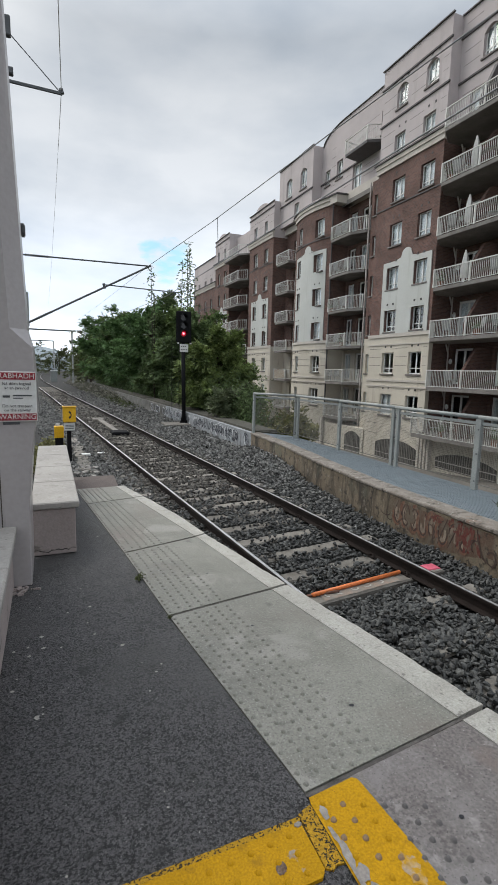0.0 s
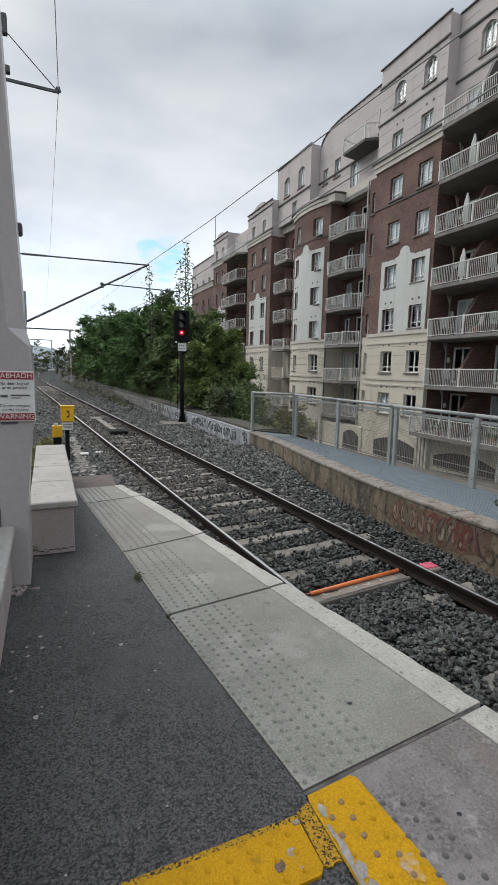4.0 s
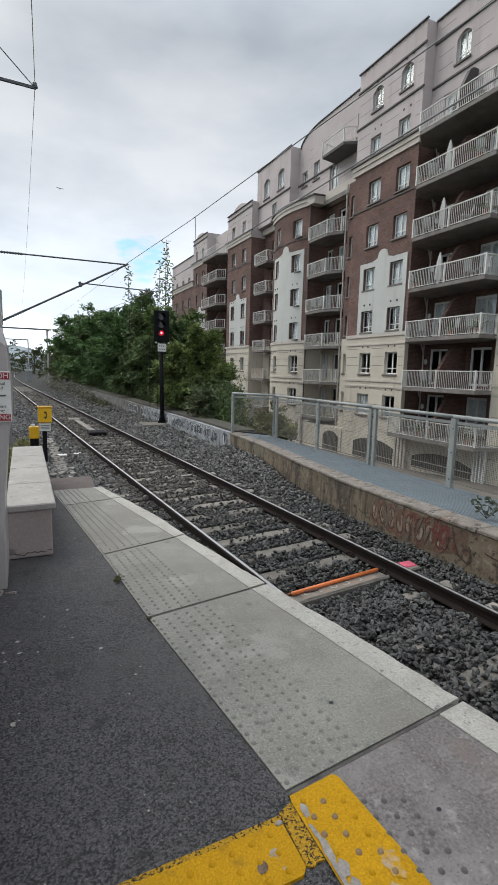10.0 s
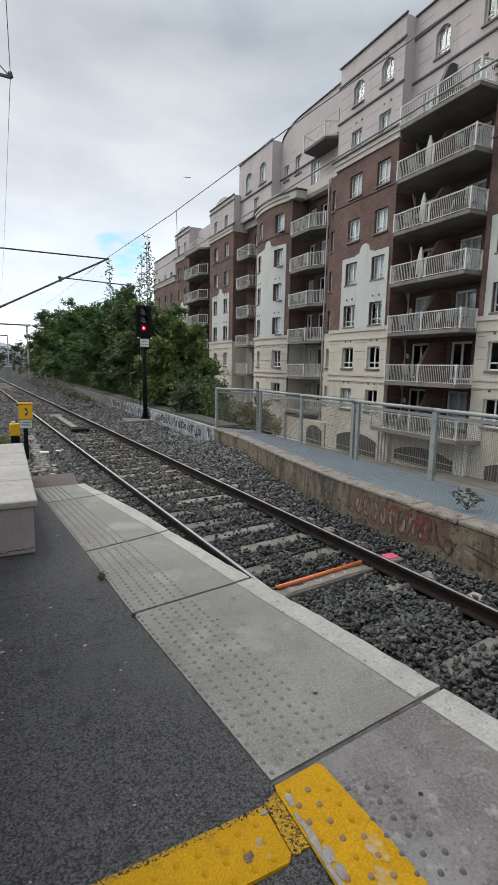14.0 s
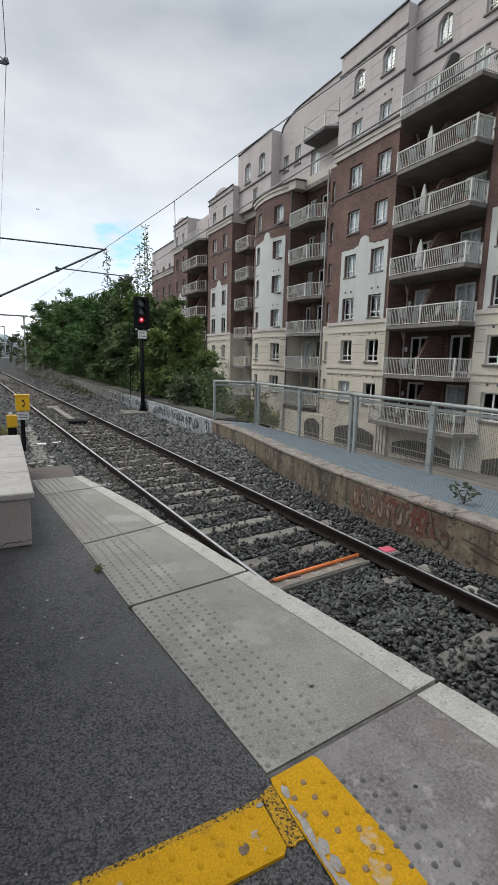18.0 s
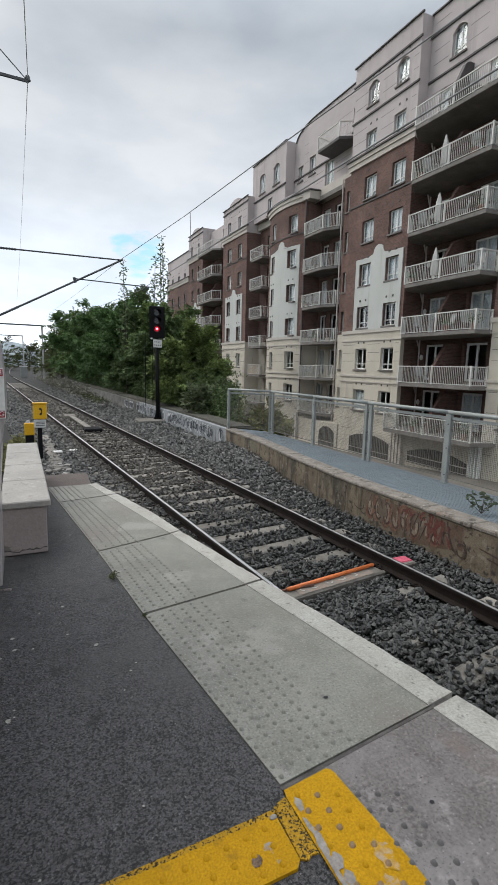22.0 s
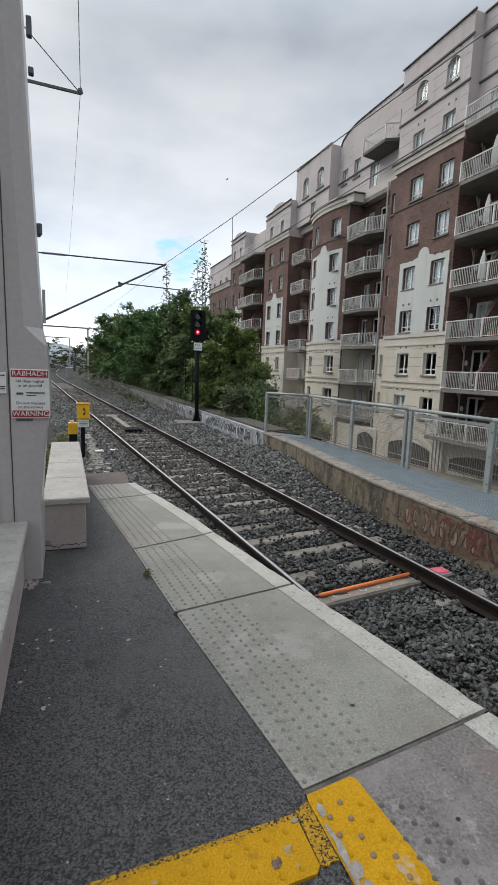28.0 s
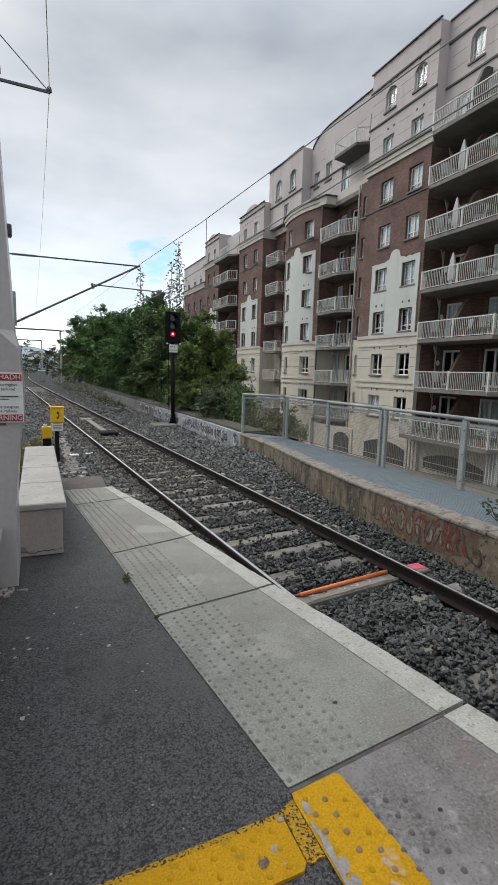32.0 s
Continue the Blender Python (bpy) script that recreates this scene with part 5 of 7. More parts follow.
for i in range(6):
    rod(bm, (SX - 0.40, SY + 0.3, -0.1 + i * 0.5), (SX - 0.08, SY + 0.3, -0.1 + i * 0.5), 0.009, n=6)
part("ladder", bm, BLACK, sig, "thin black access ladder")

# ---- station wall corner, seats and warning sign ----
corner = thing("wall_corner", (-0.4, 3.2, 0), "grey painted corner of the station shelter, chamfered above shoulder height", "wall", kind="structure")
bm = bmesh.new()
WY = 3.15
rings = []
# height, edge of the front face, outer edge, depth of the chamfer
for z, cx, sx, ch in ((0.0, -0.146, -0.14, 0.006), (0.5, -0.142, -0.136, 0.006), (0.9, -0.108, -0.102, 0.006), (1.05, -0.081, -0.075, 0.006), (1.25, -0.079, -0.073, 0.006),
                      (1.455, -0.092, -0.086, 0.006), (1.56, -0.204, -0.114, 0.10), (2.57, -0.242, -0.152, 0.10), (5.2, -0.336, -0.241, 0.10)):
    rings.append([bm.verts.new((x, y, z)) for x, y in ((-3.5, WY), (cx, WY), (sx, WY + ch), (sx, 3.62), (-3.5, 3.62))])
for lo_, hi_ in zip(rings, rings[1:]):
    for i in range(5):
        bm.faces.new((lo_[i], lo_[(i + 1) % 5], hi_[(i + 1) % 5], hi_[i]))
bm.faces.new(rings[0][::-1])
bm.faces.new(rings[-1])
bmesh.ops.recalc_face_normals(bm, faces=bm.faces)
part("wall_body", bm, COLUMN, corner)
bm = bmesh.new()
v = [bm.verts.new(c) for c in ((-0.292, WY - 0.003, 0.38), (-0.286, WY - 0.003, 0.38), (-0.312, WY - 0.003, 5.2), (-0.318, WY - 0.003, 5.2))]
w = [bm.verts.new(q.co + Vector((0, 0.004, 0))) for q in v]
bm.faces.new(v)
for i in range(4):
    bm.faces.new((v[i], w[i], w[(i + 1) % 4], v[(i + 1) % 4]))
part("panel_seam", bm, JOINT, corner)
bm = bmesh.new()
soft_box(bm, -0.147, -0.115, 3.618, 3.69, 2.189, 2.249, 0.004)
box(bm, -0.143, -0.121, 3.622, 3.685, 2.183, 2.255)
part("junction_box", bm, STEEL, corner, "small dark box fixed to the back edge of the wall")
# plain block added out of view: it cuts light on the corner's front face
rear = bmesh.new()
box(rear, -5.5, 0.9, -9.0, -4.2, -1.1, 5.6)
solo("wall_rear", rear, COLUMN, "plain grey block added out of view to cut light from behind", "wall", "structure", loc=(-2, -6, -1.1))
# chipped render at the foot of the corner
bm = bmesh.new()
rg = random.Random(14)
for i in range(26):
    x, y, r = rg.uniform(-0.25, -0.10), rg.uniform(3.02, WY - 0.006), rg.uniform(0.004, 0.014)
    v = box(bm, x - r, x + r, y - r * 0.7, y + r * 0.7, -0.006, r * 0.7)
    bmesh.ops.rotate(bm, verts=v, cent=(x, y, 0), matrix=Matrix.Rotation(rg.uniform(0, 3), 3, "Z") @ Matrix.Rotation(rg.uniform(-0.3, 0.3), 3, "X"))
part("render_crumbs", bm, PLINTH, corner, "crumbs of broken render at the foot")
for nm, (x0, x1, y0, y1), cap in (("bench", (-0.15, 0.152, 3.63, 6.35), 0.02), ("bench", (-1.2, -0.235, -1.5, 3.14), 0.022)):
    th = thing(nm, ((x0 + x1) / 2, (y0 + y1) / 2, 0), "low rendered bench with a pale slab top", "bench", group="platform benches")
    bm = bmesh.new()
    soft_box(bm, x0 + 0.004, x1 - 0.008, y0 + 0.006, y1, 0.0, 0.338, 0.006)
    part("bench_base", bm, PLINTH, th, "pinkish-grey rendered base, chipped at the foot")
    if y0 > 0:
        bm = bmesh.new()
        rg = random.Random(6)
        top = [(x0 + 0.01 + (x1 - x0 - 0.025) * i / 12, rg.uniform(0.022, 0.05)) for i in range(13)]
        v = [bm.verts.new((x, y0 + 0.0035, z)) for x, z in top]
        w = [bm.verts.new((x, y0 + 0.0035, z - rg.uniform(0.002, 0.010))) for x, z in top]
        for i in range(12):
            bm.faces.new((v[i], v[i + 1], w[i + 1], w[i]))
        part("foot_crack", bm, JOINT, th, "ragged crack along the foot")
    n = max(2, round((y1 - y0) / 0.62))
    for i in range(n):
        a, b = y0 + (y1 - y0) * i / n, y0 + (y1 - y0) * (i + 1) / n
        bm = bmesh.new()
        soft_box(bm, x0 - 0.0, x1 + cap, a - (0.012 if i == 0 else -0.0015), b - 0.0015, 0.341, 0.39, 0.008)
        part("seat_slab", bm, SEATTOP, th)

sign = thing("warning_sign", (-0.18, 3.14, 1.05), "red and white trespass warning sign fixed to the wall corner", "sign")
X0, X1, Z0, Z1, YF = -0.284, -0.073, 1.021, 1.313, 3.136
bm = bmesh.new()
soft_box(bm, X0, X1, YF, YF + 0.008, Z0, Z1, 0.003)
board = part("sign_board", bm, SIGWHITE, sign)
for z0, z1 in ((1.266, 1.306), (1.029, 1.069)):
    bm = bmesh.new()
    box(bm, X0 + 0.005, X1 - 0.005, YF - 0.003, YF, z0, z1)
    part("red_band", bm, SIGRED, board)
bm = bmesh.new()
soft_box(bm, -0.26, -0.17, YF + 0.008, WY + 0.004, 1.004, 1.024, 0.003)
part("bracket", bm, STEEL, sign)


def words(text, size, x, y, z, material, parent, label="", rz=0.0):
    cu = bpy.data.curves.new("lettering", "FONT")
    cu.body, cu.size, cu.align_x, cu.align_y, cu.extrude = text, size, "CENTER", "CENTER", 0.0006
    ob = new("lettering", cu)
    ob.parent = parent
    ob.location = Vector((x, y, z)) - BASE[parent]
    ob.rotation_euler = (math.pi / 2, 0, rz)
    dg = bpy.context.evaluated_depsgraph_get()
    me = bpy.data.meshes.new_from_object(ob.evaluated_get(dg))
    ob2 = new("lettering", me)
    ob2.parent, ob2.location, ob2.rotation_euler = parent, ob.location, ob.rotation_euler
    bpy.data.objects.remove(ob)
    me.materials.clear()
    me.materials.append(material)
    tagged(ob2, label or "sign lettering")


XM = (X0 + X1) / 2
words("RABHADH", 0.041, XM, YF - 0.004, 1.286, SIGWHITE, board)
words("WARNING", 0.041, XM, YF - 0.004, 1.049, SIGWHITE, board)
words("Ná déan foghail", 0.0245, XM, YF - 0.001, 1.242, INK, board)
words("ar an jarnród", 0.0245, XM, YF - 0.001, 1.217, INK, board)
words("Do not trespass", 0.0245, XM, YF - 0.001, 1.113, INK, board)
words("on the railway", 0.0245, XM, YF - 0.001, 1.089, INK, board)
bm = bmesh.new()
box(bm, XM - 0.022, XM + 0.08, YF - 0.002, YF, 1.170, 1.178)
box(bm, XM - 0.022, XM + 0.032, YF - 0.002, YF, 1.156, 1.161)
box(bm, XM - 0.075, XM - 0.038, YF - 0.002, YF, 1.162, 1.175)
part("operator_mark", bm, STEEL, board)
notice = thing("notice", (-0.36, 3.14, 1.2), "small white notice with grey bars on the wall", "sign")
bm = bmesh.new()
soft_box(bm, -0.43, -0.306, 3.137, 3.149, 1.168, 1.291, 0.002)
nb = part("notice_board", bm, SIGWHITE, notice)
bm = bmesh.new()
for z in (1.27, 1.205, 1.192):
    box(bm, -0.42, -0.312, 3.134, 3.137, z, z + 0.006)
part("notice_bars", bm, INK, nb)

# ---- worn concrete strip between the ramp and the telephone ----
rng = random.Random(31)
path = thing("concrete_strip", (0.75, 14.0, -1.06), "broken pale concrete strip leading past the lineside telephone", "path", kind="structure")
for i in range(6):
    y0, y1 = 11.7 + 0.95 * i, 11.7 + 0.95 * (i + 1) - 0.03
    left, right = [], []
    for j in range(5):
        y = y0 + (y1 - y0) * j / 4
        left.append((0.62 - 0.012 * (y - 11.7) + rng.uniform(-0.05, 0.05), y + rng.uniform(-0.03, 0.03) * (0 < j < 4)))
        right.append((0.90 - 0.016 * (y - 11.7) + rng.uniform(-0.07, 0.05), y + rng.uniform(-0.03, 0.03) * (0 < j < 4)))
    bm = bmesh.new()
    prism(bm, left[::-1] + right, -1.12, -1.022 + rng.uniform(-0.008, 0.006))
    bmesh.ops.recalc_face_normals(bm, faces=bm.faces)
    part("slab", bm, SLEEPER, path)

# ---- lineside telephone and marker ----
ph = thing("trackside_telephone", (0.43, 13, -1.05), "yellow trackside telephone box on a black post", "telephone")
bm = bmesh.new()
soft_box(bm, 0.29, 0.60, 12.9, 13.08, -0.03, 0.35, 0.02)
pb = part("phone_box", bm, SIGYELLOW, ph)
bm = bmesh.new()
box(bm, 0.275, 0.615, 12.88, 13.1, 0.35, 0.372)
part("hood_lid", bm, SIGYELLOW, pb)
bm = bmesh.new()
for i in range(8):
    t0, t1 = math.radians(-70 + 140 * i / 8), math.radians(-70 + 140 * (i + 1) / 8)
    r = 0.08
    w = 0.012 if 1 < i < 6 else 0.024
    bm.faces.new([bm.verts.new((0.405 + (r + s * w) * math.cos(t), 12.896, 0.16 + (r + s * w) * math.sin(t))) for t, s in ((t0, -1), (t0, 1), (t1, 1), (t1, -1))])
part("handset_symbol", bm, INK, pb, "black handset symbol")
bm = bmesh.new()
soft_box(bm, 0.31, 0.57, 12.93, 13.05, -0.24, -0.05, 0.008)
lab = part("label_plate", bm, SIGWHITE, ph, "white label plate with grey bars")
for z in (-0.11, -0.15, -0.19):
    bm = bmesh.new()
    box(bm, 0.34, 0.54, 12.926, 12.93, z, z + 0.015)
    part("label_bar", bm, STEEL, lab)
bm = bmesh.new()
soft_box(bm, 0.38, 0.48, 12.98, 13.08, -1.1, -0.05, 0.01)
part("post", bm, BLACK, ph)
mk = thing("marker_box", (0.17, 13.6, -1.05), "small yellow lineside box on a black post", "lineside box")
bm = bmesh.new()
soft_box(bm, 0.08, 0.32, 13.5, 13.68, -0.50, -0.19, 0.015)
part("box_body", bm, SIGYELLOW, mk)
bm = bmesh.new()
soft_box(bm, 0.10, 0.30, 13.52, 13.66, -1.1, -0.49, 0.01)
part("post", bm, BLACK, mk)
bm = bmesh.new()
rod(bm, (0.17, 13.58, -0.19), (0.17, 13.58, -0.13), 0.05, n=10)
part("cap", bm, SIGWHITE, mk)
for x, y in ((0.88, 13.9), (1.28, 14.0)):
    bm = bmesh.new()
    soft_box(bm, x - 0.12, x + 0.12, y - 0.1, y + 0.1, BALLAST_Z - 0.06, BALLAST_Z + 0.05, 0.015)
    solo("concrete_block", bm, SIGWHITE, "pale concrete block lying on the ballast", "block", loc=(x, y, BALLAST_Z))
bm = bmesh.new()
rng = random.Random(2)
for i in range(90):
    x, y = 0.72 + rng.gauss(0, 0.13), rng.uniform(7.6, 12.3)
    s = rng.uniform(0.025, 0.09)
    v = box(bm, x - s, x + s, y - s * rng.uniform(0.5, 1.0), y + s * rng.uniform(0.4, 0.9), BALLAST_Z - 0.06, BALLAST_Z + s * rng.uniform(0.3, 0.8))
    tilt, turn = rng.uniform(-0.3, 0.3), rng.uniform(0, 3.1)
    bmesh.ops.rotate(bm, verts=v, cent=(x, y, BALLAST_Z), matrix=Matrix.Rotation(turn, 3, "Z") @ Matrix.Rotation(tilt, 3, "X"))
solo("rubble", bm, mat("pale_rubble", (0.24, 0.225, 0.205), 0.9, dark=(0.20, 0.185, 0.165), scale=8, fine=50, amount=0.8, bump=0.3, per_island=0.35), "broken pale concrete rubble beside the platform end", "rubble", kind="stuff")

# ---- overhead line ----
MX, MY = -1.3, 13.8
ole = thing("catenary_mast", (MX, MY, -1.1), "grey steel overhead-line mast with cantilever arms", "mast")
bm = bmesh.new()
for dx in (-0.2, 0.2):
    box(bm, MX + dx - 0.03, MX + dx + 0.03, MY - 0.1, MY + 0.1, -1.1, 9.6)
for i in range(22):
    z = -0.8 + i * 0.46
    bar(bm, (MX - 0.2, MY - 0.1, z), (MX + 0.2, MY - 0.1, z + 0.4), 0.012, 0.05)
part("lattice_column", bm, STEEL, ole)
for a, b, r in (((-1.1, 4.07), (2.6, 4.11), 0.019), ((-1.1, 2.07), (2.68, 4.13), 0.025), ((1.42, 3.52), (3.42, 3.48), 0.015)):
    bm = bmesh.new()
    rod(bm, (a[0], MY, a[1]), (b[0], MY, b[1]), r, n=8)
    part("cantilever_tube", bm, STEEL, ole)
bm = bmesh.new()
rod(bm, (1.42, MY, 3.55), (1.45, MY, 3.42), 0.035, n=8)
part("registration_clamp", bm, STEEL, ole)
bm = bmesh.new()
rod(bm, (3.38, MY, 3.48), (3.2, MY, 3.36), 0.012, n=6)
part("steady_arm", bm, STEEL, ole)
def turned(p, q, prof, n=10):
    """A turned body along p to q, from (share of the way, radius)."""
    bm = bmesh.new()
    p, q = Vector(p), Vector(q)
    d = (q - p).normalized()
    u = d.orthogonal().normalized()
    w = d.cross(u)
    prev = None
    for t, r in prof:
        ring = [bm.verts.new(p.lerp(q, t) + (u * math.cos(k) + w * math.sin(k)) * r) for k in (2 * math.pi * j / n for j in range(n))]
        if prev:
            for j in range(n):
                bm.faces.new((prev[j], prev[(j + 1) % n], ring[(j + 1) % n], ring[j]))
        prev = ring
    return bm


RIBS = [(v_ / 36, 0.034 if v_ % 4 in (1, 2) else 0.02) for v_ in range(37)]
for x0, x1, z0, z1 in ((-0.45, 0.1, 4.076, 4.082), (-0.38, 0.15, 2.463, 2.752)):
    part("insulator", turned((x0, MY, z0), (x1, MY, z1), RIBS), STEEL, ole, "ribbed dark insulator")
bm = bmesh.new()
bar(bm, (MX, MY, 7.98), (0.53, MY, 7.94), 0.05, 0.06)
part("feeder_arm", bm, STEEL, ole)
bm = bmesh.new()
rod(bm, (-1.1, MY, 9.47), (0.48, MY, 7.97), 0.012, n=6)
part("arm_stay", bm, STEEL, ole)
for x0, z0, z1 in ((-0.68, 8.91, 9.34), (-0.66, 8.1, 8.26), (-0.56, 4.5, 4.76)):
    bm = bmesh.new()
    soft_box(bm, x0, x0 + 0.12, MY - 0.08, MY + 0.08, z0, z1, 0.02)
    part("bracket", bm, STEEL, ole)
bm = bmesh.new()
rod(bm, (0.53, MY, 7.94), (0.5, MY, 8.05), 0.05, n=8)
part("insulator", bm, STEEL, ole)


def wire(name, pts, r, label, material=WIRE):
    """A continuous round wire through points."""
    bm = bmesh.new()
    prev, n = None, 6
    for i, p in enumerate(pts):
        d = (Vector(pts[min(i + 1, len(pts) - 1)]) - Vector(pts[max(i - 1, 0)])).normalized()
        u = d.orthogonal().normalized() if prev is None else (u - d * u.dot(d)).normalized()
        w = d.cross(u)
        rr = r if p[1] < MY + 0.1 else r * 0.55
        ring = [bm.verts.new(Vector(p) + (u * math.cos(k) + w * math.sin(k)) * rr) for k in (2 * math.pi * j / n for j in range(n))]
        if prev:
            for j in range(n):
                bm.faces.new((prev[j], prev[(j + 1) % n], ring[(j + 1) % n], ring[j]))
        prev = ring
    return solo(name, bm, material, label, "cable", loc=pts[0], smooth=True)


def sag(a, b, drop, n=10):
    a, b = Vector(a), Vector(b)
    return [a.lerp(b, i / n) - Vector((0, 0, drop * 4 * (i / n) * (1 - i / n))) for i in range(n + 1)]


mess = [(5.2, -40, 4.5), (4.1, -16, 4.2), (3.35, 0, 4.04), (3.03, 5, 4.02), (2.86, 9, 4.04), (2.6, MY, 4.11)] + sag((2.6, MY, 4.11), (-0.9, 60, 4.3), 0.4, 12)[1:]
wire("messenger_wire", mess, 0.007, "thin overhead messenger wire above the track")
wire("contact_wire", [(2.8, -40, 3.4), (3.02, 0, 3.39), (2.99, 4, 3.36), (2.9, 8.7, 3.25), (3.1, MY, 3.36)] + sag((3.1, MY, 3.36), (-1.1, 60, 3.4), 0.02, 8)[1:], 0.008, "thin overhead contact wire above the track")
wire("feeder_cable", sag((-1.7, -40, 8.3), (0.51, MY, 8.0), 0.1, 14) + sag((0.51, MY, 8.0), (0.2, 60, 8.0), 0.5, 12)[1:], 0.010, "thin pale feeder cable strung on mast arms", CABLE)
bm = bmesh.new()
rod(bm, (2.9, 8.7, 3.25), (2.872, 8.7, 4.037), 0.006, n=5)
solo("dropper", bm, WIRE, "thin dropper between the overhead wires", "cable", loc=(3.0, 9, 3.36))
bm = bmesh.new()
box(bm, -0.48, -0.41, MY - 0.1, MY + 0.1, 2.35, 3.17)
part("fixing_plate", bm, FENCE, ole)

# ---- apartment building ----
apt = thing("apartment_building", (22, 30, -4.7), "seven-storey apartment block of dark brick, cream render and white balconies", "building")
FAC, GZ, FL = 21.0, -4.72, 2.74
CACHE = {}


def holes(bm, x_of, y0, y1, z0, z1, openings, depth=0.28, step=None):
    """A wall facing -x with real openings and reveals. x_of gives the face's place along y."""
    ys = {y0, y1}
    zs = {z0, z1}
    for a, b, c, d in openings:
        ys |= {max(y0, a), min(y1, b)}
        zs |= {max(z0, c), min(z1, d)}
    if step:
        n = max(1, round((y1 - y0) / step))
        ys |= {y0 + (y1 - y0) * i / n for i in range(n + 1)}
    ys, zs = sorted(ys), sorted(zs)
    inside = lambda y, z: any(a < y < b and c < z < d for a, b, c, d in openings)
    memo = {}

    def vert(y, z, back):
        key = (round(y, 4), round(z, 4), back)
        if key not in memo:
            memo[key] = bm.verts.new((x_of(y) + (depth if back else 0), y, z))
        return memo[key]

    solid = {}
    for i in range(len(ys) - 1):
        for j in range(len(zs) - 1):
            solid[i, j] = not inside((ys[i] + ys[i + 1]) / 2, (zs[j] + zs[j + 1]) / 2)
    for (i, j), s in solid.items():
        if not s:
            continue
        a, b, c, d = ys[i], ys[i + 1], zs[j], zs[j + 1]
        bm.faces.new((vert(a, c, 0), vert(a, d, 0), vert(b, d, 0), vert(b, c, 0)))
        bm.faces.new((vert(a, c, 1), vert(b, c, 1), vert(b, d, 1), vert(a, d, 1)))
        for di, dj, p, q in ((-1, 0, (a, c), (a, d)), (1, 0, (b, d), (b, c)), (0, -1, (b, c), (a, c)), (0, 1, (a, d), (b, d))):
            if not solid.get((i + di, j + dj), False):
                bm.faces.new((vert(*p, 0), vert(*p, 1), vert(*q, 1), vert(*q, 0)))
    bmesh.ops.recalc_face_normals(bm, faces=bm.faces)


def win_parts(w, h, arched, door):
    """Window meshes by size: frame, panes, sill, curtain; origin at the lower corner, opening along +y."""
    key = (round(w, 2), round(h, 2), arched, door)
    if key in CACHE:
        return CACHE[key]
    fr = bmesh.new()
    t, mid = (0.125, 0.07) if door else (0.07, 0.04)
    box(fr, 0, 0.07, 0, t, 0, h)
    box(fr, 0, 0.07, w - t, w, 0, h)
    box(fr, 0, 0.07, t, w - t, 0, t)
    box(fr, 0, 0.07, t, w - t, h - t, h)
    box(fr, 0.002, 0.068, w * 0.5 - mid, w * 0.5 + mid, t, h - t)
    tr = 0.26 * h
    if not door:
        box(fr, 0.004, 0.066, t, w * 0.5 - 0.04, tr - 0.03, tr + 0.03)
        box(fr, 0.004, 0.066, w * 0.5 + 0.04, w - t, tr - 0.03, tr + 0.03)
    ar = bmesh.new()
    if arched:
        # segmental head: fillers in the upper corners
        n = 8
        for i in range(n):
            ya, yb = w * i / n, w * (i + 1) / n
            za, zb = (h - 0.28 * (2 * y / w - 1) ** 2 for y in (ya, yb))
            v = [ar.verts.new(c) for c in ((-0.168, ya, za), (-0.168, yb, zb), (-0.168, yb, h), (-0.168, ya, h))]
            u = [ar.verts.new((0.0, *q.co[1:])) for q in v]
            ar.faces.new(v)
            ar.faces.new((v[0], v[1], u[1], u[0]))
        bmesh.ops.remove_doubles(ar, verts=ar.verts, dist=0.001)
        bmesh.ops.recalc_face_normals(ar, faces=ar.faces)
    pa = bmesh.new()
    for a, b in ((t, w * 0.5 - mid), (w * 0.5 + mid, w - t)):
        box(pa, 0.03, 0.038, a, b, t, h - t)
    si = bmesh.new()
    soft_box(si, -0.26, 0.0, -0.08, w + 0.08, -0.11, -0.005, 0.012)
    cu = bmesh.new()
    n = 14
    pts = [(0.10 + 0.02 * math.sin(i * 1.9), 0.04 + (w - 0.08) * i / n) for i in range(n + 1)]
    lo = [cu.verts.new((x, y, 0.06)) for x, y in pts]
    hi = [cu.verts.new((x, y, h - 0.03)) for x, y in pts]
    for i in range(n):
        cu.faces.new((lo[i], lo[i + 1], hi[i + 1], hi[i]))
    hf = bmesh.new()
    pts = [(0.16 + 0.03 * math.sin(i * 1.9), 0.04 + w * 0.32 * i / n) for i in range(n + 1)]
    lo = [hf.verts.new((x, y, 0.06)) for x, y in pts]
    hi = [hf.verts.new((x, y, h - 0.03)) for x, y in pts]
    for i in range(n):
        hf.faces.new((lo[i], lo[i + 1], hi[i + 1], hi[i]))
    CACHE[key] = [mesh_of("window_frame", fr, UPVC), mesh_of("pane", pa, GLASS), mesh_of("sill", si, SILL), mesh_of("curtain", cu, CURTAIN), mesh_of("curtain", hf, CURTAIN), mesh_of("arched_head", ar, UPPER)]
    return CACHE[key]


WRNG = random.Random(17)


def window(x, y0, z0, w, h, arched=False, door=False, curtain=0.6, name="window"):
    fr, pa, si, cu, hf, ar = win_parts(w, h, arched, door)
    win = piece(name, fr, apt, x + 0.17, y0, z0)
    p = piece("pane", pa, win, x + 0.17, y0, z0)
    p.visible_shadow = False
    if arched:
        piece("arched_head", ar, win, x + 0.17, y0, z0)
    if not door:
        piece("sill", si, win, x + 0.17, y0, z0)
    r = WRNG.random()
    if r < curtain:
        piece("curtain", cu, win, x + 0.17, y0, z0)
    elif r < curtain + 0.3:
        piece("curtain", hf, win, x + 0.17, y0, z0)
    return win


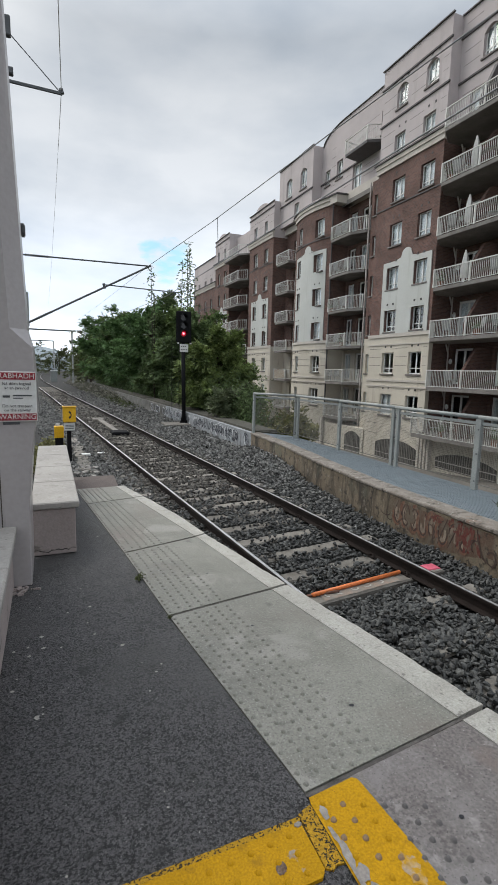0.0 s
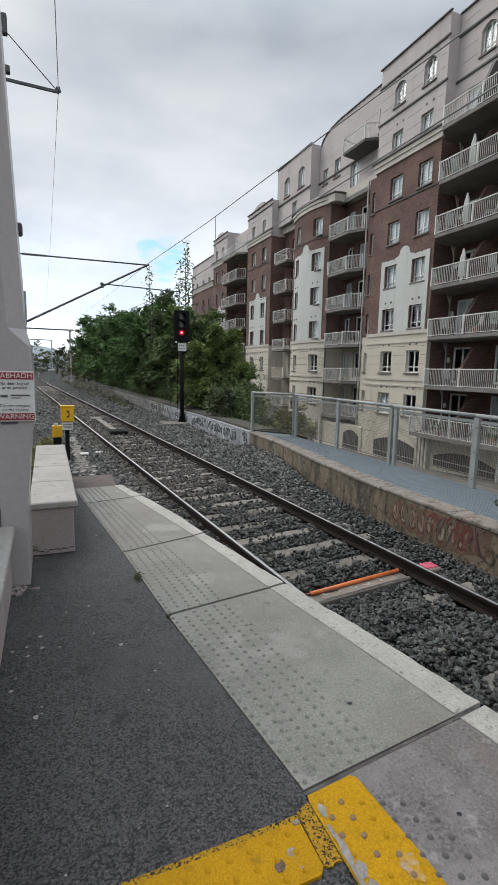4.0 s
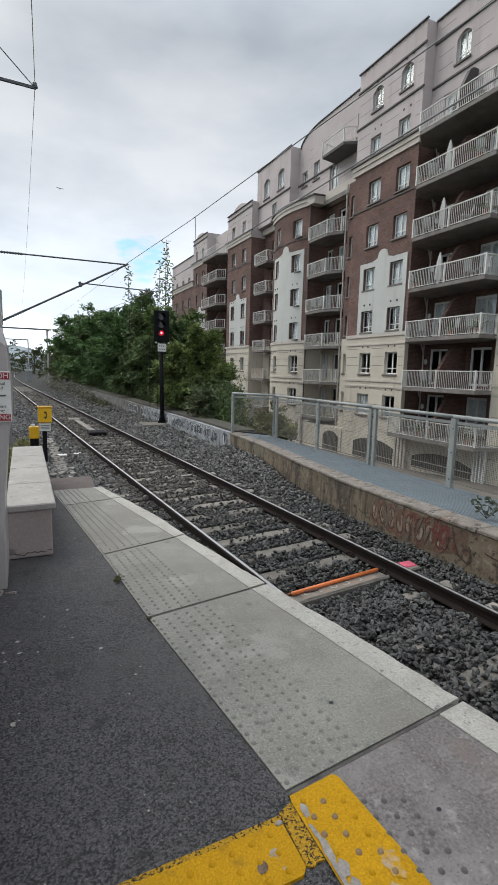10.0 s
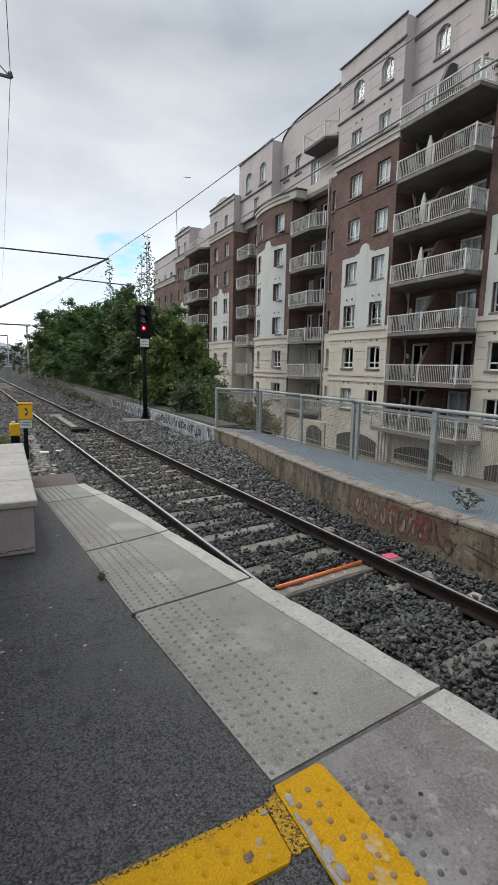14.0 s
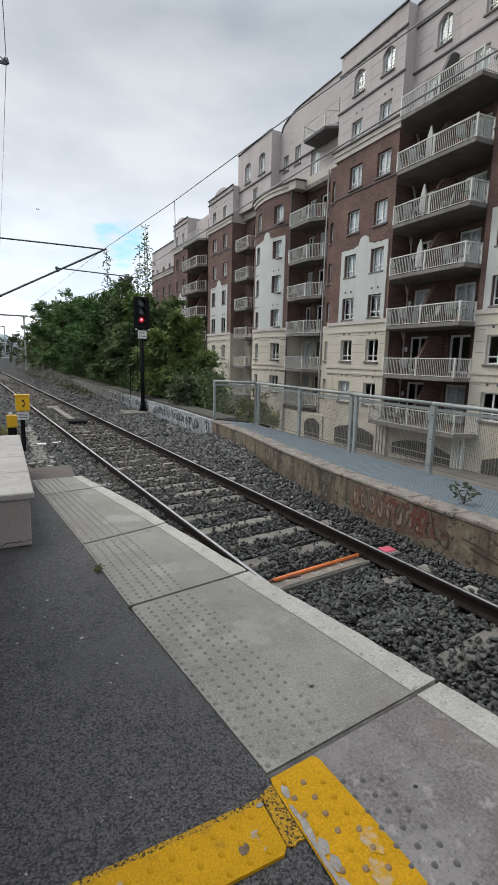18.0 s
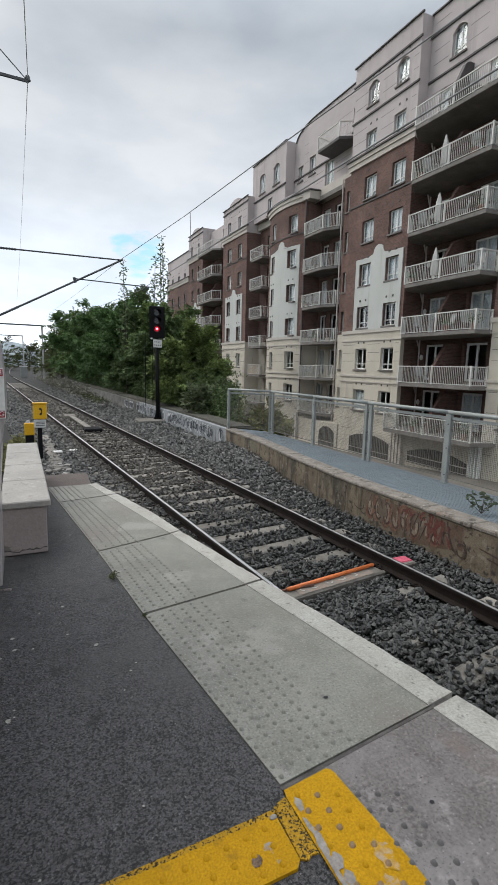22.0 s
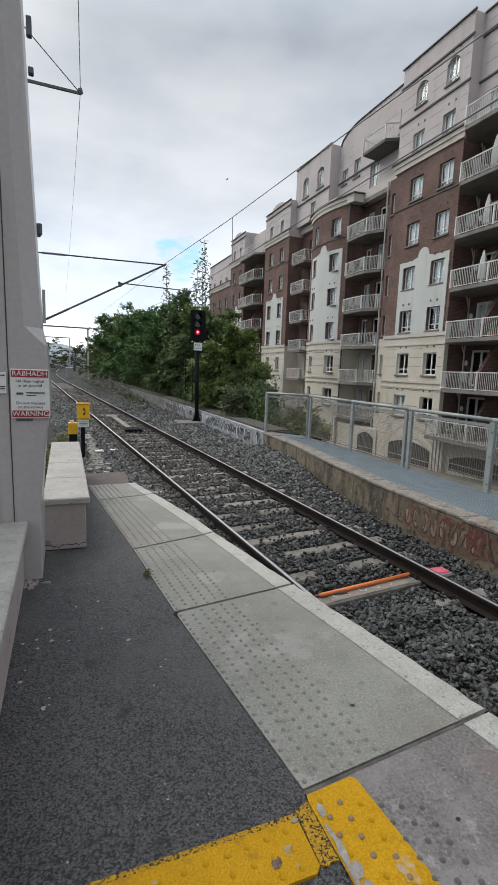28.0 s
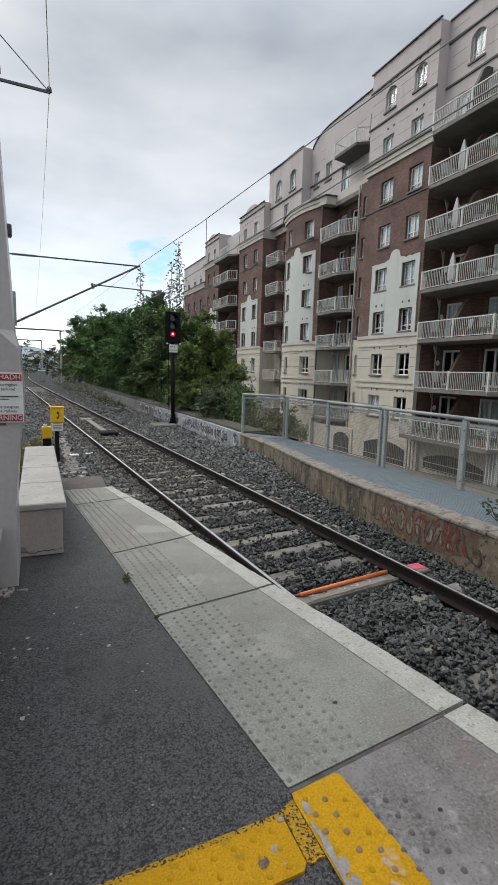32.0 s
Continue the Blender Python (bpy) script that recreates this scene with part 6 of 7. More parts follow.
bm = bmesh.new()
box(bm, -0.02, 0.02, 0, 0.12, 0, 0.12)
VENT = mesh_of("wall_vent", bm, BANDDARK)
bm = bmesh.new()
box(bm, -0.004, 0.03, 0, 1, 0, 0.025)
GROOVE = mesh_of("render_groove", bm, SILL)


def bay(y0, y1, cols, tops, x_of=lambda y: FAC, cream=3.9, brick=14.52, panel=None, step=None, arches=True):
    """A projecting bay: cream base, brick middle, rendered top, with windows in columns on every floor.
    tops: parapet height, or None where the bay ends at the cornice."""
    ops = []
    for ya, yb in cols:
        for k in range(-1, 5):
            ops.append((ya, yb, 1.42 + FL * k, 2.80 + FL * k))
        # the two top storeys have narrower windows, set a little further along
        if tops and tops > 17.0:
            ops.append((ya + 0.26, yb + 0.1, 15.28, 16.45))
        if tops and tops > 19.0:
            ops.append((ya + 0.26, yb + 0.1, 17.98, 19.33))
    for z0, z1, m_ in ((GZ, cream, CREAM), (cream, brick, BRICK), (brick, tops or 15.4, UPPER)):
        bm = bmesh.new()
        here = [(a, b, c, d) for a, b, c, d in ops if c < z1 and d > z0]
        holes(bm, x_of, y0, y1, z0, z1, here, step=step)
        part("wall", bm, m_, apt, {"cream_render": "cream render wall", "dark_brick": "dark brown brick wall", "grey_render": "pinkish grey render wall"}[m_.name])
    for a, b, c, d in ops:
        up = c > 9
        # the high curtain share above also stands in for bright reflections in the glass
        window(x_of((a + b) / 2), a, c, b - a, d - c, arched=c > 17, curtain=0.88 if up else 0.75 if c > 4.5 else 0.15)
    for ya, yb in ((y0 - 0.002, y0 + 0.25), (y1 - 0.25, y1 + 0.002)):
        for z0, z1, m_ in ((GZ, cream, CREAM), (cream, brick, BRICK), (brick, tops or 15.4, UPPER)):
            bm = bmesh.new()
            box(bm, x_of(y0 if ya < y1 - 1 else y1) + 0.281, 23.5, ya, yb, z0, z1)
            part("return_wall", bm, BRICK if m_ is CREAM and z0 < 0 and (abs(ya - 22.9) < 0.6 or abs(yb - 16.9) < 0.1) else m_, apt)
    # string courses, cornice and parapet coping
    def course(z0, z1, out, m_, nm):
        bm = bmesh.new()
        n = max(1, round((y1 - y0) / (step or 50)))
        pts = [(x_of(y0 + (y1 - y0) * i / n) - out, y0 - out + (y1 - y0 + 2 * out) * i / n) for i in range(n + 1)]
        back = [(x + out + 0.02, y) for x, y in pts]
        prism(bm, back + pts[::-1], z0, z1)
        bmesh.ops.recalc_face_normals(bm, faces=bm.faces)
        part(nm, bm, m_, apt)
    course(cream - 0.10, cream + 0.12, 0.07, BAND, "string_course")
    course(cream - 0.62, cream - 0.53, 0.05, BAND, "string_course")
    course(cream - 3.0, cream - 2.86, 0.06, BAND, "string_course")
    course(cream - 3.36, cream - 3.27, 0.05, BAND, "string_course")
    course(brick - 0.002, brick + 0.3, 0.10, BAND, "cornice")
    course(brick + 0.302, brick + 0.56, 0.17, BAND, "cornice")
    course(brick + 0.562, brick + 0.66, 0.26, BANDDARK, "cornice_flashing")
    course(brick - 2.42, brick - 2.34, 0.05, BANDDARK, "brick_band")
    if tops and tops > 17.2:
        course(17.42, 17.52, 0.08, BANDDARK, "string_course")
    if tops and tops > 19.5:
        course(19.66, 19.76, 0.08, BANDDARK, "string_course")
    if tops:
        course(tops, tops + 0.07, 0.10, BANDDARK, "parapet_coping")
    # ashlar grooves of the render
    zs = [z for z in (0.42, 0.95, 1.95, 2.5, 3.05, -0.6, -1.3, -2.0, -2.7) if z < cream - 0.2]
    if tops:
        zs += [z for z in (16.1, 16.8, 18.2, 18.9, 19.6) if z < tops - 0.3]
    ys = sorted([y0] + [v_ for c in cols for v_ in c] + [y1])
    for z in zs:
        for a, b in zip(ys[::2], ys[1::2]):
            n = 4 if step else 1
            for i in range(n):
                p, q = a + 0.12 + (b - a - 0.24) * i / n, a + 0.12 + (b - a - 0.24) * (i + 1) / n
                xm = min(x_of(p), x_of(q))
                piece("render_groove", GROOVE, apt, xm, p, z, sc=(1, q - p, 1))
    # small wall vents
    for ya, yb in cols:
        for k in range(-1, 7):
            z = 3.12 + FL * k
            if z > (tops or 15) - 0.4 or 14.4 < z < 15.5:
                continue
            for dy in (-0.35, 0.22):
                y = (ya + yb) / 2 + dy
                xx = x_of(y) - (0.07 if panel and panel[0] < z < panel[1] else 0)
                piece("wall_vent", VENT, apt, xx, y, z)
    if panel:
        pz0, pz1 = panel
        a, b = cols[0][0] - 0.36, cols[-1][1] + 0.36
        bm = bmesh.new()
        holes(bm, lambda y: x_of(y) - 0.06, a, b, pz0, pz1, [o for o in ops if o[2] > pz0 - 0.3 and o[3] < pz1 + 0.3], depth=0.057, step=step)
        # scrolled crest in the middle of the top edge
        yc = (a + b) / 2
        n = 16
        crest = []
        for i in range(n + 1):
            u = -1.0 + 2.0 * i / n
            z = pz1 + (0.62 * math.sqrt(max(0, 1 - (u / 0.55) ** 2)) if abs(u) < 0.5 else 0.22 * max(0, 1 - abs(u))) * 1.0
            crest.append((yc + u * (b - a) * 0.23, z))
        v = [bm.verts.new((x_of(yc) - 0.06, y, z)) for y, z in crest] 
        u = [bm.verts.new((x_of(yc) - 0.003, y, z)) for y, z in crest]
        bm.faces.new(v[::-1])
        for i in range(n):
            bm.faces.new((v[i], v[i + 1], u[i + 1], u[i]))
        part("white_panel", bm, PANEL, apt, "white rendered panel with a scrolled top")


bm = bmesh.new()
box(bm, -0.009, 0.009, -0.009, 0.009, 0.0, 0.9)
BALUSTER = mesh_of("baluster", bm, RAILING)


def balcony(pts, z, back, near=0.115, label="", slab_of=BALC):
    """A balcony slab over a plan outline (front polyline from wall to wall), closed along x = back, with white railings."""
    bm = bmesh.new()
    prism(bm, [(x, y) for x, y in pts] + [(back, pts[-1][1]), (back, pts[0][1])], z, z + 0.2)
    bmesh.ops.recalc_face_normals(bm, faces=bm.faces)
    bmesh.ops.bevel(bm, geom=list(bm.edges), offset=0.015, segments=1, affect="EDGES")
    sl = part("balcony", bm, slab_of, apt, label or "concrete balcony with white railings")
    for (xa, ya), (xb, yb) in zip(pts, pts[1:]):
        L = math.hypot(xb - xa, yb - ya)
        bm = bmesh.new()
        bar(bm, (xa, ya, z + 1.14), (xb, yb, z + 1.14), 0.06, 0.05)
        part("handrail", bm, RAILING, sl)
        bm = bmesh.new()
        bar(bm, (xa, ya, z + 0.255), (xb, yb, z + 0.255), 0.03, 0.03)
        part("bottom_rail", bm, RAILING, sl)
        n = max(1, int(L / near))
        for i in range(1, n):
            piece("baluster", BALUSTER, sl, xa + (xb - xa) * i / n, ya + (yb - ya) * i / n, z + 0.24)
    spots = list(pts)
    for (xa, ya), (xb, yb) in zip(pts, pts[1:]):
        if math.hypot(xb - xa, yb - ya) > 3.2:
            spots.append(((xa + xb) / 2, (ya + yb) / 2))
    for x, y in spots:
        bm = bmesh.new()
        box(bm, x - 0.038, x + 0.038, y - 0.038, y + 0.038, z + 0.2, z + 1.19)
        part("post", bm, RAILING, sl)
    return sl


def recess(y0, y1, xb, z0, z1, doors, cream=3.9, levels=range(-2, 5), windows=()):
    """The set-back wall behind balconies, with glazed doors on every level."""
    ops = []
    for k in levels:
        for a, b in doors:
            ops.append((a, b, 0.88 + FL * k, 2.98 + FL * k))
        for a, b in windows:
            ops.append((a, b, 1.42 + FL * k, 2.80 + FL * k))
    for c0, c1, m_ in ((z0, cream, CREAM), (cream, z1, BRICK)):
        bm = bmesh.new()
        holes(bm, lambda y: xb, y0, y1, c0, c1, [o for o in ops if o[2] < c1 and o[3] > c0])
        part("recess_wall", bm, m_, apt)
    for a, b, c, d in ops:
        isdoor = d - c > 1.8
        window(xb, a, c, b - a, d - c, door=isdoor, curtain=0.45 if isdoor else 0.5, name="balcony_door" if isdoor else "window")


def partition(y, z, x0, x1, lift=0.0, clad=BRICK, label="sloping brick screen wall"):
    """A sloping brick screen between two flats' balconies."""
    bm = bmesh.new()
    prof = [(x1, z + 0.2), (x0, z + 0.2), (x0, z + 0.95), (x0 + 0.12, z + 1.2), (x0 + 0.8, z + 2.24 + lift), (x0 + 0.95, z + 2.36 + lift), (x0 + 1.1, z + 2.4 + lift), (x1, z + 2.4 + lift)]
    a = [bm.verts.new((x, y, q)) for x, q in prof]
    b = [bm.verts.new((x, y + 0.22, q)) for x, q in prof]
    bm.faces.new(a)
    bm.faces.new(b[::-1])
    for i in range(len(prof)):
        bm.faces.new((a[i], b[i], b[(i + 1) % len(prof)], a[(i + 1) % len(prof)]))
    bmesh.ops.recalc_face_normals(bm, faces=bm.faces)
    part("brick_screen", bm, clad, apt, label)


def pipe(x, y, z0, z1, r=0.05, clad=PIPE):
    bm = bmesh.new()
    rod(bm, (x, y, z0), (x, y, z1), r, n=8)
    part("downpipe", bm, clad, apt)


# nearest bays: the mirrored neighbour and the main bay with the white panel
bay(23.2, 29.1, [(23.82, 24.98), (26.4, 27.58)], 20.85, panel=(4.02, 8.62))
bay(10.9, 16.9, [(12.4, 13.58), (15.0, 16.18)], 20.85, panel=(4.02, 8.62))
# stack of wide balconies between them
recess(16.9, 23.2, 22.6, GZ, 14.72, [(18.4, 19.85), (21.4, 22.85)], cream=-2.1)
for k in range(-1, 6):
    z = 3.24 + FL * (k - 1)
    x0 = 19.95
    balcony([(21.0, 22.95), (x0, 22.05), (x0, 17.02), (21.0, 16.95)] if k > -1 else [(20.95, 23.1), (19.7, 22.75), (19.7, 16.5), (20.95, 16.1)], z, 22.5)
    if k < 5:
        partition(20.05, z, 20.55, 22.6)
    else:
        partition(20.05, z, 20.35, 21.72, 0.35, BANDDARK, "dark lead-capped screen wall")
    if k < 5:
        bm = bmesh.new()
        rod(bm, (22.3, 22.98, z + 0.2), (22.3, 22.98, z + 2.2), 0.045, n=8)
        rod(bm, (22.3, 22.98, z + 2.2), (21.8, 22.7, z + 2.72), 0.045, n=8)
        rod(bm, (22.3, 22.98, z + 2.2), (22.3, 22.98, z + 2.74), 0.045, n=8)
        part("downpipe", bm, PIPE, apt, "pale downpipe with an angled branch")
        bm = bmesh.new()
        bmesh.ops.create_uvsphere(bm, u_segments=12, v_segments=8, radius=1)
        bmesh.ops.scale(bm, verts=bm.verts, vec=(0.1, 0.11, 0.17))
        bmesh.ops.translate(bm, verts=bm.verts, vec=(22.53, 22.99, z + 1.72))
        part("wall_lamp", bm, UPVC, apt, "pale oval bulkhead lamp", smooth=True)
# upper floors above the stack
SX_ = 21.72
UPDOOR, UPARCH = ((21.2, 22.3, 14.9, 16.68), (18.2, 19.1, 14.9, 16.6)), ((20.7, 21.65, 17.95, 19.4), (17.7, 18.66, 17.95, 19.4))
bm = bmesh.new()
holes(bm, lambda y: SX_, 16.9, 23.2, 14.55, 20.85, [*UPDOOR, *UPARCH])
part("wall", bm, UPPER, apt, "pinkish grey render wall")
for a, b, c, d in UPDOOR:
    window(SX_, a, c, b - a, d - c, door=True, curtain=0.9, name="balcony_door")
for a, b, c, d in UPARCH:
    window(SX_, a, c, b - a, d - c, arched=True, curtain=0.8)
for z0, z1, out in ((17.36, 17.46, 0.08), (19.66, 19.76, 0.08), (20.85, 20.92, 0.1)):
    bm = bmesh.new()
    box(bm, SX_ - out, SX_ + 0.02, 16.9, 23.2, z0, z1)
    part("string_course", bm, BANDDARK, apt)
for z in (16.0, 16.7, 18.2, 18.9, 20.3):
    for a, b in ((19.4, 20.5), (21.85, 22.9)):
        piece("render_groove", GROOVE, apt, SX_, a, z, sc=(1, b - a, 1))
# lower garage piers and grilles
for y, ds in ((17.05, (-0.27, -0.09, 0.09, 0.27)), (22.8, (-0.42, -0.14, 0.14, 0.42)), (35.0, (-0.2, 0.2))):
    for dy in ds:
        bm = bmesh.new()
        w = 0.05 if y < 20 else 0.09 if y < 30 else 0.12
        soft_box(bm, 20.72, 20.95, y + dy - w, y + dy + w, GZ, -2.2, 0.015)
        part("pier", bm, UPVC if y < 20 else BAND, apt)


bm = bmesh.new()
box(bm, -0.012, 0.012, -0.016, 0.016, 0, 1)
GBAR = mesh_of("grille_bar", bm, mat("grille_paint", (0.20, 0.185, 0.165), 0.6, scale=3, fine=30, amount=0.5, bump=0.0))


GARAGE = mat("garage_gloom", (0.055, 0.05, 0.045), 0.95, scale=1.0, fine=20, amount=0.6, bump=0.0)


def grille(y0, y1, z0, z1, fx=FAC):
    bm = bmesh.new()
    # flat dark face on the wall; its colour stands for the garage's inner shade
    n = 10
    prof = [(y0 + (y1 - y0) * i / n, z1 - 0.55 * (2 * i / n - 1) ** 2 * 0.7) for i in range(n + 1)]
    v = [bm.verts.new((fx - 0.03, y, z)) for y, z in [(y1, z0), (y0, z0)] + prof]
    bm.faces.new(v)
    g = part("grille_opening", bm, GARAGE, apt, "flat dark arch standing for the shade inside the garage")
    for i in range(1, int((y1 - y0) / 0.16)):
        y = y0 + i * 0.16
        top = z1 - 0.38 * (2 * (y - y0) / (y1 - y0) - 1) ** 2
        piece("grille_bar", GBAR, g, fx - 0.068, y, z0, sc=(1, 1, top - z0))
    for z in (z0 + 0.05, z0 + 0.4):
        bm = bmesh.new()
        box(bm, fx - 0.085, fx - 0.05, y0, y1, z, z + 0.04)
        part("grille_rail", bm, PIPE, g)


for a, b in ((23.6, 27.7), (11.6, 15.7), (36.0, 40.2)):
    grille(a, b, -4.34, -2.86)
bm = bmesh.new()
box(bm, 20.96, 22.4, 17.3, 22.6, GZ, -2.25)
part("garage_wall", bm, CREAM, apt)
grille(17.6, 21.9, -4.0, -2.98, 20.96)
bm = bmesh.new()
box(bm, 20.96, 22.4, 29.2, 35.1, GZ, -2.6)
part("garage_wall", bm, CREAM, apt)
grille(29.5, 31.5, -4.46, -2.9, 20.96)
# recess with canted balconies
recess(29.1, 35.2, 22.75, GZ, 14.72, [(34.0, 35.0), (31.9, 33.4)])
for k in range(-1, 5):
    z = 3.24 + FL * (k - 1)
    balcony([(21.05, 34.85), (20.85, 34.65), (20.85, 32.1), (21.5, 30.95), (22.1, 30.88)], z, 22.75)
pipe(21.5, 30.68, GZ, 14.7, 0.06)
pipe(21.12, 34.98, GZ, 14.5, 0.06, BANDDARK)
# shallow brick strip with narrow windows beside the main bay
for c0, c1, m_ in ((GZ, 3.9, CREAM), (3.9, 14.72, BRICK)):
    ops = [(29.75, 30.28, 1.42 + FL * k, 2.80 + FL * k) for k in range(-1, 5) if c0 < 2.0 + FL * k < c1]
    bm = bmesh.new()
    holes(bm, lambda y: 21.58, 29.12, 30.58, c0, c1, ops)
    part("wall", bm, m_, apt)
    bm = bmesh.new()
    box(bm, 21.87, 22.74, 30.33, 30.58, c0, c1)
    part("return_wall", bm, m_, apt)
    for a, b, c, d in ops:
        window(21.58, a, c, b - a, d - c, curtain=0.7)
bm = bmesh.new()
box(bm, 22.0, 22.9, 29.1, 35.2, 14.5, 15.3)
part("cornice", bm, BAND, apt)
UPW = [(30.4, 31.4, 18.3, 19.9), (33.6, 34.8, 15.5, 17.5), (36.3, 37.2, 17.2, 18.6), (38.2, 39.0, 17.2, 18.4), (30.2, 31.2, 15.3, 17.2)]
bm = bmesh.new()
holes(bm, lambda y: 22.6, 29.1, 39.6, 15.3, 20.4, UPW)
part("wall", bm, UPPER, apt, "pinkish grey render wall")
for a, b, c, d in UPW:
    window(22.6, a, c, b - a, d - c, door=d - c > 1.8, curtain=0.8)
bm = bmesh.new()
box(bm, 21.98, 22.09, 30.6, 35.2, 14.4, 14.72)
part("cornice_underside", bm, BALC, apt)
for z in (16.2, 16.9, 18.4, 19.1, 19.8):
    for a, b in ((31.6, 33.4), (35.0, 36.1), (37.4, 38.0)):
        piece("render_groove", GROOVE, apt, 22.6, a, z, sc=(1, b - a, 1))
bm = bmesh.new()
box(bm, 22.5, 22.62, 29.1, 39.6, 17.42, 17.52)
part("string_course", bm, BANDDARK, apt)
# raised parapet, sweeping down in a quarter curve at its far end
n = 10
arc = [(29.1, 21.45), (36.2, 21.45)] + [(36.2 + 3.2 * math.sin(math.pi / 2 * i / n), 20.45 + 1.0 * math.cos(math.pi / 2 * i / n)) for i in range(1, n + 1)]
bm = bmesh.new()
out = [(29.1, 20.4)] + arc + [(39.4, 20.4)]
v = [bm.verts.new((22.6, y, z)) for y, z in out]
u = [bm.verts.new((22.9, y, z)) for y, z in out]
bm.faces.new(v)
bm.faces.new(u[::-1])
for i in range(len(out)):
    bm.faces.new((v[i], u[i], u[(i + 1) % len(out)], v[(i + 1) % len(out)]))
bmesh.ops.recalc_face_normals(bm, faces=bm.faces)
part("curved_parapet", bm, UPPER, apt)
bm = bmesh.new()
for (ya, za), (yb, zb) in zip(arc, arc[1:]):
    bar(bm, (22.72, ya, za + 0.03), (22.72, yb, zb + 0.03), 0.42, 0.06)
part("parapet_coping", bm, BANDDARK, apt)
# the terrace slab is coloured dark to carry the shade of its underside
balcony([(22.6, 33.9), (21.1, 33.6), (21.1, 30.9), (22.6, 29.9)], 17.35, 22.6, label="roof terrace balcony with white railings, slab darkened for its shaded underside", slab_of=BANDDARK)
# canopy of the cornice over the canted balconies
for z0, z1, m_ in ((14.5, 15.08, BAND), (15.082, 15.18, BANDDARK)):
    bm = bmesh.new()
    o = 0.0 if m_ is BAND else 0.1
    prism(bm, [(20.95 - o, 35.25), (22.6, 35.25), (22.6, 34.45 - o), (21.9, 34.4 - o), (21.12 - o, 34.5 - o)], z0, z1)
    bmesh.ops.recalc_face_normals(bm, faces=bm.faces)
    part("cornice_canopy", bm, m_, apt)
# bowed bay
bow = lambda y: FAC - 0.55 * (1 - ((y - 38.3) / 3.15) ** 2) + 0.3
bay(35.2, 41.4, [(36.05, 37.2), (39.4, 40.2)], None, x_of=bow, panel=(4.02, 11.3), step=0.52)
# block above it
bm = bmesh.new()
holes(bm, lambda y: 21.7, 39.6, 46.2, 15.3, 20.65, [(40.7, 41.9, 17.7, 19.4), (43.5, 44.7, 17.7, 19.4), (42.0, 42.9, 15.4, 16.8)])
part("wall", bm, UPPER, apt, "pinkish grey render wall")
bm = bmesh.new()
box(bm, 21.98, 23.6, 39.6, 39.85, 15.3, 20.65)
part("return_wall", bm, UPPER, apt)
for a, b, c, d in ((40.7, 41.9, 17.7, 19.4), (43.5, 44.7, 17.7, 19.4), (42.0, 42.9, 15.4, 16.8)):
    window(21.7, a, c, b - a, d - c, arched=c > 17, curtain=0.8)
for z0, z1 in ((17.2, 17.3), (20.65, 20.73)):
    bm = bmesh.new()
    box(bm, 21.6, 21.72, 39.5, 46.2, z0, z1)
    part("string_course", bm, BANDDARK, apt)
# recess with narrow balconies
recess(41.4, 45.8, 22.5, GZ, 14.72, [(43.0, 44.2)])
for k in range(-1, 5):
    sl = balcony([(22.4, 44.95), (21.0, 44.9), (21.0, 42.35), (22.4, 42.3)], 3.24 + FL * (k - 1), 22.5, near=0.14)
    if k == 0:
        bm = bmesh.new()
        for j in range(16):
            box(bm, 21.03, 21.045, 42.42 + j * 0.153, 42.56 + j * 0.153, 0.76, 1.62)
        part("reed_screen", bm, mat("reed_screen", (0.42, 0.33, 0.23), 0.9, scale=5, fine=40, amount=0.6, bump=0.2), sl, "beige reed screen tied behind the railing")
bm = bmesh.new()
box(bm, 22.2, 22.52, 41.4, 45.8, 14.72, 15.3)
part("cornice", bm, BAND, apt)
bay(45.8, 52.0, [(47.0, 48.0), (49.7, 50.7)], 17.9, panel=(4.02, 8.8))
# far balcony stack and blocks
recess(52.0, 58.7, 22.5, GZ, 14.72, [(53.2, 54.8), (56.0, 57.6)])
for k in range(-1, 6):
    z = 3.24 + FL * (k - 1)
    balcony([(21.0, 58.5), (20.2, 58.2), (20.2, 53.4), (21.0, 52.6)], z, 22.5, near=0.2)
    if k < 5:
        partition(55.4, z, 20.7, 22.5)
bm = bmesh.new()
holes(bm, lambda y: 22.0, 52.0, 58.7, 14.72, 17.4, [(53.2, 54.6, 15.0, 17.0)])
part("wall", bm, UPPER, apt, "pinkish grey render wall")
bay(58.7, 64.0, [(59.6, 60.5), (62.0, 62.9)], 17.95, panel=(4.02, 8.8))
bay(64.0, 74.0, [(65.3, 66.2), (68.0, 68.9), (71.0, 71.9)], 16.3, brick=12.4)
# low curved pediments on the far parapets
for yc, w, h, zb in ((48.9, 1.5, 0.5, 17.9), (61.3, 1.4, 0.45, 17.95)):
    bm = bmesh.new()
    n = 12
    out = [(yc - w * math.cos(math.pi * k / n), zb + h * math.sin(math.pi * k / n)) for k in range(n + 1)]
    v = [bm.verts.new((20.98, y, z)) for y, z in out]
    u = [bm.verts.new((21.3, y, z)) for y, z in out]
    bm.faces.new(v)
    bm.faces.new(u[::-1])
    for k in range(n + 1):
        j = (k + 1) % (n + 1)
        bm.faces.new((v[k], u[k], u[j], v[j]))
    bmesh.ops.recalc_face_normals(bm, faces=bm.faces)
    part("curved_pediment", bm, UPPER, apt)
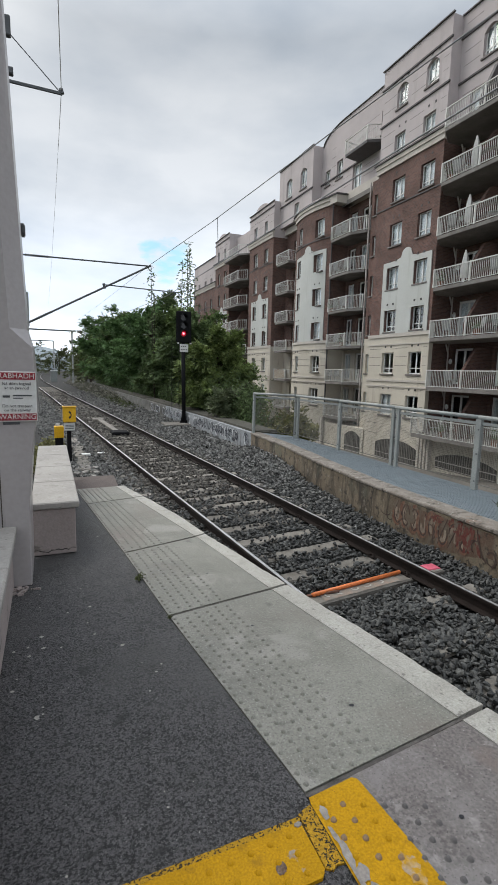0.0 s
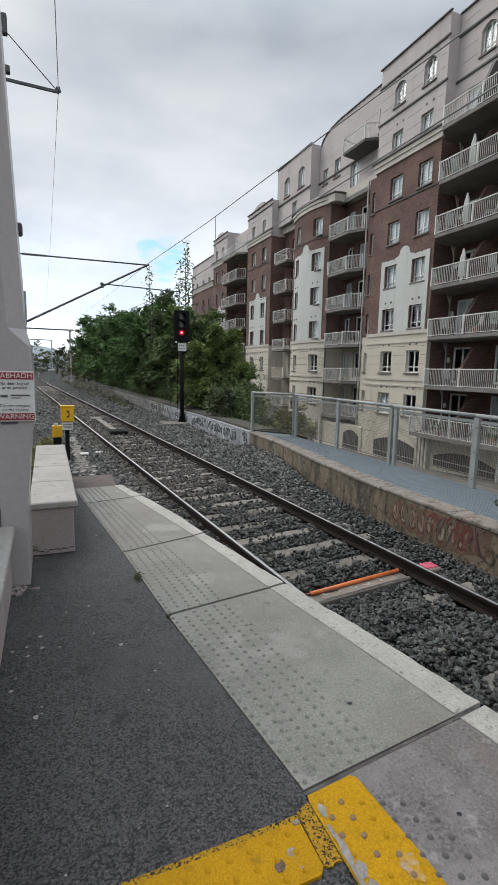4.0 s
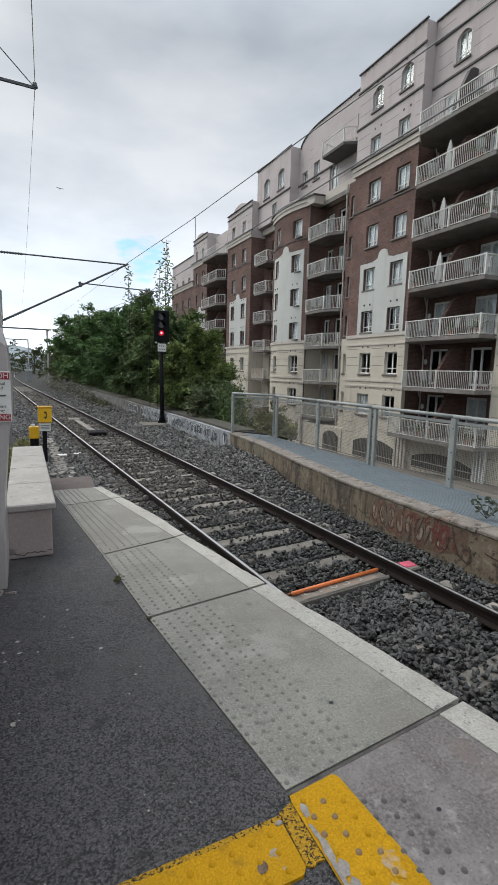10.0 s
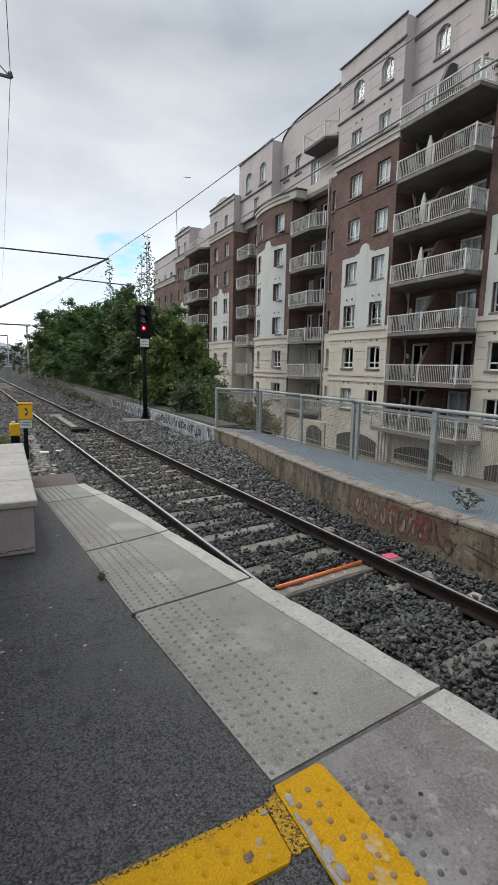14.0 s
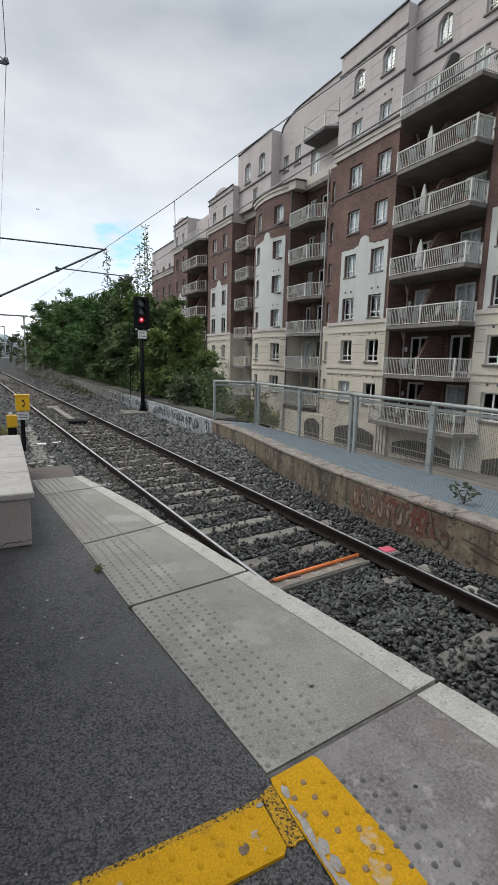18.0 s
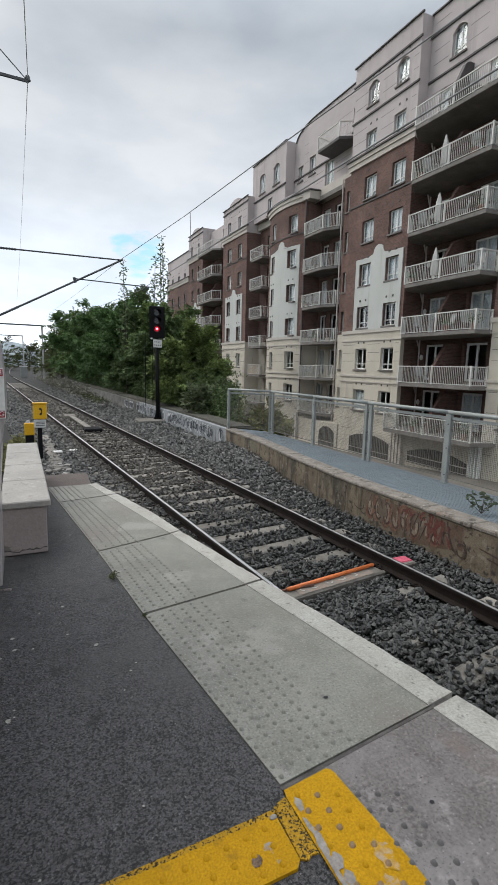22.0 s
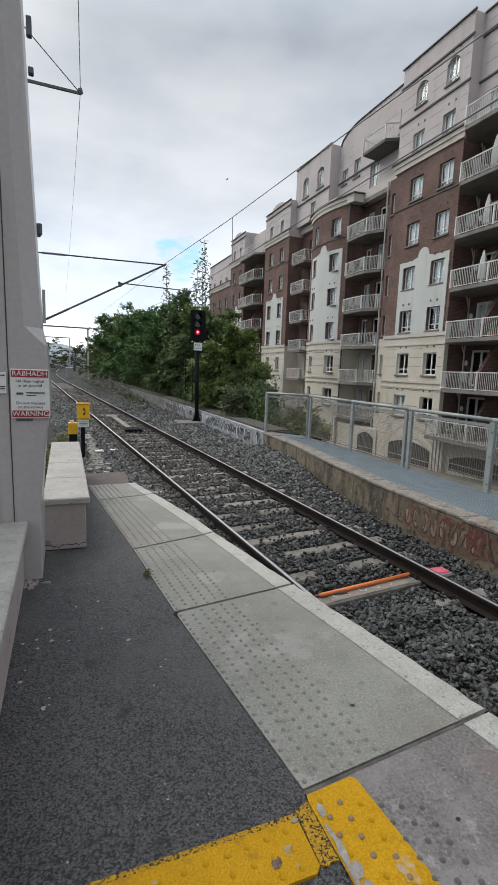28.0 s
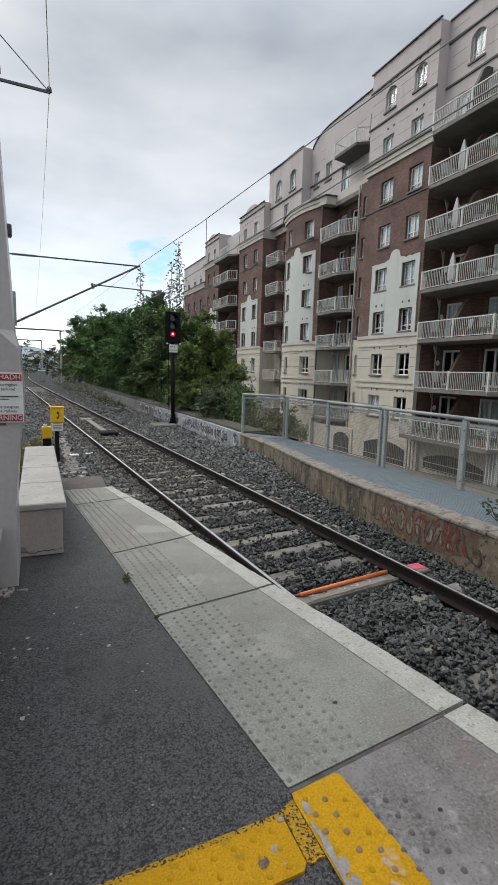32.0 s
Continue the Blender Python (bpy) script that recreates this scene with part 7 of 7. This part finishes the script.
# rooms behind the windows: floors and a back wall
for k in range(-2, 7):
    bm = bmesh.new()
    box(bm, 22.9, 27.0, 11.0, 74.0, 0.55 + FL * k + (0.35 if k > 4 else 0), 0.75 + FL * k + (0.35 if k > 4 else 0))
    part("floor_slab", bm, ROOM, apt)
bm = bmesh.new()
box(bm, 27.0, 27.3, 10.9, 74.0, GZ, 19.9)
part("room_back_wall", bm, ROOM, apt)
for a, b, z in ((10.9, 38.8, 19.9), (38.8, 45.8, 19.6), (45.8, 64.0, 17.2), (64.0, 74.0, 15.6)):
    bm = bmesh.new()
    box(bm, 22.9, 34.0, a, b, z, z + 0.15)
    part("roof", bm, BANDDARK, apt, "flat dark roof")
for y in (11.0, 73.9):
    bm = bmesh.new()
    box(bm, 23.2, 34.0, y - 0.12, y + 0.12, GZ, 19.9 if y < 20 else 17.3)
    part("end_wall", bm, BRICK, apt)


# ---- things on the balconies ----
PALE_CLOTH = mat("pale_cloth", (0.62, 0.61, 0.58), 0.9, scale=4, fine=30, amount=0.4, bump=0.1, grain=0.05)
GARDEN = mat("garden_furniture", (0.30, 0.30, 0.29), 0.6, scale=4, fine=30, amount=0.4, bump=0.0)
TERRA = mat("terracotta", (0.22, 0.10, 0.06), 0.85, scale=6, fine=30, amount=0.5, bump=0.1)


def parasol(x, y, z, h=1.7):
    th = thing("parasol", (x, y, z), "closed pale parasol standing on a balcony", "parasol", group="balcony parasols")
    bm = bmesh.new()
    rod(bm, (x, y, z), (x, y, z + h), 0.02, n=6)
    part("pole", bm, UPVC, th)
    bm = bmesh.new()
    n = 10
    prev = None
    for k, (r, zz) in enumerate(((0.17, 0.3), (0.17, 0.8), (0.12, 1.3), (0.03, h))):
        ring = [bm.verts.new((x + r * (1 + 0.25 * (i % 2)) * math.cos(2 * math.pi * i / n), y + r * (1 + 0.25 * (i % 2)) * math.sin(2 * math.pi * i / n), z + zz)) for i in range(n)]
        if prev:
            for i in range(n):
                bm.faces.new((prev[i], prev[(i + 1) % n], ring[(i + 1) % n], ring[i]))
        prev = ring
    part("canopy", bm, PALE_CLOTH, th)


def garden_chair(x, y, z, rz):
    th = thing("garden_chair", (x, y, z), "grey slatted garden chair on a balcony", "chair", group="balcony chairs")
    c, s = math.cos(rz), math.sin(rz)
    pt = lambda a, b, d: (x + a * c - b * s, y + a * s + b * c, z + d)
    bm = bmesh.new()
    bar(bm, pt(-0.22, 0, 0.44), pt(0.22, 0, 0.44), 0.44, 0.04)
    part("seat", bm, GARDEN, th)
    bm = bmesh.new()
    bar(bm, pt(-0.24, 0, 0.46), pt(-0.34, 0, 0.95), 0.42, 0.03)
    part("backrest", bm, GARDEN, th)
    for a in (-0.2, 0.2):
        for b in (-0.2, 0.2):
            bm = bmesh.new()
            rod(bm, pt(a, b, 0), pt(a * 0.9, b * 0.9, 0.43), 0.018, n=5)
            part("leg", bm, GARDEN, th)


def planter(x, y, z, seed):
    rng = random.Random(seed)
    th = thing("potted_plant", (x, y, z), "leafy plant in a terracotta pot on a balcony", "plant", group="balcony plants")
    bm = bmesh.new()
    rod(bm, (x, y, z), (x, y, z + 0.32), 0.13, 0.18, n=10)
    part("pot", bm, TERRA, th)
    bm = bmesh.new()
    for i in range(160):
        p = Vector((x + rng.gauss(0, 0.16), y + rng.gauss(0, 0.16), z + 0.35 + abs(rng.gauss(0, 0.22))))
        u = Vector((rng.gauss(0, 1), rng.gauss(0, 1), rng.gauss(0, 1))).normalized() * 0.11
        w = u.orthogonal().normalized() * 0.03
        bm.faces.new([bm.verts.new(q) for q in (p, p + u * 0.5 + w, p + u, p + u * 0.5 - w)])
    part("leaves", bm, LEAF_DARK, th)


for k, y in ((4, 20.2), (3, 20.35), (2, 20.3)):
    parasol(20.35, y, 3.24 + FL * (k - 1) + 0.2)
for k, y, r in ((4, 21.4, 0.4), (4, 20.9, 2.6), (2, 18.4, 0.3), (2, 17.7, 2.9), (3, 17.4, 0.5), (1, 18.0, 0.4), (0, 20.8, 0.2)):
    garden_chair(20.5, y, 3.24 + FL * (k - 1) + 0.2, r)
for k, y in ((4, 33.4), (3, 32.9), (2, 33.2), (4, 34.3)):
    garden_chair(21.3, y, 3.24 + FL * (k - 1) + 0.2, 0.8)
for i, (x, y, k) in enumerate(((20.25, 21.7, 4), (20.25, 17.5, 3), (20.2, 19.0, 1), (21.2, 33.0, 1), (20.3, 17.4, -1))):
    planter(x, y, 3.24 + FL * (k - 1) + 0.2, i)
for k, y, r in ((3, 21.5, 0.6), (3, 18.9, 2.5), (1, 21.2, 0.3), (1, 19.2, 2.8), (4, 18.3, 0.5), (-1, 18.6, 0.4), (-1, 21.6, 2.7), (5, 18.6, 0.2)):
    garden_chair(20.45, y, 3.24 + FL * (k - 1) + 0.2, r)
for k, y in ((3, 34.2), (2, 34.0), (1, 33.6), (0, 33.3), (0, 34.3)):
    garden_chair(21.25, y, 3.24 + FL * (k - 1) + 0.2, 0.5)
for i, (x, y, k) in enumerate(((20.2, 18.2, 4), (20.2, 21.8, 2), (20.2, 17.3, 1), (21.1, 34.6, 2), (20.2, 20.9, -1))):
    planter(x, y, 3.24 + FL * (k - 1) + 0.2, 20 + i)

# ---- trees and scrub behind the low wall ----
def tree(x, y, z, h, r, seed, leaves, material, label, floor=None):
    """An ash-like tree: limbs in all directions, each hung with feathery sprays of paired narrow leaflets."""
    th = thing("tree", (x, y, z), label, "tree", group="trees by the line")
    g = np.random.default_rng(seed)
    root = np.array((x, y, z))
    top = root + np.array((g.uniform(-0.3, 0.3), g.uniform(-0.3, 0.3), h * 0.66))
    nb = int(13 + 11 * r)
    t = 0.05 + 0.95 * g.uniform(0.0, 1.0, nb) if h > 3 else g.uniform(0.0, 1.0, nb)
    az = g.uniform(0, 2 * math.pi, nb)
    base = root + (top - root) * (0.06 + 0.94 * t)[:, None]
    elev = np.radians(g.uniform(-10, 34, nb)) + 0.75 * t ** 2.5
    lobes = 1 + 0.20 * np.sin(2 * az + seed) + 0.14 * np.sin(3 * az + 2.1 * seed)
    reach = np.maximum(r * (1.12 - 0.30 * t ** 3) * lobes, h * 0.36 * t ** 4) * g.uniform(0.62, 1.16, nb)
    way = np.stack([np.cos(az) * np.cos(elev), np.sin(az) * np.cos(elev), np.sin(elev)], 1)
    ends = base + way * reach[:, None] * 0.9
    bm = bmesh.new()
    rod(bm, root, top, 0.09 + h * 0.012, 0.045, n=8)
    for i in range(nb):
        mid = base[i] + way[i] * reach[i] * 0.45 + np.array((0, 0, 0.06 * reach[i]))
        rod(bm, base[i], mid, 0.03, 0.018, n=5)
        rod(bm, mid, ends[i], 0.018, 0.006, n=5)
    part("trunk", bm, BARK, th, "brown trunk with spreading limbs")
    # sprays along the limbs
    far = 1.0 + max(0.0, y - 20) / 40
    pairs = 5
    nf = leaves // (2 * pairs + 1)
    pick = g.choice(nb, nf, p=reach / reach.sum())
    u = 0.34 + 0.66 * g.uniform(0.0, 1.0, nf) ** 0.75
    R = reach[pick][:, None]
    at = base[pick] + way[pick] * R * u[:, None] + g.normal(size=(nf, 3)) * np.minimum(R, 2.2) * (0.05 + 0.085 * u * (1.2 - u))[:, None]
    at[:, 2] += 0.1 * reach[pick] * u * (1 - u)
    d = way[pick] * 0.75 + g.normal(size=(nf, 3)) * 0.5 + np.array((0, 0, 0.12))
    d /= np.linalg.norm(d, axis=1)[:, None]
    L = g.uniform(0.22, 0.42, nf) * far
    n = np.array((0, 0, 0.9)) + way[pick] * 0.5 + g.normal(size=(nf, 3)) * 0.35
    side = np.cross(d, n)
    side /= np.linalg.norm(side, axis=1)[:, None]
    n = np.cross(side, d)
    quads = []
    down = np.array((0, 0, -1.0))
    for k in range(2 * pairs + 1):
        f = 1.0 if k == 2 * pairs else 0.22 + 0.15 * (k // 2)
        q = at + d * (L * f)[:, None] + down * (0.28 * L * f * f)[:, None]
        sg = 0.0 if k == 2 * pairs else 1.0 - 2.0 * (k % 2)
        ld = side * sg * 0.9 + d * 0.55 + down * 0.22 + g.normal(size=(nf, 3)) * 0.14
        ld /= np.linalg.norm(ld, axis=1)[:, None]
        ll = (L * (0.40 - 0.16 * abs(f - 0.55)) * g.uniform(0.8, 1.2, nf))[:, None]
        w = np.cross(n, ld)
        w = w / np.linalg.norm(w, axis=1)[:, None] * ll * 0.26
        quads.append(np.stack([q, q + ld * ll * 0.45 + w, q + ld * ll, q + ld * ll * 0.45 - w], 1))
    V = np.concatenate(quads)
    V = V[V[:, :, 2].min(axis=1) > (z + 0.05 if floor is None else floor)]
    me = bpy.data.meshes.new("crown")
    me.from_pydata((V.reshape(-1, 3) - root).tolist(), [], np.arange(len(V) * 4).reshape(-1, 4).tolist())
    me.materials.append(material)
    ob = new("crown", me)
    ob.parent = th
    BASE[ob] = BASE[th]
    tagged(ob, "feathery green crown of many narrow leaflets")
    return th


DENSE = "dense green broadleaf tree behind the low wall"
tree(7.0, 18.2, -0.6, 1.25, 0.8, 1, 13000, LEAF_BUSH, "low grey-green bush at the end of the ledge", -0.45)
tree(7.35, 21.7, -0.6, 4.15, 1.4, 2, 66000, LEAF_OLIVE, DENSE, -0.3)
tree(7.3, 24.2, -0.6, 4.8, 1.8, 3, 56000, LEAF_DARK, DENSE, -0.3)
tree(7.4, 27.8, -0.6, 5.9, 1.75, 4, 50000, LEAF, DENSE, -0.2)
tree(7.2, 31.5, -0.6, 6.4, 1.9, 5, 42000, LEAF_DARK, DENSE, -0.2)
tree(7.0, 36.0, -0.6, 7.2, 2.3, 6, 38000, LEAF_GREEN, DENSE, -0.2)
tree(6.7, 41.5, -0.6, 7.3, 2.5, 7, 24000, LEAF_GREEN, DENSE, -0.2)
tree(6.6, 47.0, -0.6, 7.9, 2.7, 8, 20000, LEAF_GREEN, DENSE, -0.2)
tree(6.2, 53.0, -0.6, 7.6, 2.8, 9, 17000, LEAF, DENSE, -0.2)
tree(5.9, 60.0, -0.6, 8.3, 3.0, 10, 14000, LEAF_GREEN, DENSE, -0.2)
tree(5.2, 68.0, -1.3, 9.0, 2.8, 12, 2600, LEAF_DULL, "pale thin-leaved tree by the line")
tree(8.0, 25.6, -0.6, 4.1, 1.5, 13, 20000, LEAF_OLIVE, DENSE)
tree(9.0, 31.0, -0.6, 5.2, 1.8, 14, 16000, LEAF_OLIVE, DENSE)
tree(8.5, 43.8, -0.6, 6.3, 2.4, 18, 15000, LEAF_DARK, DENSE)
tree(8.2, 38.0, -0.6, 5.4, 2.0, 19, 15000, LEAF_DARK, DENSE)
for yb_, hb_, sb_ in ((19.3, 3.9, 15), (17.7, 4.1, 16), (16.1, 3.9, 17)):
    tree(8.6, yb_, -3.9, hb_, 1.25, sb_, 15000, LEAF_DRY, "low olive bush growing beyond the fence", -2.6)


def shoot(x, y, z0, z1, seed):
    """A thin upright sapling with sparse leaves, standing above the trees."""
    rng = random.Random(seed)
    th = thing("sapling", (x, y, z0), "thin upright sapling with sparse leaves", "tree")
    lf = bmesh.new()
    for i in range(2):
        st = bmesh.new()
        tip = Vector((x + rng.uniform(-0.35, 0.35), y + rng.uniform(-0.5, 0.5), z1 - rng.uniform(0.1, 0.25) * (z1 - z0) * (i > 0)))
        s = Vector((x, y, z0))
        rod(st, s, tip, 0.04, 0.01, n=5)
        part("stem", st, BARK, th)
        for j in range(125):
            t = rng.uniform(0.5, 1.0)
            f = 0.05 + 0.22 * (1.02 - t) ** 0.6
            c = s.lerp(tip, t) + Vector((rng.gauss(0, f), rng.gauss(0, f), rng.gauss(0, 0.08)))
            u = Vector((rng.gauss(0, 1), rng.gauss(0, 1), rng.gauss(0, 0.6))).normalized()
            w = u.orthogonal().normalized() * 0.055
            lf.faces.new([lf.verts.new(q) for q in (c, c + u * 0.11 + w, c + u * 0.22, c + u * 0.11 - w)])
    part("leaves", lf, LEAF_DARK, th)


shoot(8.2, 29.0, -1.0, 8.9, 1)
shoot(7.9, 29.2, -1.0, 8.2, 4)
shoot(7.4, 29.5, -1.0, 7.9, 2)
shoot(6.1, 30.5, -1.0, 7.4, 3)

# low growth along the foot of the ledge
def scrub(name, n, spots, seed, material, label, size=(0.05, 0.11)):
    g = np.random.default_rng(seed)
    P = []
    for x, y, z, sx, sy, sz, k in spots:
        P.append(np.array((x, y, z)) + np.abs(g.normal(size=(int(n * k), 3))) * np.array((0, 0, sz)) + g.normal(size=(int(n * k), 3)) * np.array((sx, sy, 0)))
    P = np.concatenate(P)
    m_ = len(P)
    L = g.uniform(*size, m_)
    u = g.normal(size=(m_, 3))
    u /= np.linalg.norm(u, axis=1)[:, None]
    w = np.cross(u, g.normal(size=(m_, 3)))
    w /= np.linalg.norm(w, axis=1)[:, None]
    A, B = u * L[:, None], w * L[:, None] * 0.35
    V = np.stack([P, P + A * 0.5 + B, P + A, P + A * 0.5 - B], 1).reshape(-1, 3)
    me = bpy.data.meshes.new(name)
    me.from_pydata(V.tolist(), [], np.arange(m_ * 4).reshape(-1, 4).tolist())
    me.materials.append(material)
    return tagged(new(name, me), label, "undergrowth", kind="stuff")


scrub("undergrowth", 1500, [(6.9 - 0.03 * (y - 18), y, -0.6, 0.25, 0.9, 0.7, 1.3) for y in (17, 18.5, 20, 22, 24, 26.5, 29, 32, 35, 38, 41, 44, 48, 52, 56, 60)], 3, LEAF_DARK, "dark green undergrowth on the ledge")
scrub("lineside_weeds", 900, [(4.75 - 0.03 * (y - 26), y, -1.1, 0.3, 1.2, 0.16, 0.6) for y in (31, 34, 37, 40, 44, 48, 53, 58)], 5, LEAF_DULL, "dry pale weeds beside the line")

scrub("lineside_brambles", 1100, [(4.9 - 0.035 * (y - 34), y, -1.08, 0.45, 1.6, 0.26, 1.0) for y in (40, 43, 46, 50, 54, 58, 62, 67, 72, 78)], 6, STALKS, "tangled grey dry stalks on the bank beside the line", size=(0.07, 0.2))

scrub("trackside_grass", 500, [(x, y, -1.08, 0.16, 0.4, 0.13, 0.8) for x, y in ((-0.25, 13.2), (-0.1, 14.2), (-0.35, 12.4), (0.05, 15.4))], 8, LEAF_DRY, "pale yellowish grass tufts beside the marker box", size=(0.06, 0.16))

# ---- far down the line ----
PALESTEEL = mat("pale_steel", (0.40, 0.41, 0.40), 0.6, scale=2, fine=30, amount=0.6, bump=0.0)


def portal(y, x0, x1, z1, label):
    th = thing("catenary_portal", ((x0 + x1) / 2, y, -1.1), label, "mast", group="far masts")
    for x in (x0, x1):
        bm = bmesh.new()
        box(bm, x - 0.1, x + 0.1, y - 0.1, y + 0.1, -1.1, z1)
        part("upright", bm, PALESTEEL, th)
    bm = bmesh.new()
    box(bm, x0, x1, y - 0.1, y + 0.1, z1 - 0.16, z1)
    part("beam", bm, STEEL, th)


portal(70, -6.5, 3.05, 6.15, "grey steel portal over the track")
portal(105, -11, 1.1, 6.4, "distant grey portal over the track")
portal(170, -2.3, 1.9, 6.0, "distant grey portal over the track")
hut = thing("lineside_cabinet", (1.0, 86, -1.1), "small pale lineside cabinet", "cabinet")
bm = bmesh.new()
soft_box(bm, 0.3, 1.3, 85.5, 86.5, -1.1, 0.6, 0.05)
part("cabinet_body", bm, FENCE, hut)
bm = bmesh.new()
soft_box(bm, 0.2, 1.4, 85.4, 86.6, 0.6, 0.75, 0.03)
part("cabinet_roof", bm, SIGWHITE, hut)
for i, (x, y, h, r) in enumerate(((-5, 150, 9, 4), (3, 160, 8, 4), (-14, 170, 8, 4), (10, 175, 9, 5), (-24, 165, 8, 5), (8, 110, 7, 3.5), (6.5, 84, 7.5, 3.2), (6.5, 96, 7, 3.4), (18, 200, 10, 6), (-35, 190, 10, 6))):
    tree(x, y, -1.5, h, r, 40 + i, 2600, LEAF_DULL, "distant dull green tree")
bm = bmesh.new()
for x0, x1, y, h in ((-60, -20, 330, 10), (-15, 12, 360, 9), (18, 60, 340, 12), (-110, -70, 350, 9)):
    box(bm, x0, x1, y, y + 15, -4.7, h - 3)
# a long low hill behind, pale with distance
for j in range(24):
    a0, a1 = -150 + 10 * j, -140 + 10 * j
    h0, h1 = (4 + 15 * math.exp(-((a + 14) / 34.0) ** 2) + 1.2 * math.sin(a * 0.13) for a in (a0, a1))
    q = [bm.verts.new(c) for c in ((a0, 420, -4.7), (a1, 420, -4.7), (a1, 440, h1), (a0, 440, h0), (a1, 470, -4.7), (a0, 470, -4.7))]
    bm.faces.new((q[0], q[1], q[2], q[3]))
    bm.faces.new((q[3], q[2], q[4], q[5]))
solo("backdrop", bm, mat("far_haze", (0.42, 0.47, 0.49), 1.0, scale=0.05, fine=0.5, amount=0.5, bump=0.0), "pale grey far rooftops and a hazy hill on the horizon", "backdrop", "structure")


# ---- gulls ----
def gull(label):
    th = thing("gull", (0, 0, 0), label, "bird", group="gulls")
    bm = bmesh.new()
    bmesh.ops.create_uvsphere(bm, u_segments=10, v_segments=8, radius=1)
    bmesh.ops.scale(bm, verts=bm.verts, vec=(0.085, 0.27, 0.08))
    part("body", bm, FEATHER, th, smooth=True)
    wings = []
    for s in (-1, 1):
        bm = bmesh.new()
        out = [(0.04, 0.10, 0.0), (0.30, 0.13, 0.10), (0.68, -0.02, 0.06), (0.36, -0.06, 0.09), (0.05, -0.10, 0.0)]
        a = [bm.verts.new((s * x, y, z + 0.012)) for x, y, z in out]
        b = [bm.verts.new((s * x, y, z - 0.006)) for x, y, z in out]
        bm.faces.new(a)
        bm.faces.new(b[::-1])
        for i in range(5):
            bm.faces.new((a[i], b[i], b[(i + 1) % 5], a[(i + 1) % 5]))
        bmesh.ops.recalc_face_normals(bm, faces=bm.faces)
        wings.append(part("wing", bm, FEATHER_DARK, th, "grey wing with dark tip"))
    bm = bmesh.new()
    v = [bm.verts.new(c) for c in ((-0.03, -0.22, 0), (0.03, -0.22, 0), (0.08, -0.40, 0.0), (-0.08, -0.40, 0.0))]
    w = [bm.verts.new(q.co + Vector((0, 0, 0.014))) for q in v]
    bm.faces.new(v)
    bm.faces.new(w[::-1])
    for i in range(4):
        bm.faces.new((v[i], w[i], w[(i + 1) % 4], v[(i + 1) % 4]))
    part("tail", bm, FEATHER, th)
    return th, wings


GULLS = [gull("grey-winged gull flying over the line") for _ in range(3)]
# a lower, nearer line for the second gull
FLIGHT = [
    [(0, (38.7, 130.0, 29.0)), (1, (23.4, 130.0, 31.5)), (1.5, (16.3, 130.0, 33.4)), (2, (9.0, 130.0, 34.6)), (2.5, (1.1, 130.0, 35.8)), (3, (-6.5, 130.0, 36.8)),
     (3.5, (-22, 132, 43)), (5, (-60, 140, 42)), (6, (-70, 132, 40)), (7, (-70, 120, 37)), (8, (-58, 110, 33)), (9.5, (-0.9, 96.0, 29.2)), (10, (6.3, 85.5, 28.7)), (10.5, (10.7, 70.7, 27.0)), (11, (14.4, 55.5, 24.8)), (11.5, (16.1, 39.1, 21.9)),
     (12, (14.9, 22.4, 18.6)), (12.3, (14.2, 15.6, 16.8)), (13, (10, -20, 14)), (32, (-60, -300, 40))],
    [(0, (-99.2, 111.6, 19.1)), (11, (0.4, 62.2, 20.6)), (11.5, (5.2, 59.8, 21)), (12, (9.2, 56.7, 21.1)), (12.5, (13, 58.7, 23.2)),
     (13, (17.2, 61.4, 25.4)), (13.5, (21.5, 66.6, 27.1)), (14, (27, 76.5, 30.1)), (14.5, (29, 79.5, 30.2)), (16.5, (21.8, 90, 28.3)),
     (17, (17.4, 93, 27.7)), (17.5, (12.6, 96, 27.2)), (18, (7.4, 99, 26.6)), (18.5, (2, 102, 26)), (32, (-120, 110, 15))],
    [(0, (-240, 170, 30)), (25.0, (7.6, 150, 35.0)), (27.0, (21, 100, 36)), (27.8, (29.1, 99.5, 38.1)), (28.4, (35.6, 98.6, 40.6)), (28.8, (40.9, 99.0, 43.0)), (29.0, (43.5, 99.0, 44.0)), (29.2, (46.3, 99.4, 43.0)), (29.7, (56, 104, 26)), (32, (90, 140, 15))],
]


def motions():
    for (th, wings), rows in zip(GULLS, FLIGHT):
        keys = []
        for i, (t, p) in enumerate(rows):
            q = rows[min(i + 1, len(rows) - 1)][1] if i + 1 < len(rows) else p
            o = rows[i][1] if i + 1 < len(rows) else rows[i - 1][1]
            d = Vector(q) - Vector(o) if i + 1 < len(rows) else Vector(p) - Vector(o)
            keys.append((t, pose(*p, 0, 0, math.degrees(math.atan2(-d.x, d.y)))))
        walk(th, keys)
        for s, w in zip((-1, 1), wings):
            walk(w, [(0.25 * i, pose(0, 0, 0, 0, s * 20 * math.sin(i * 1.57 + 0.4), 0)) for i in range(129)])


motions()
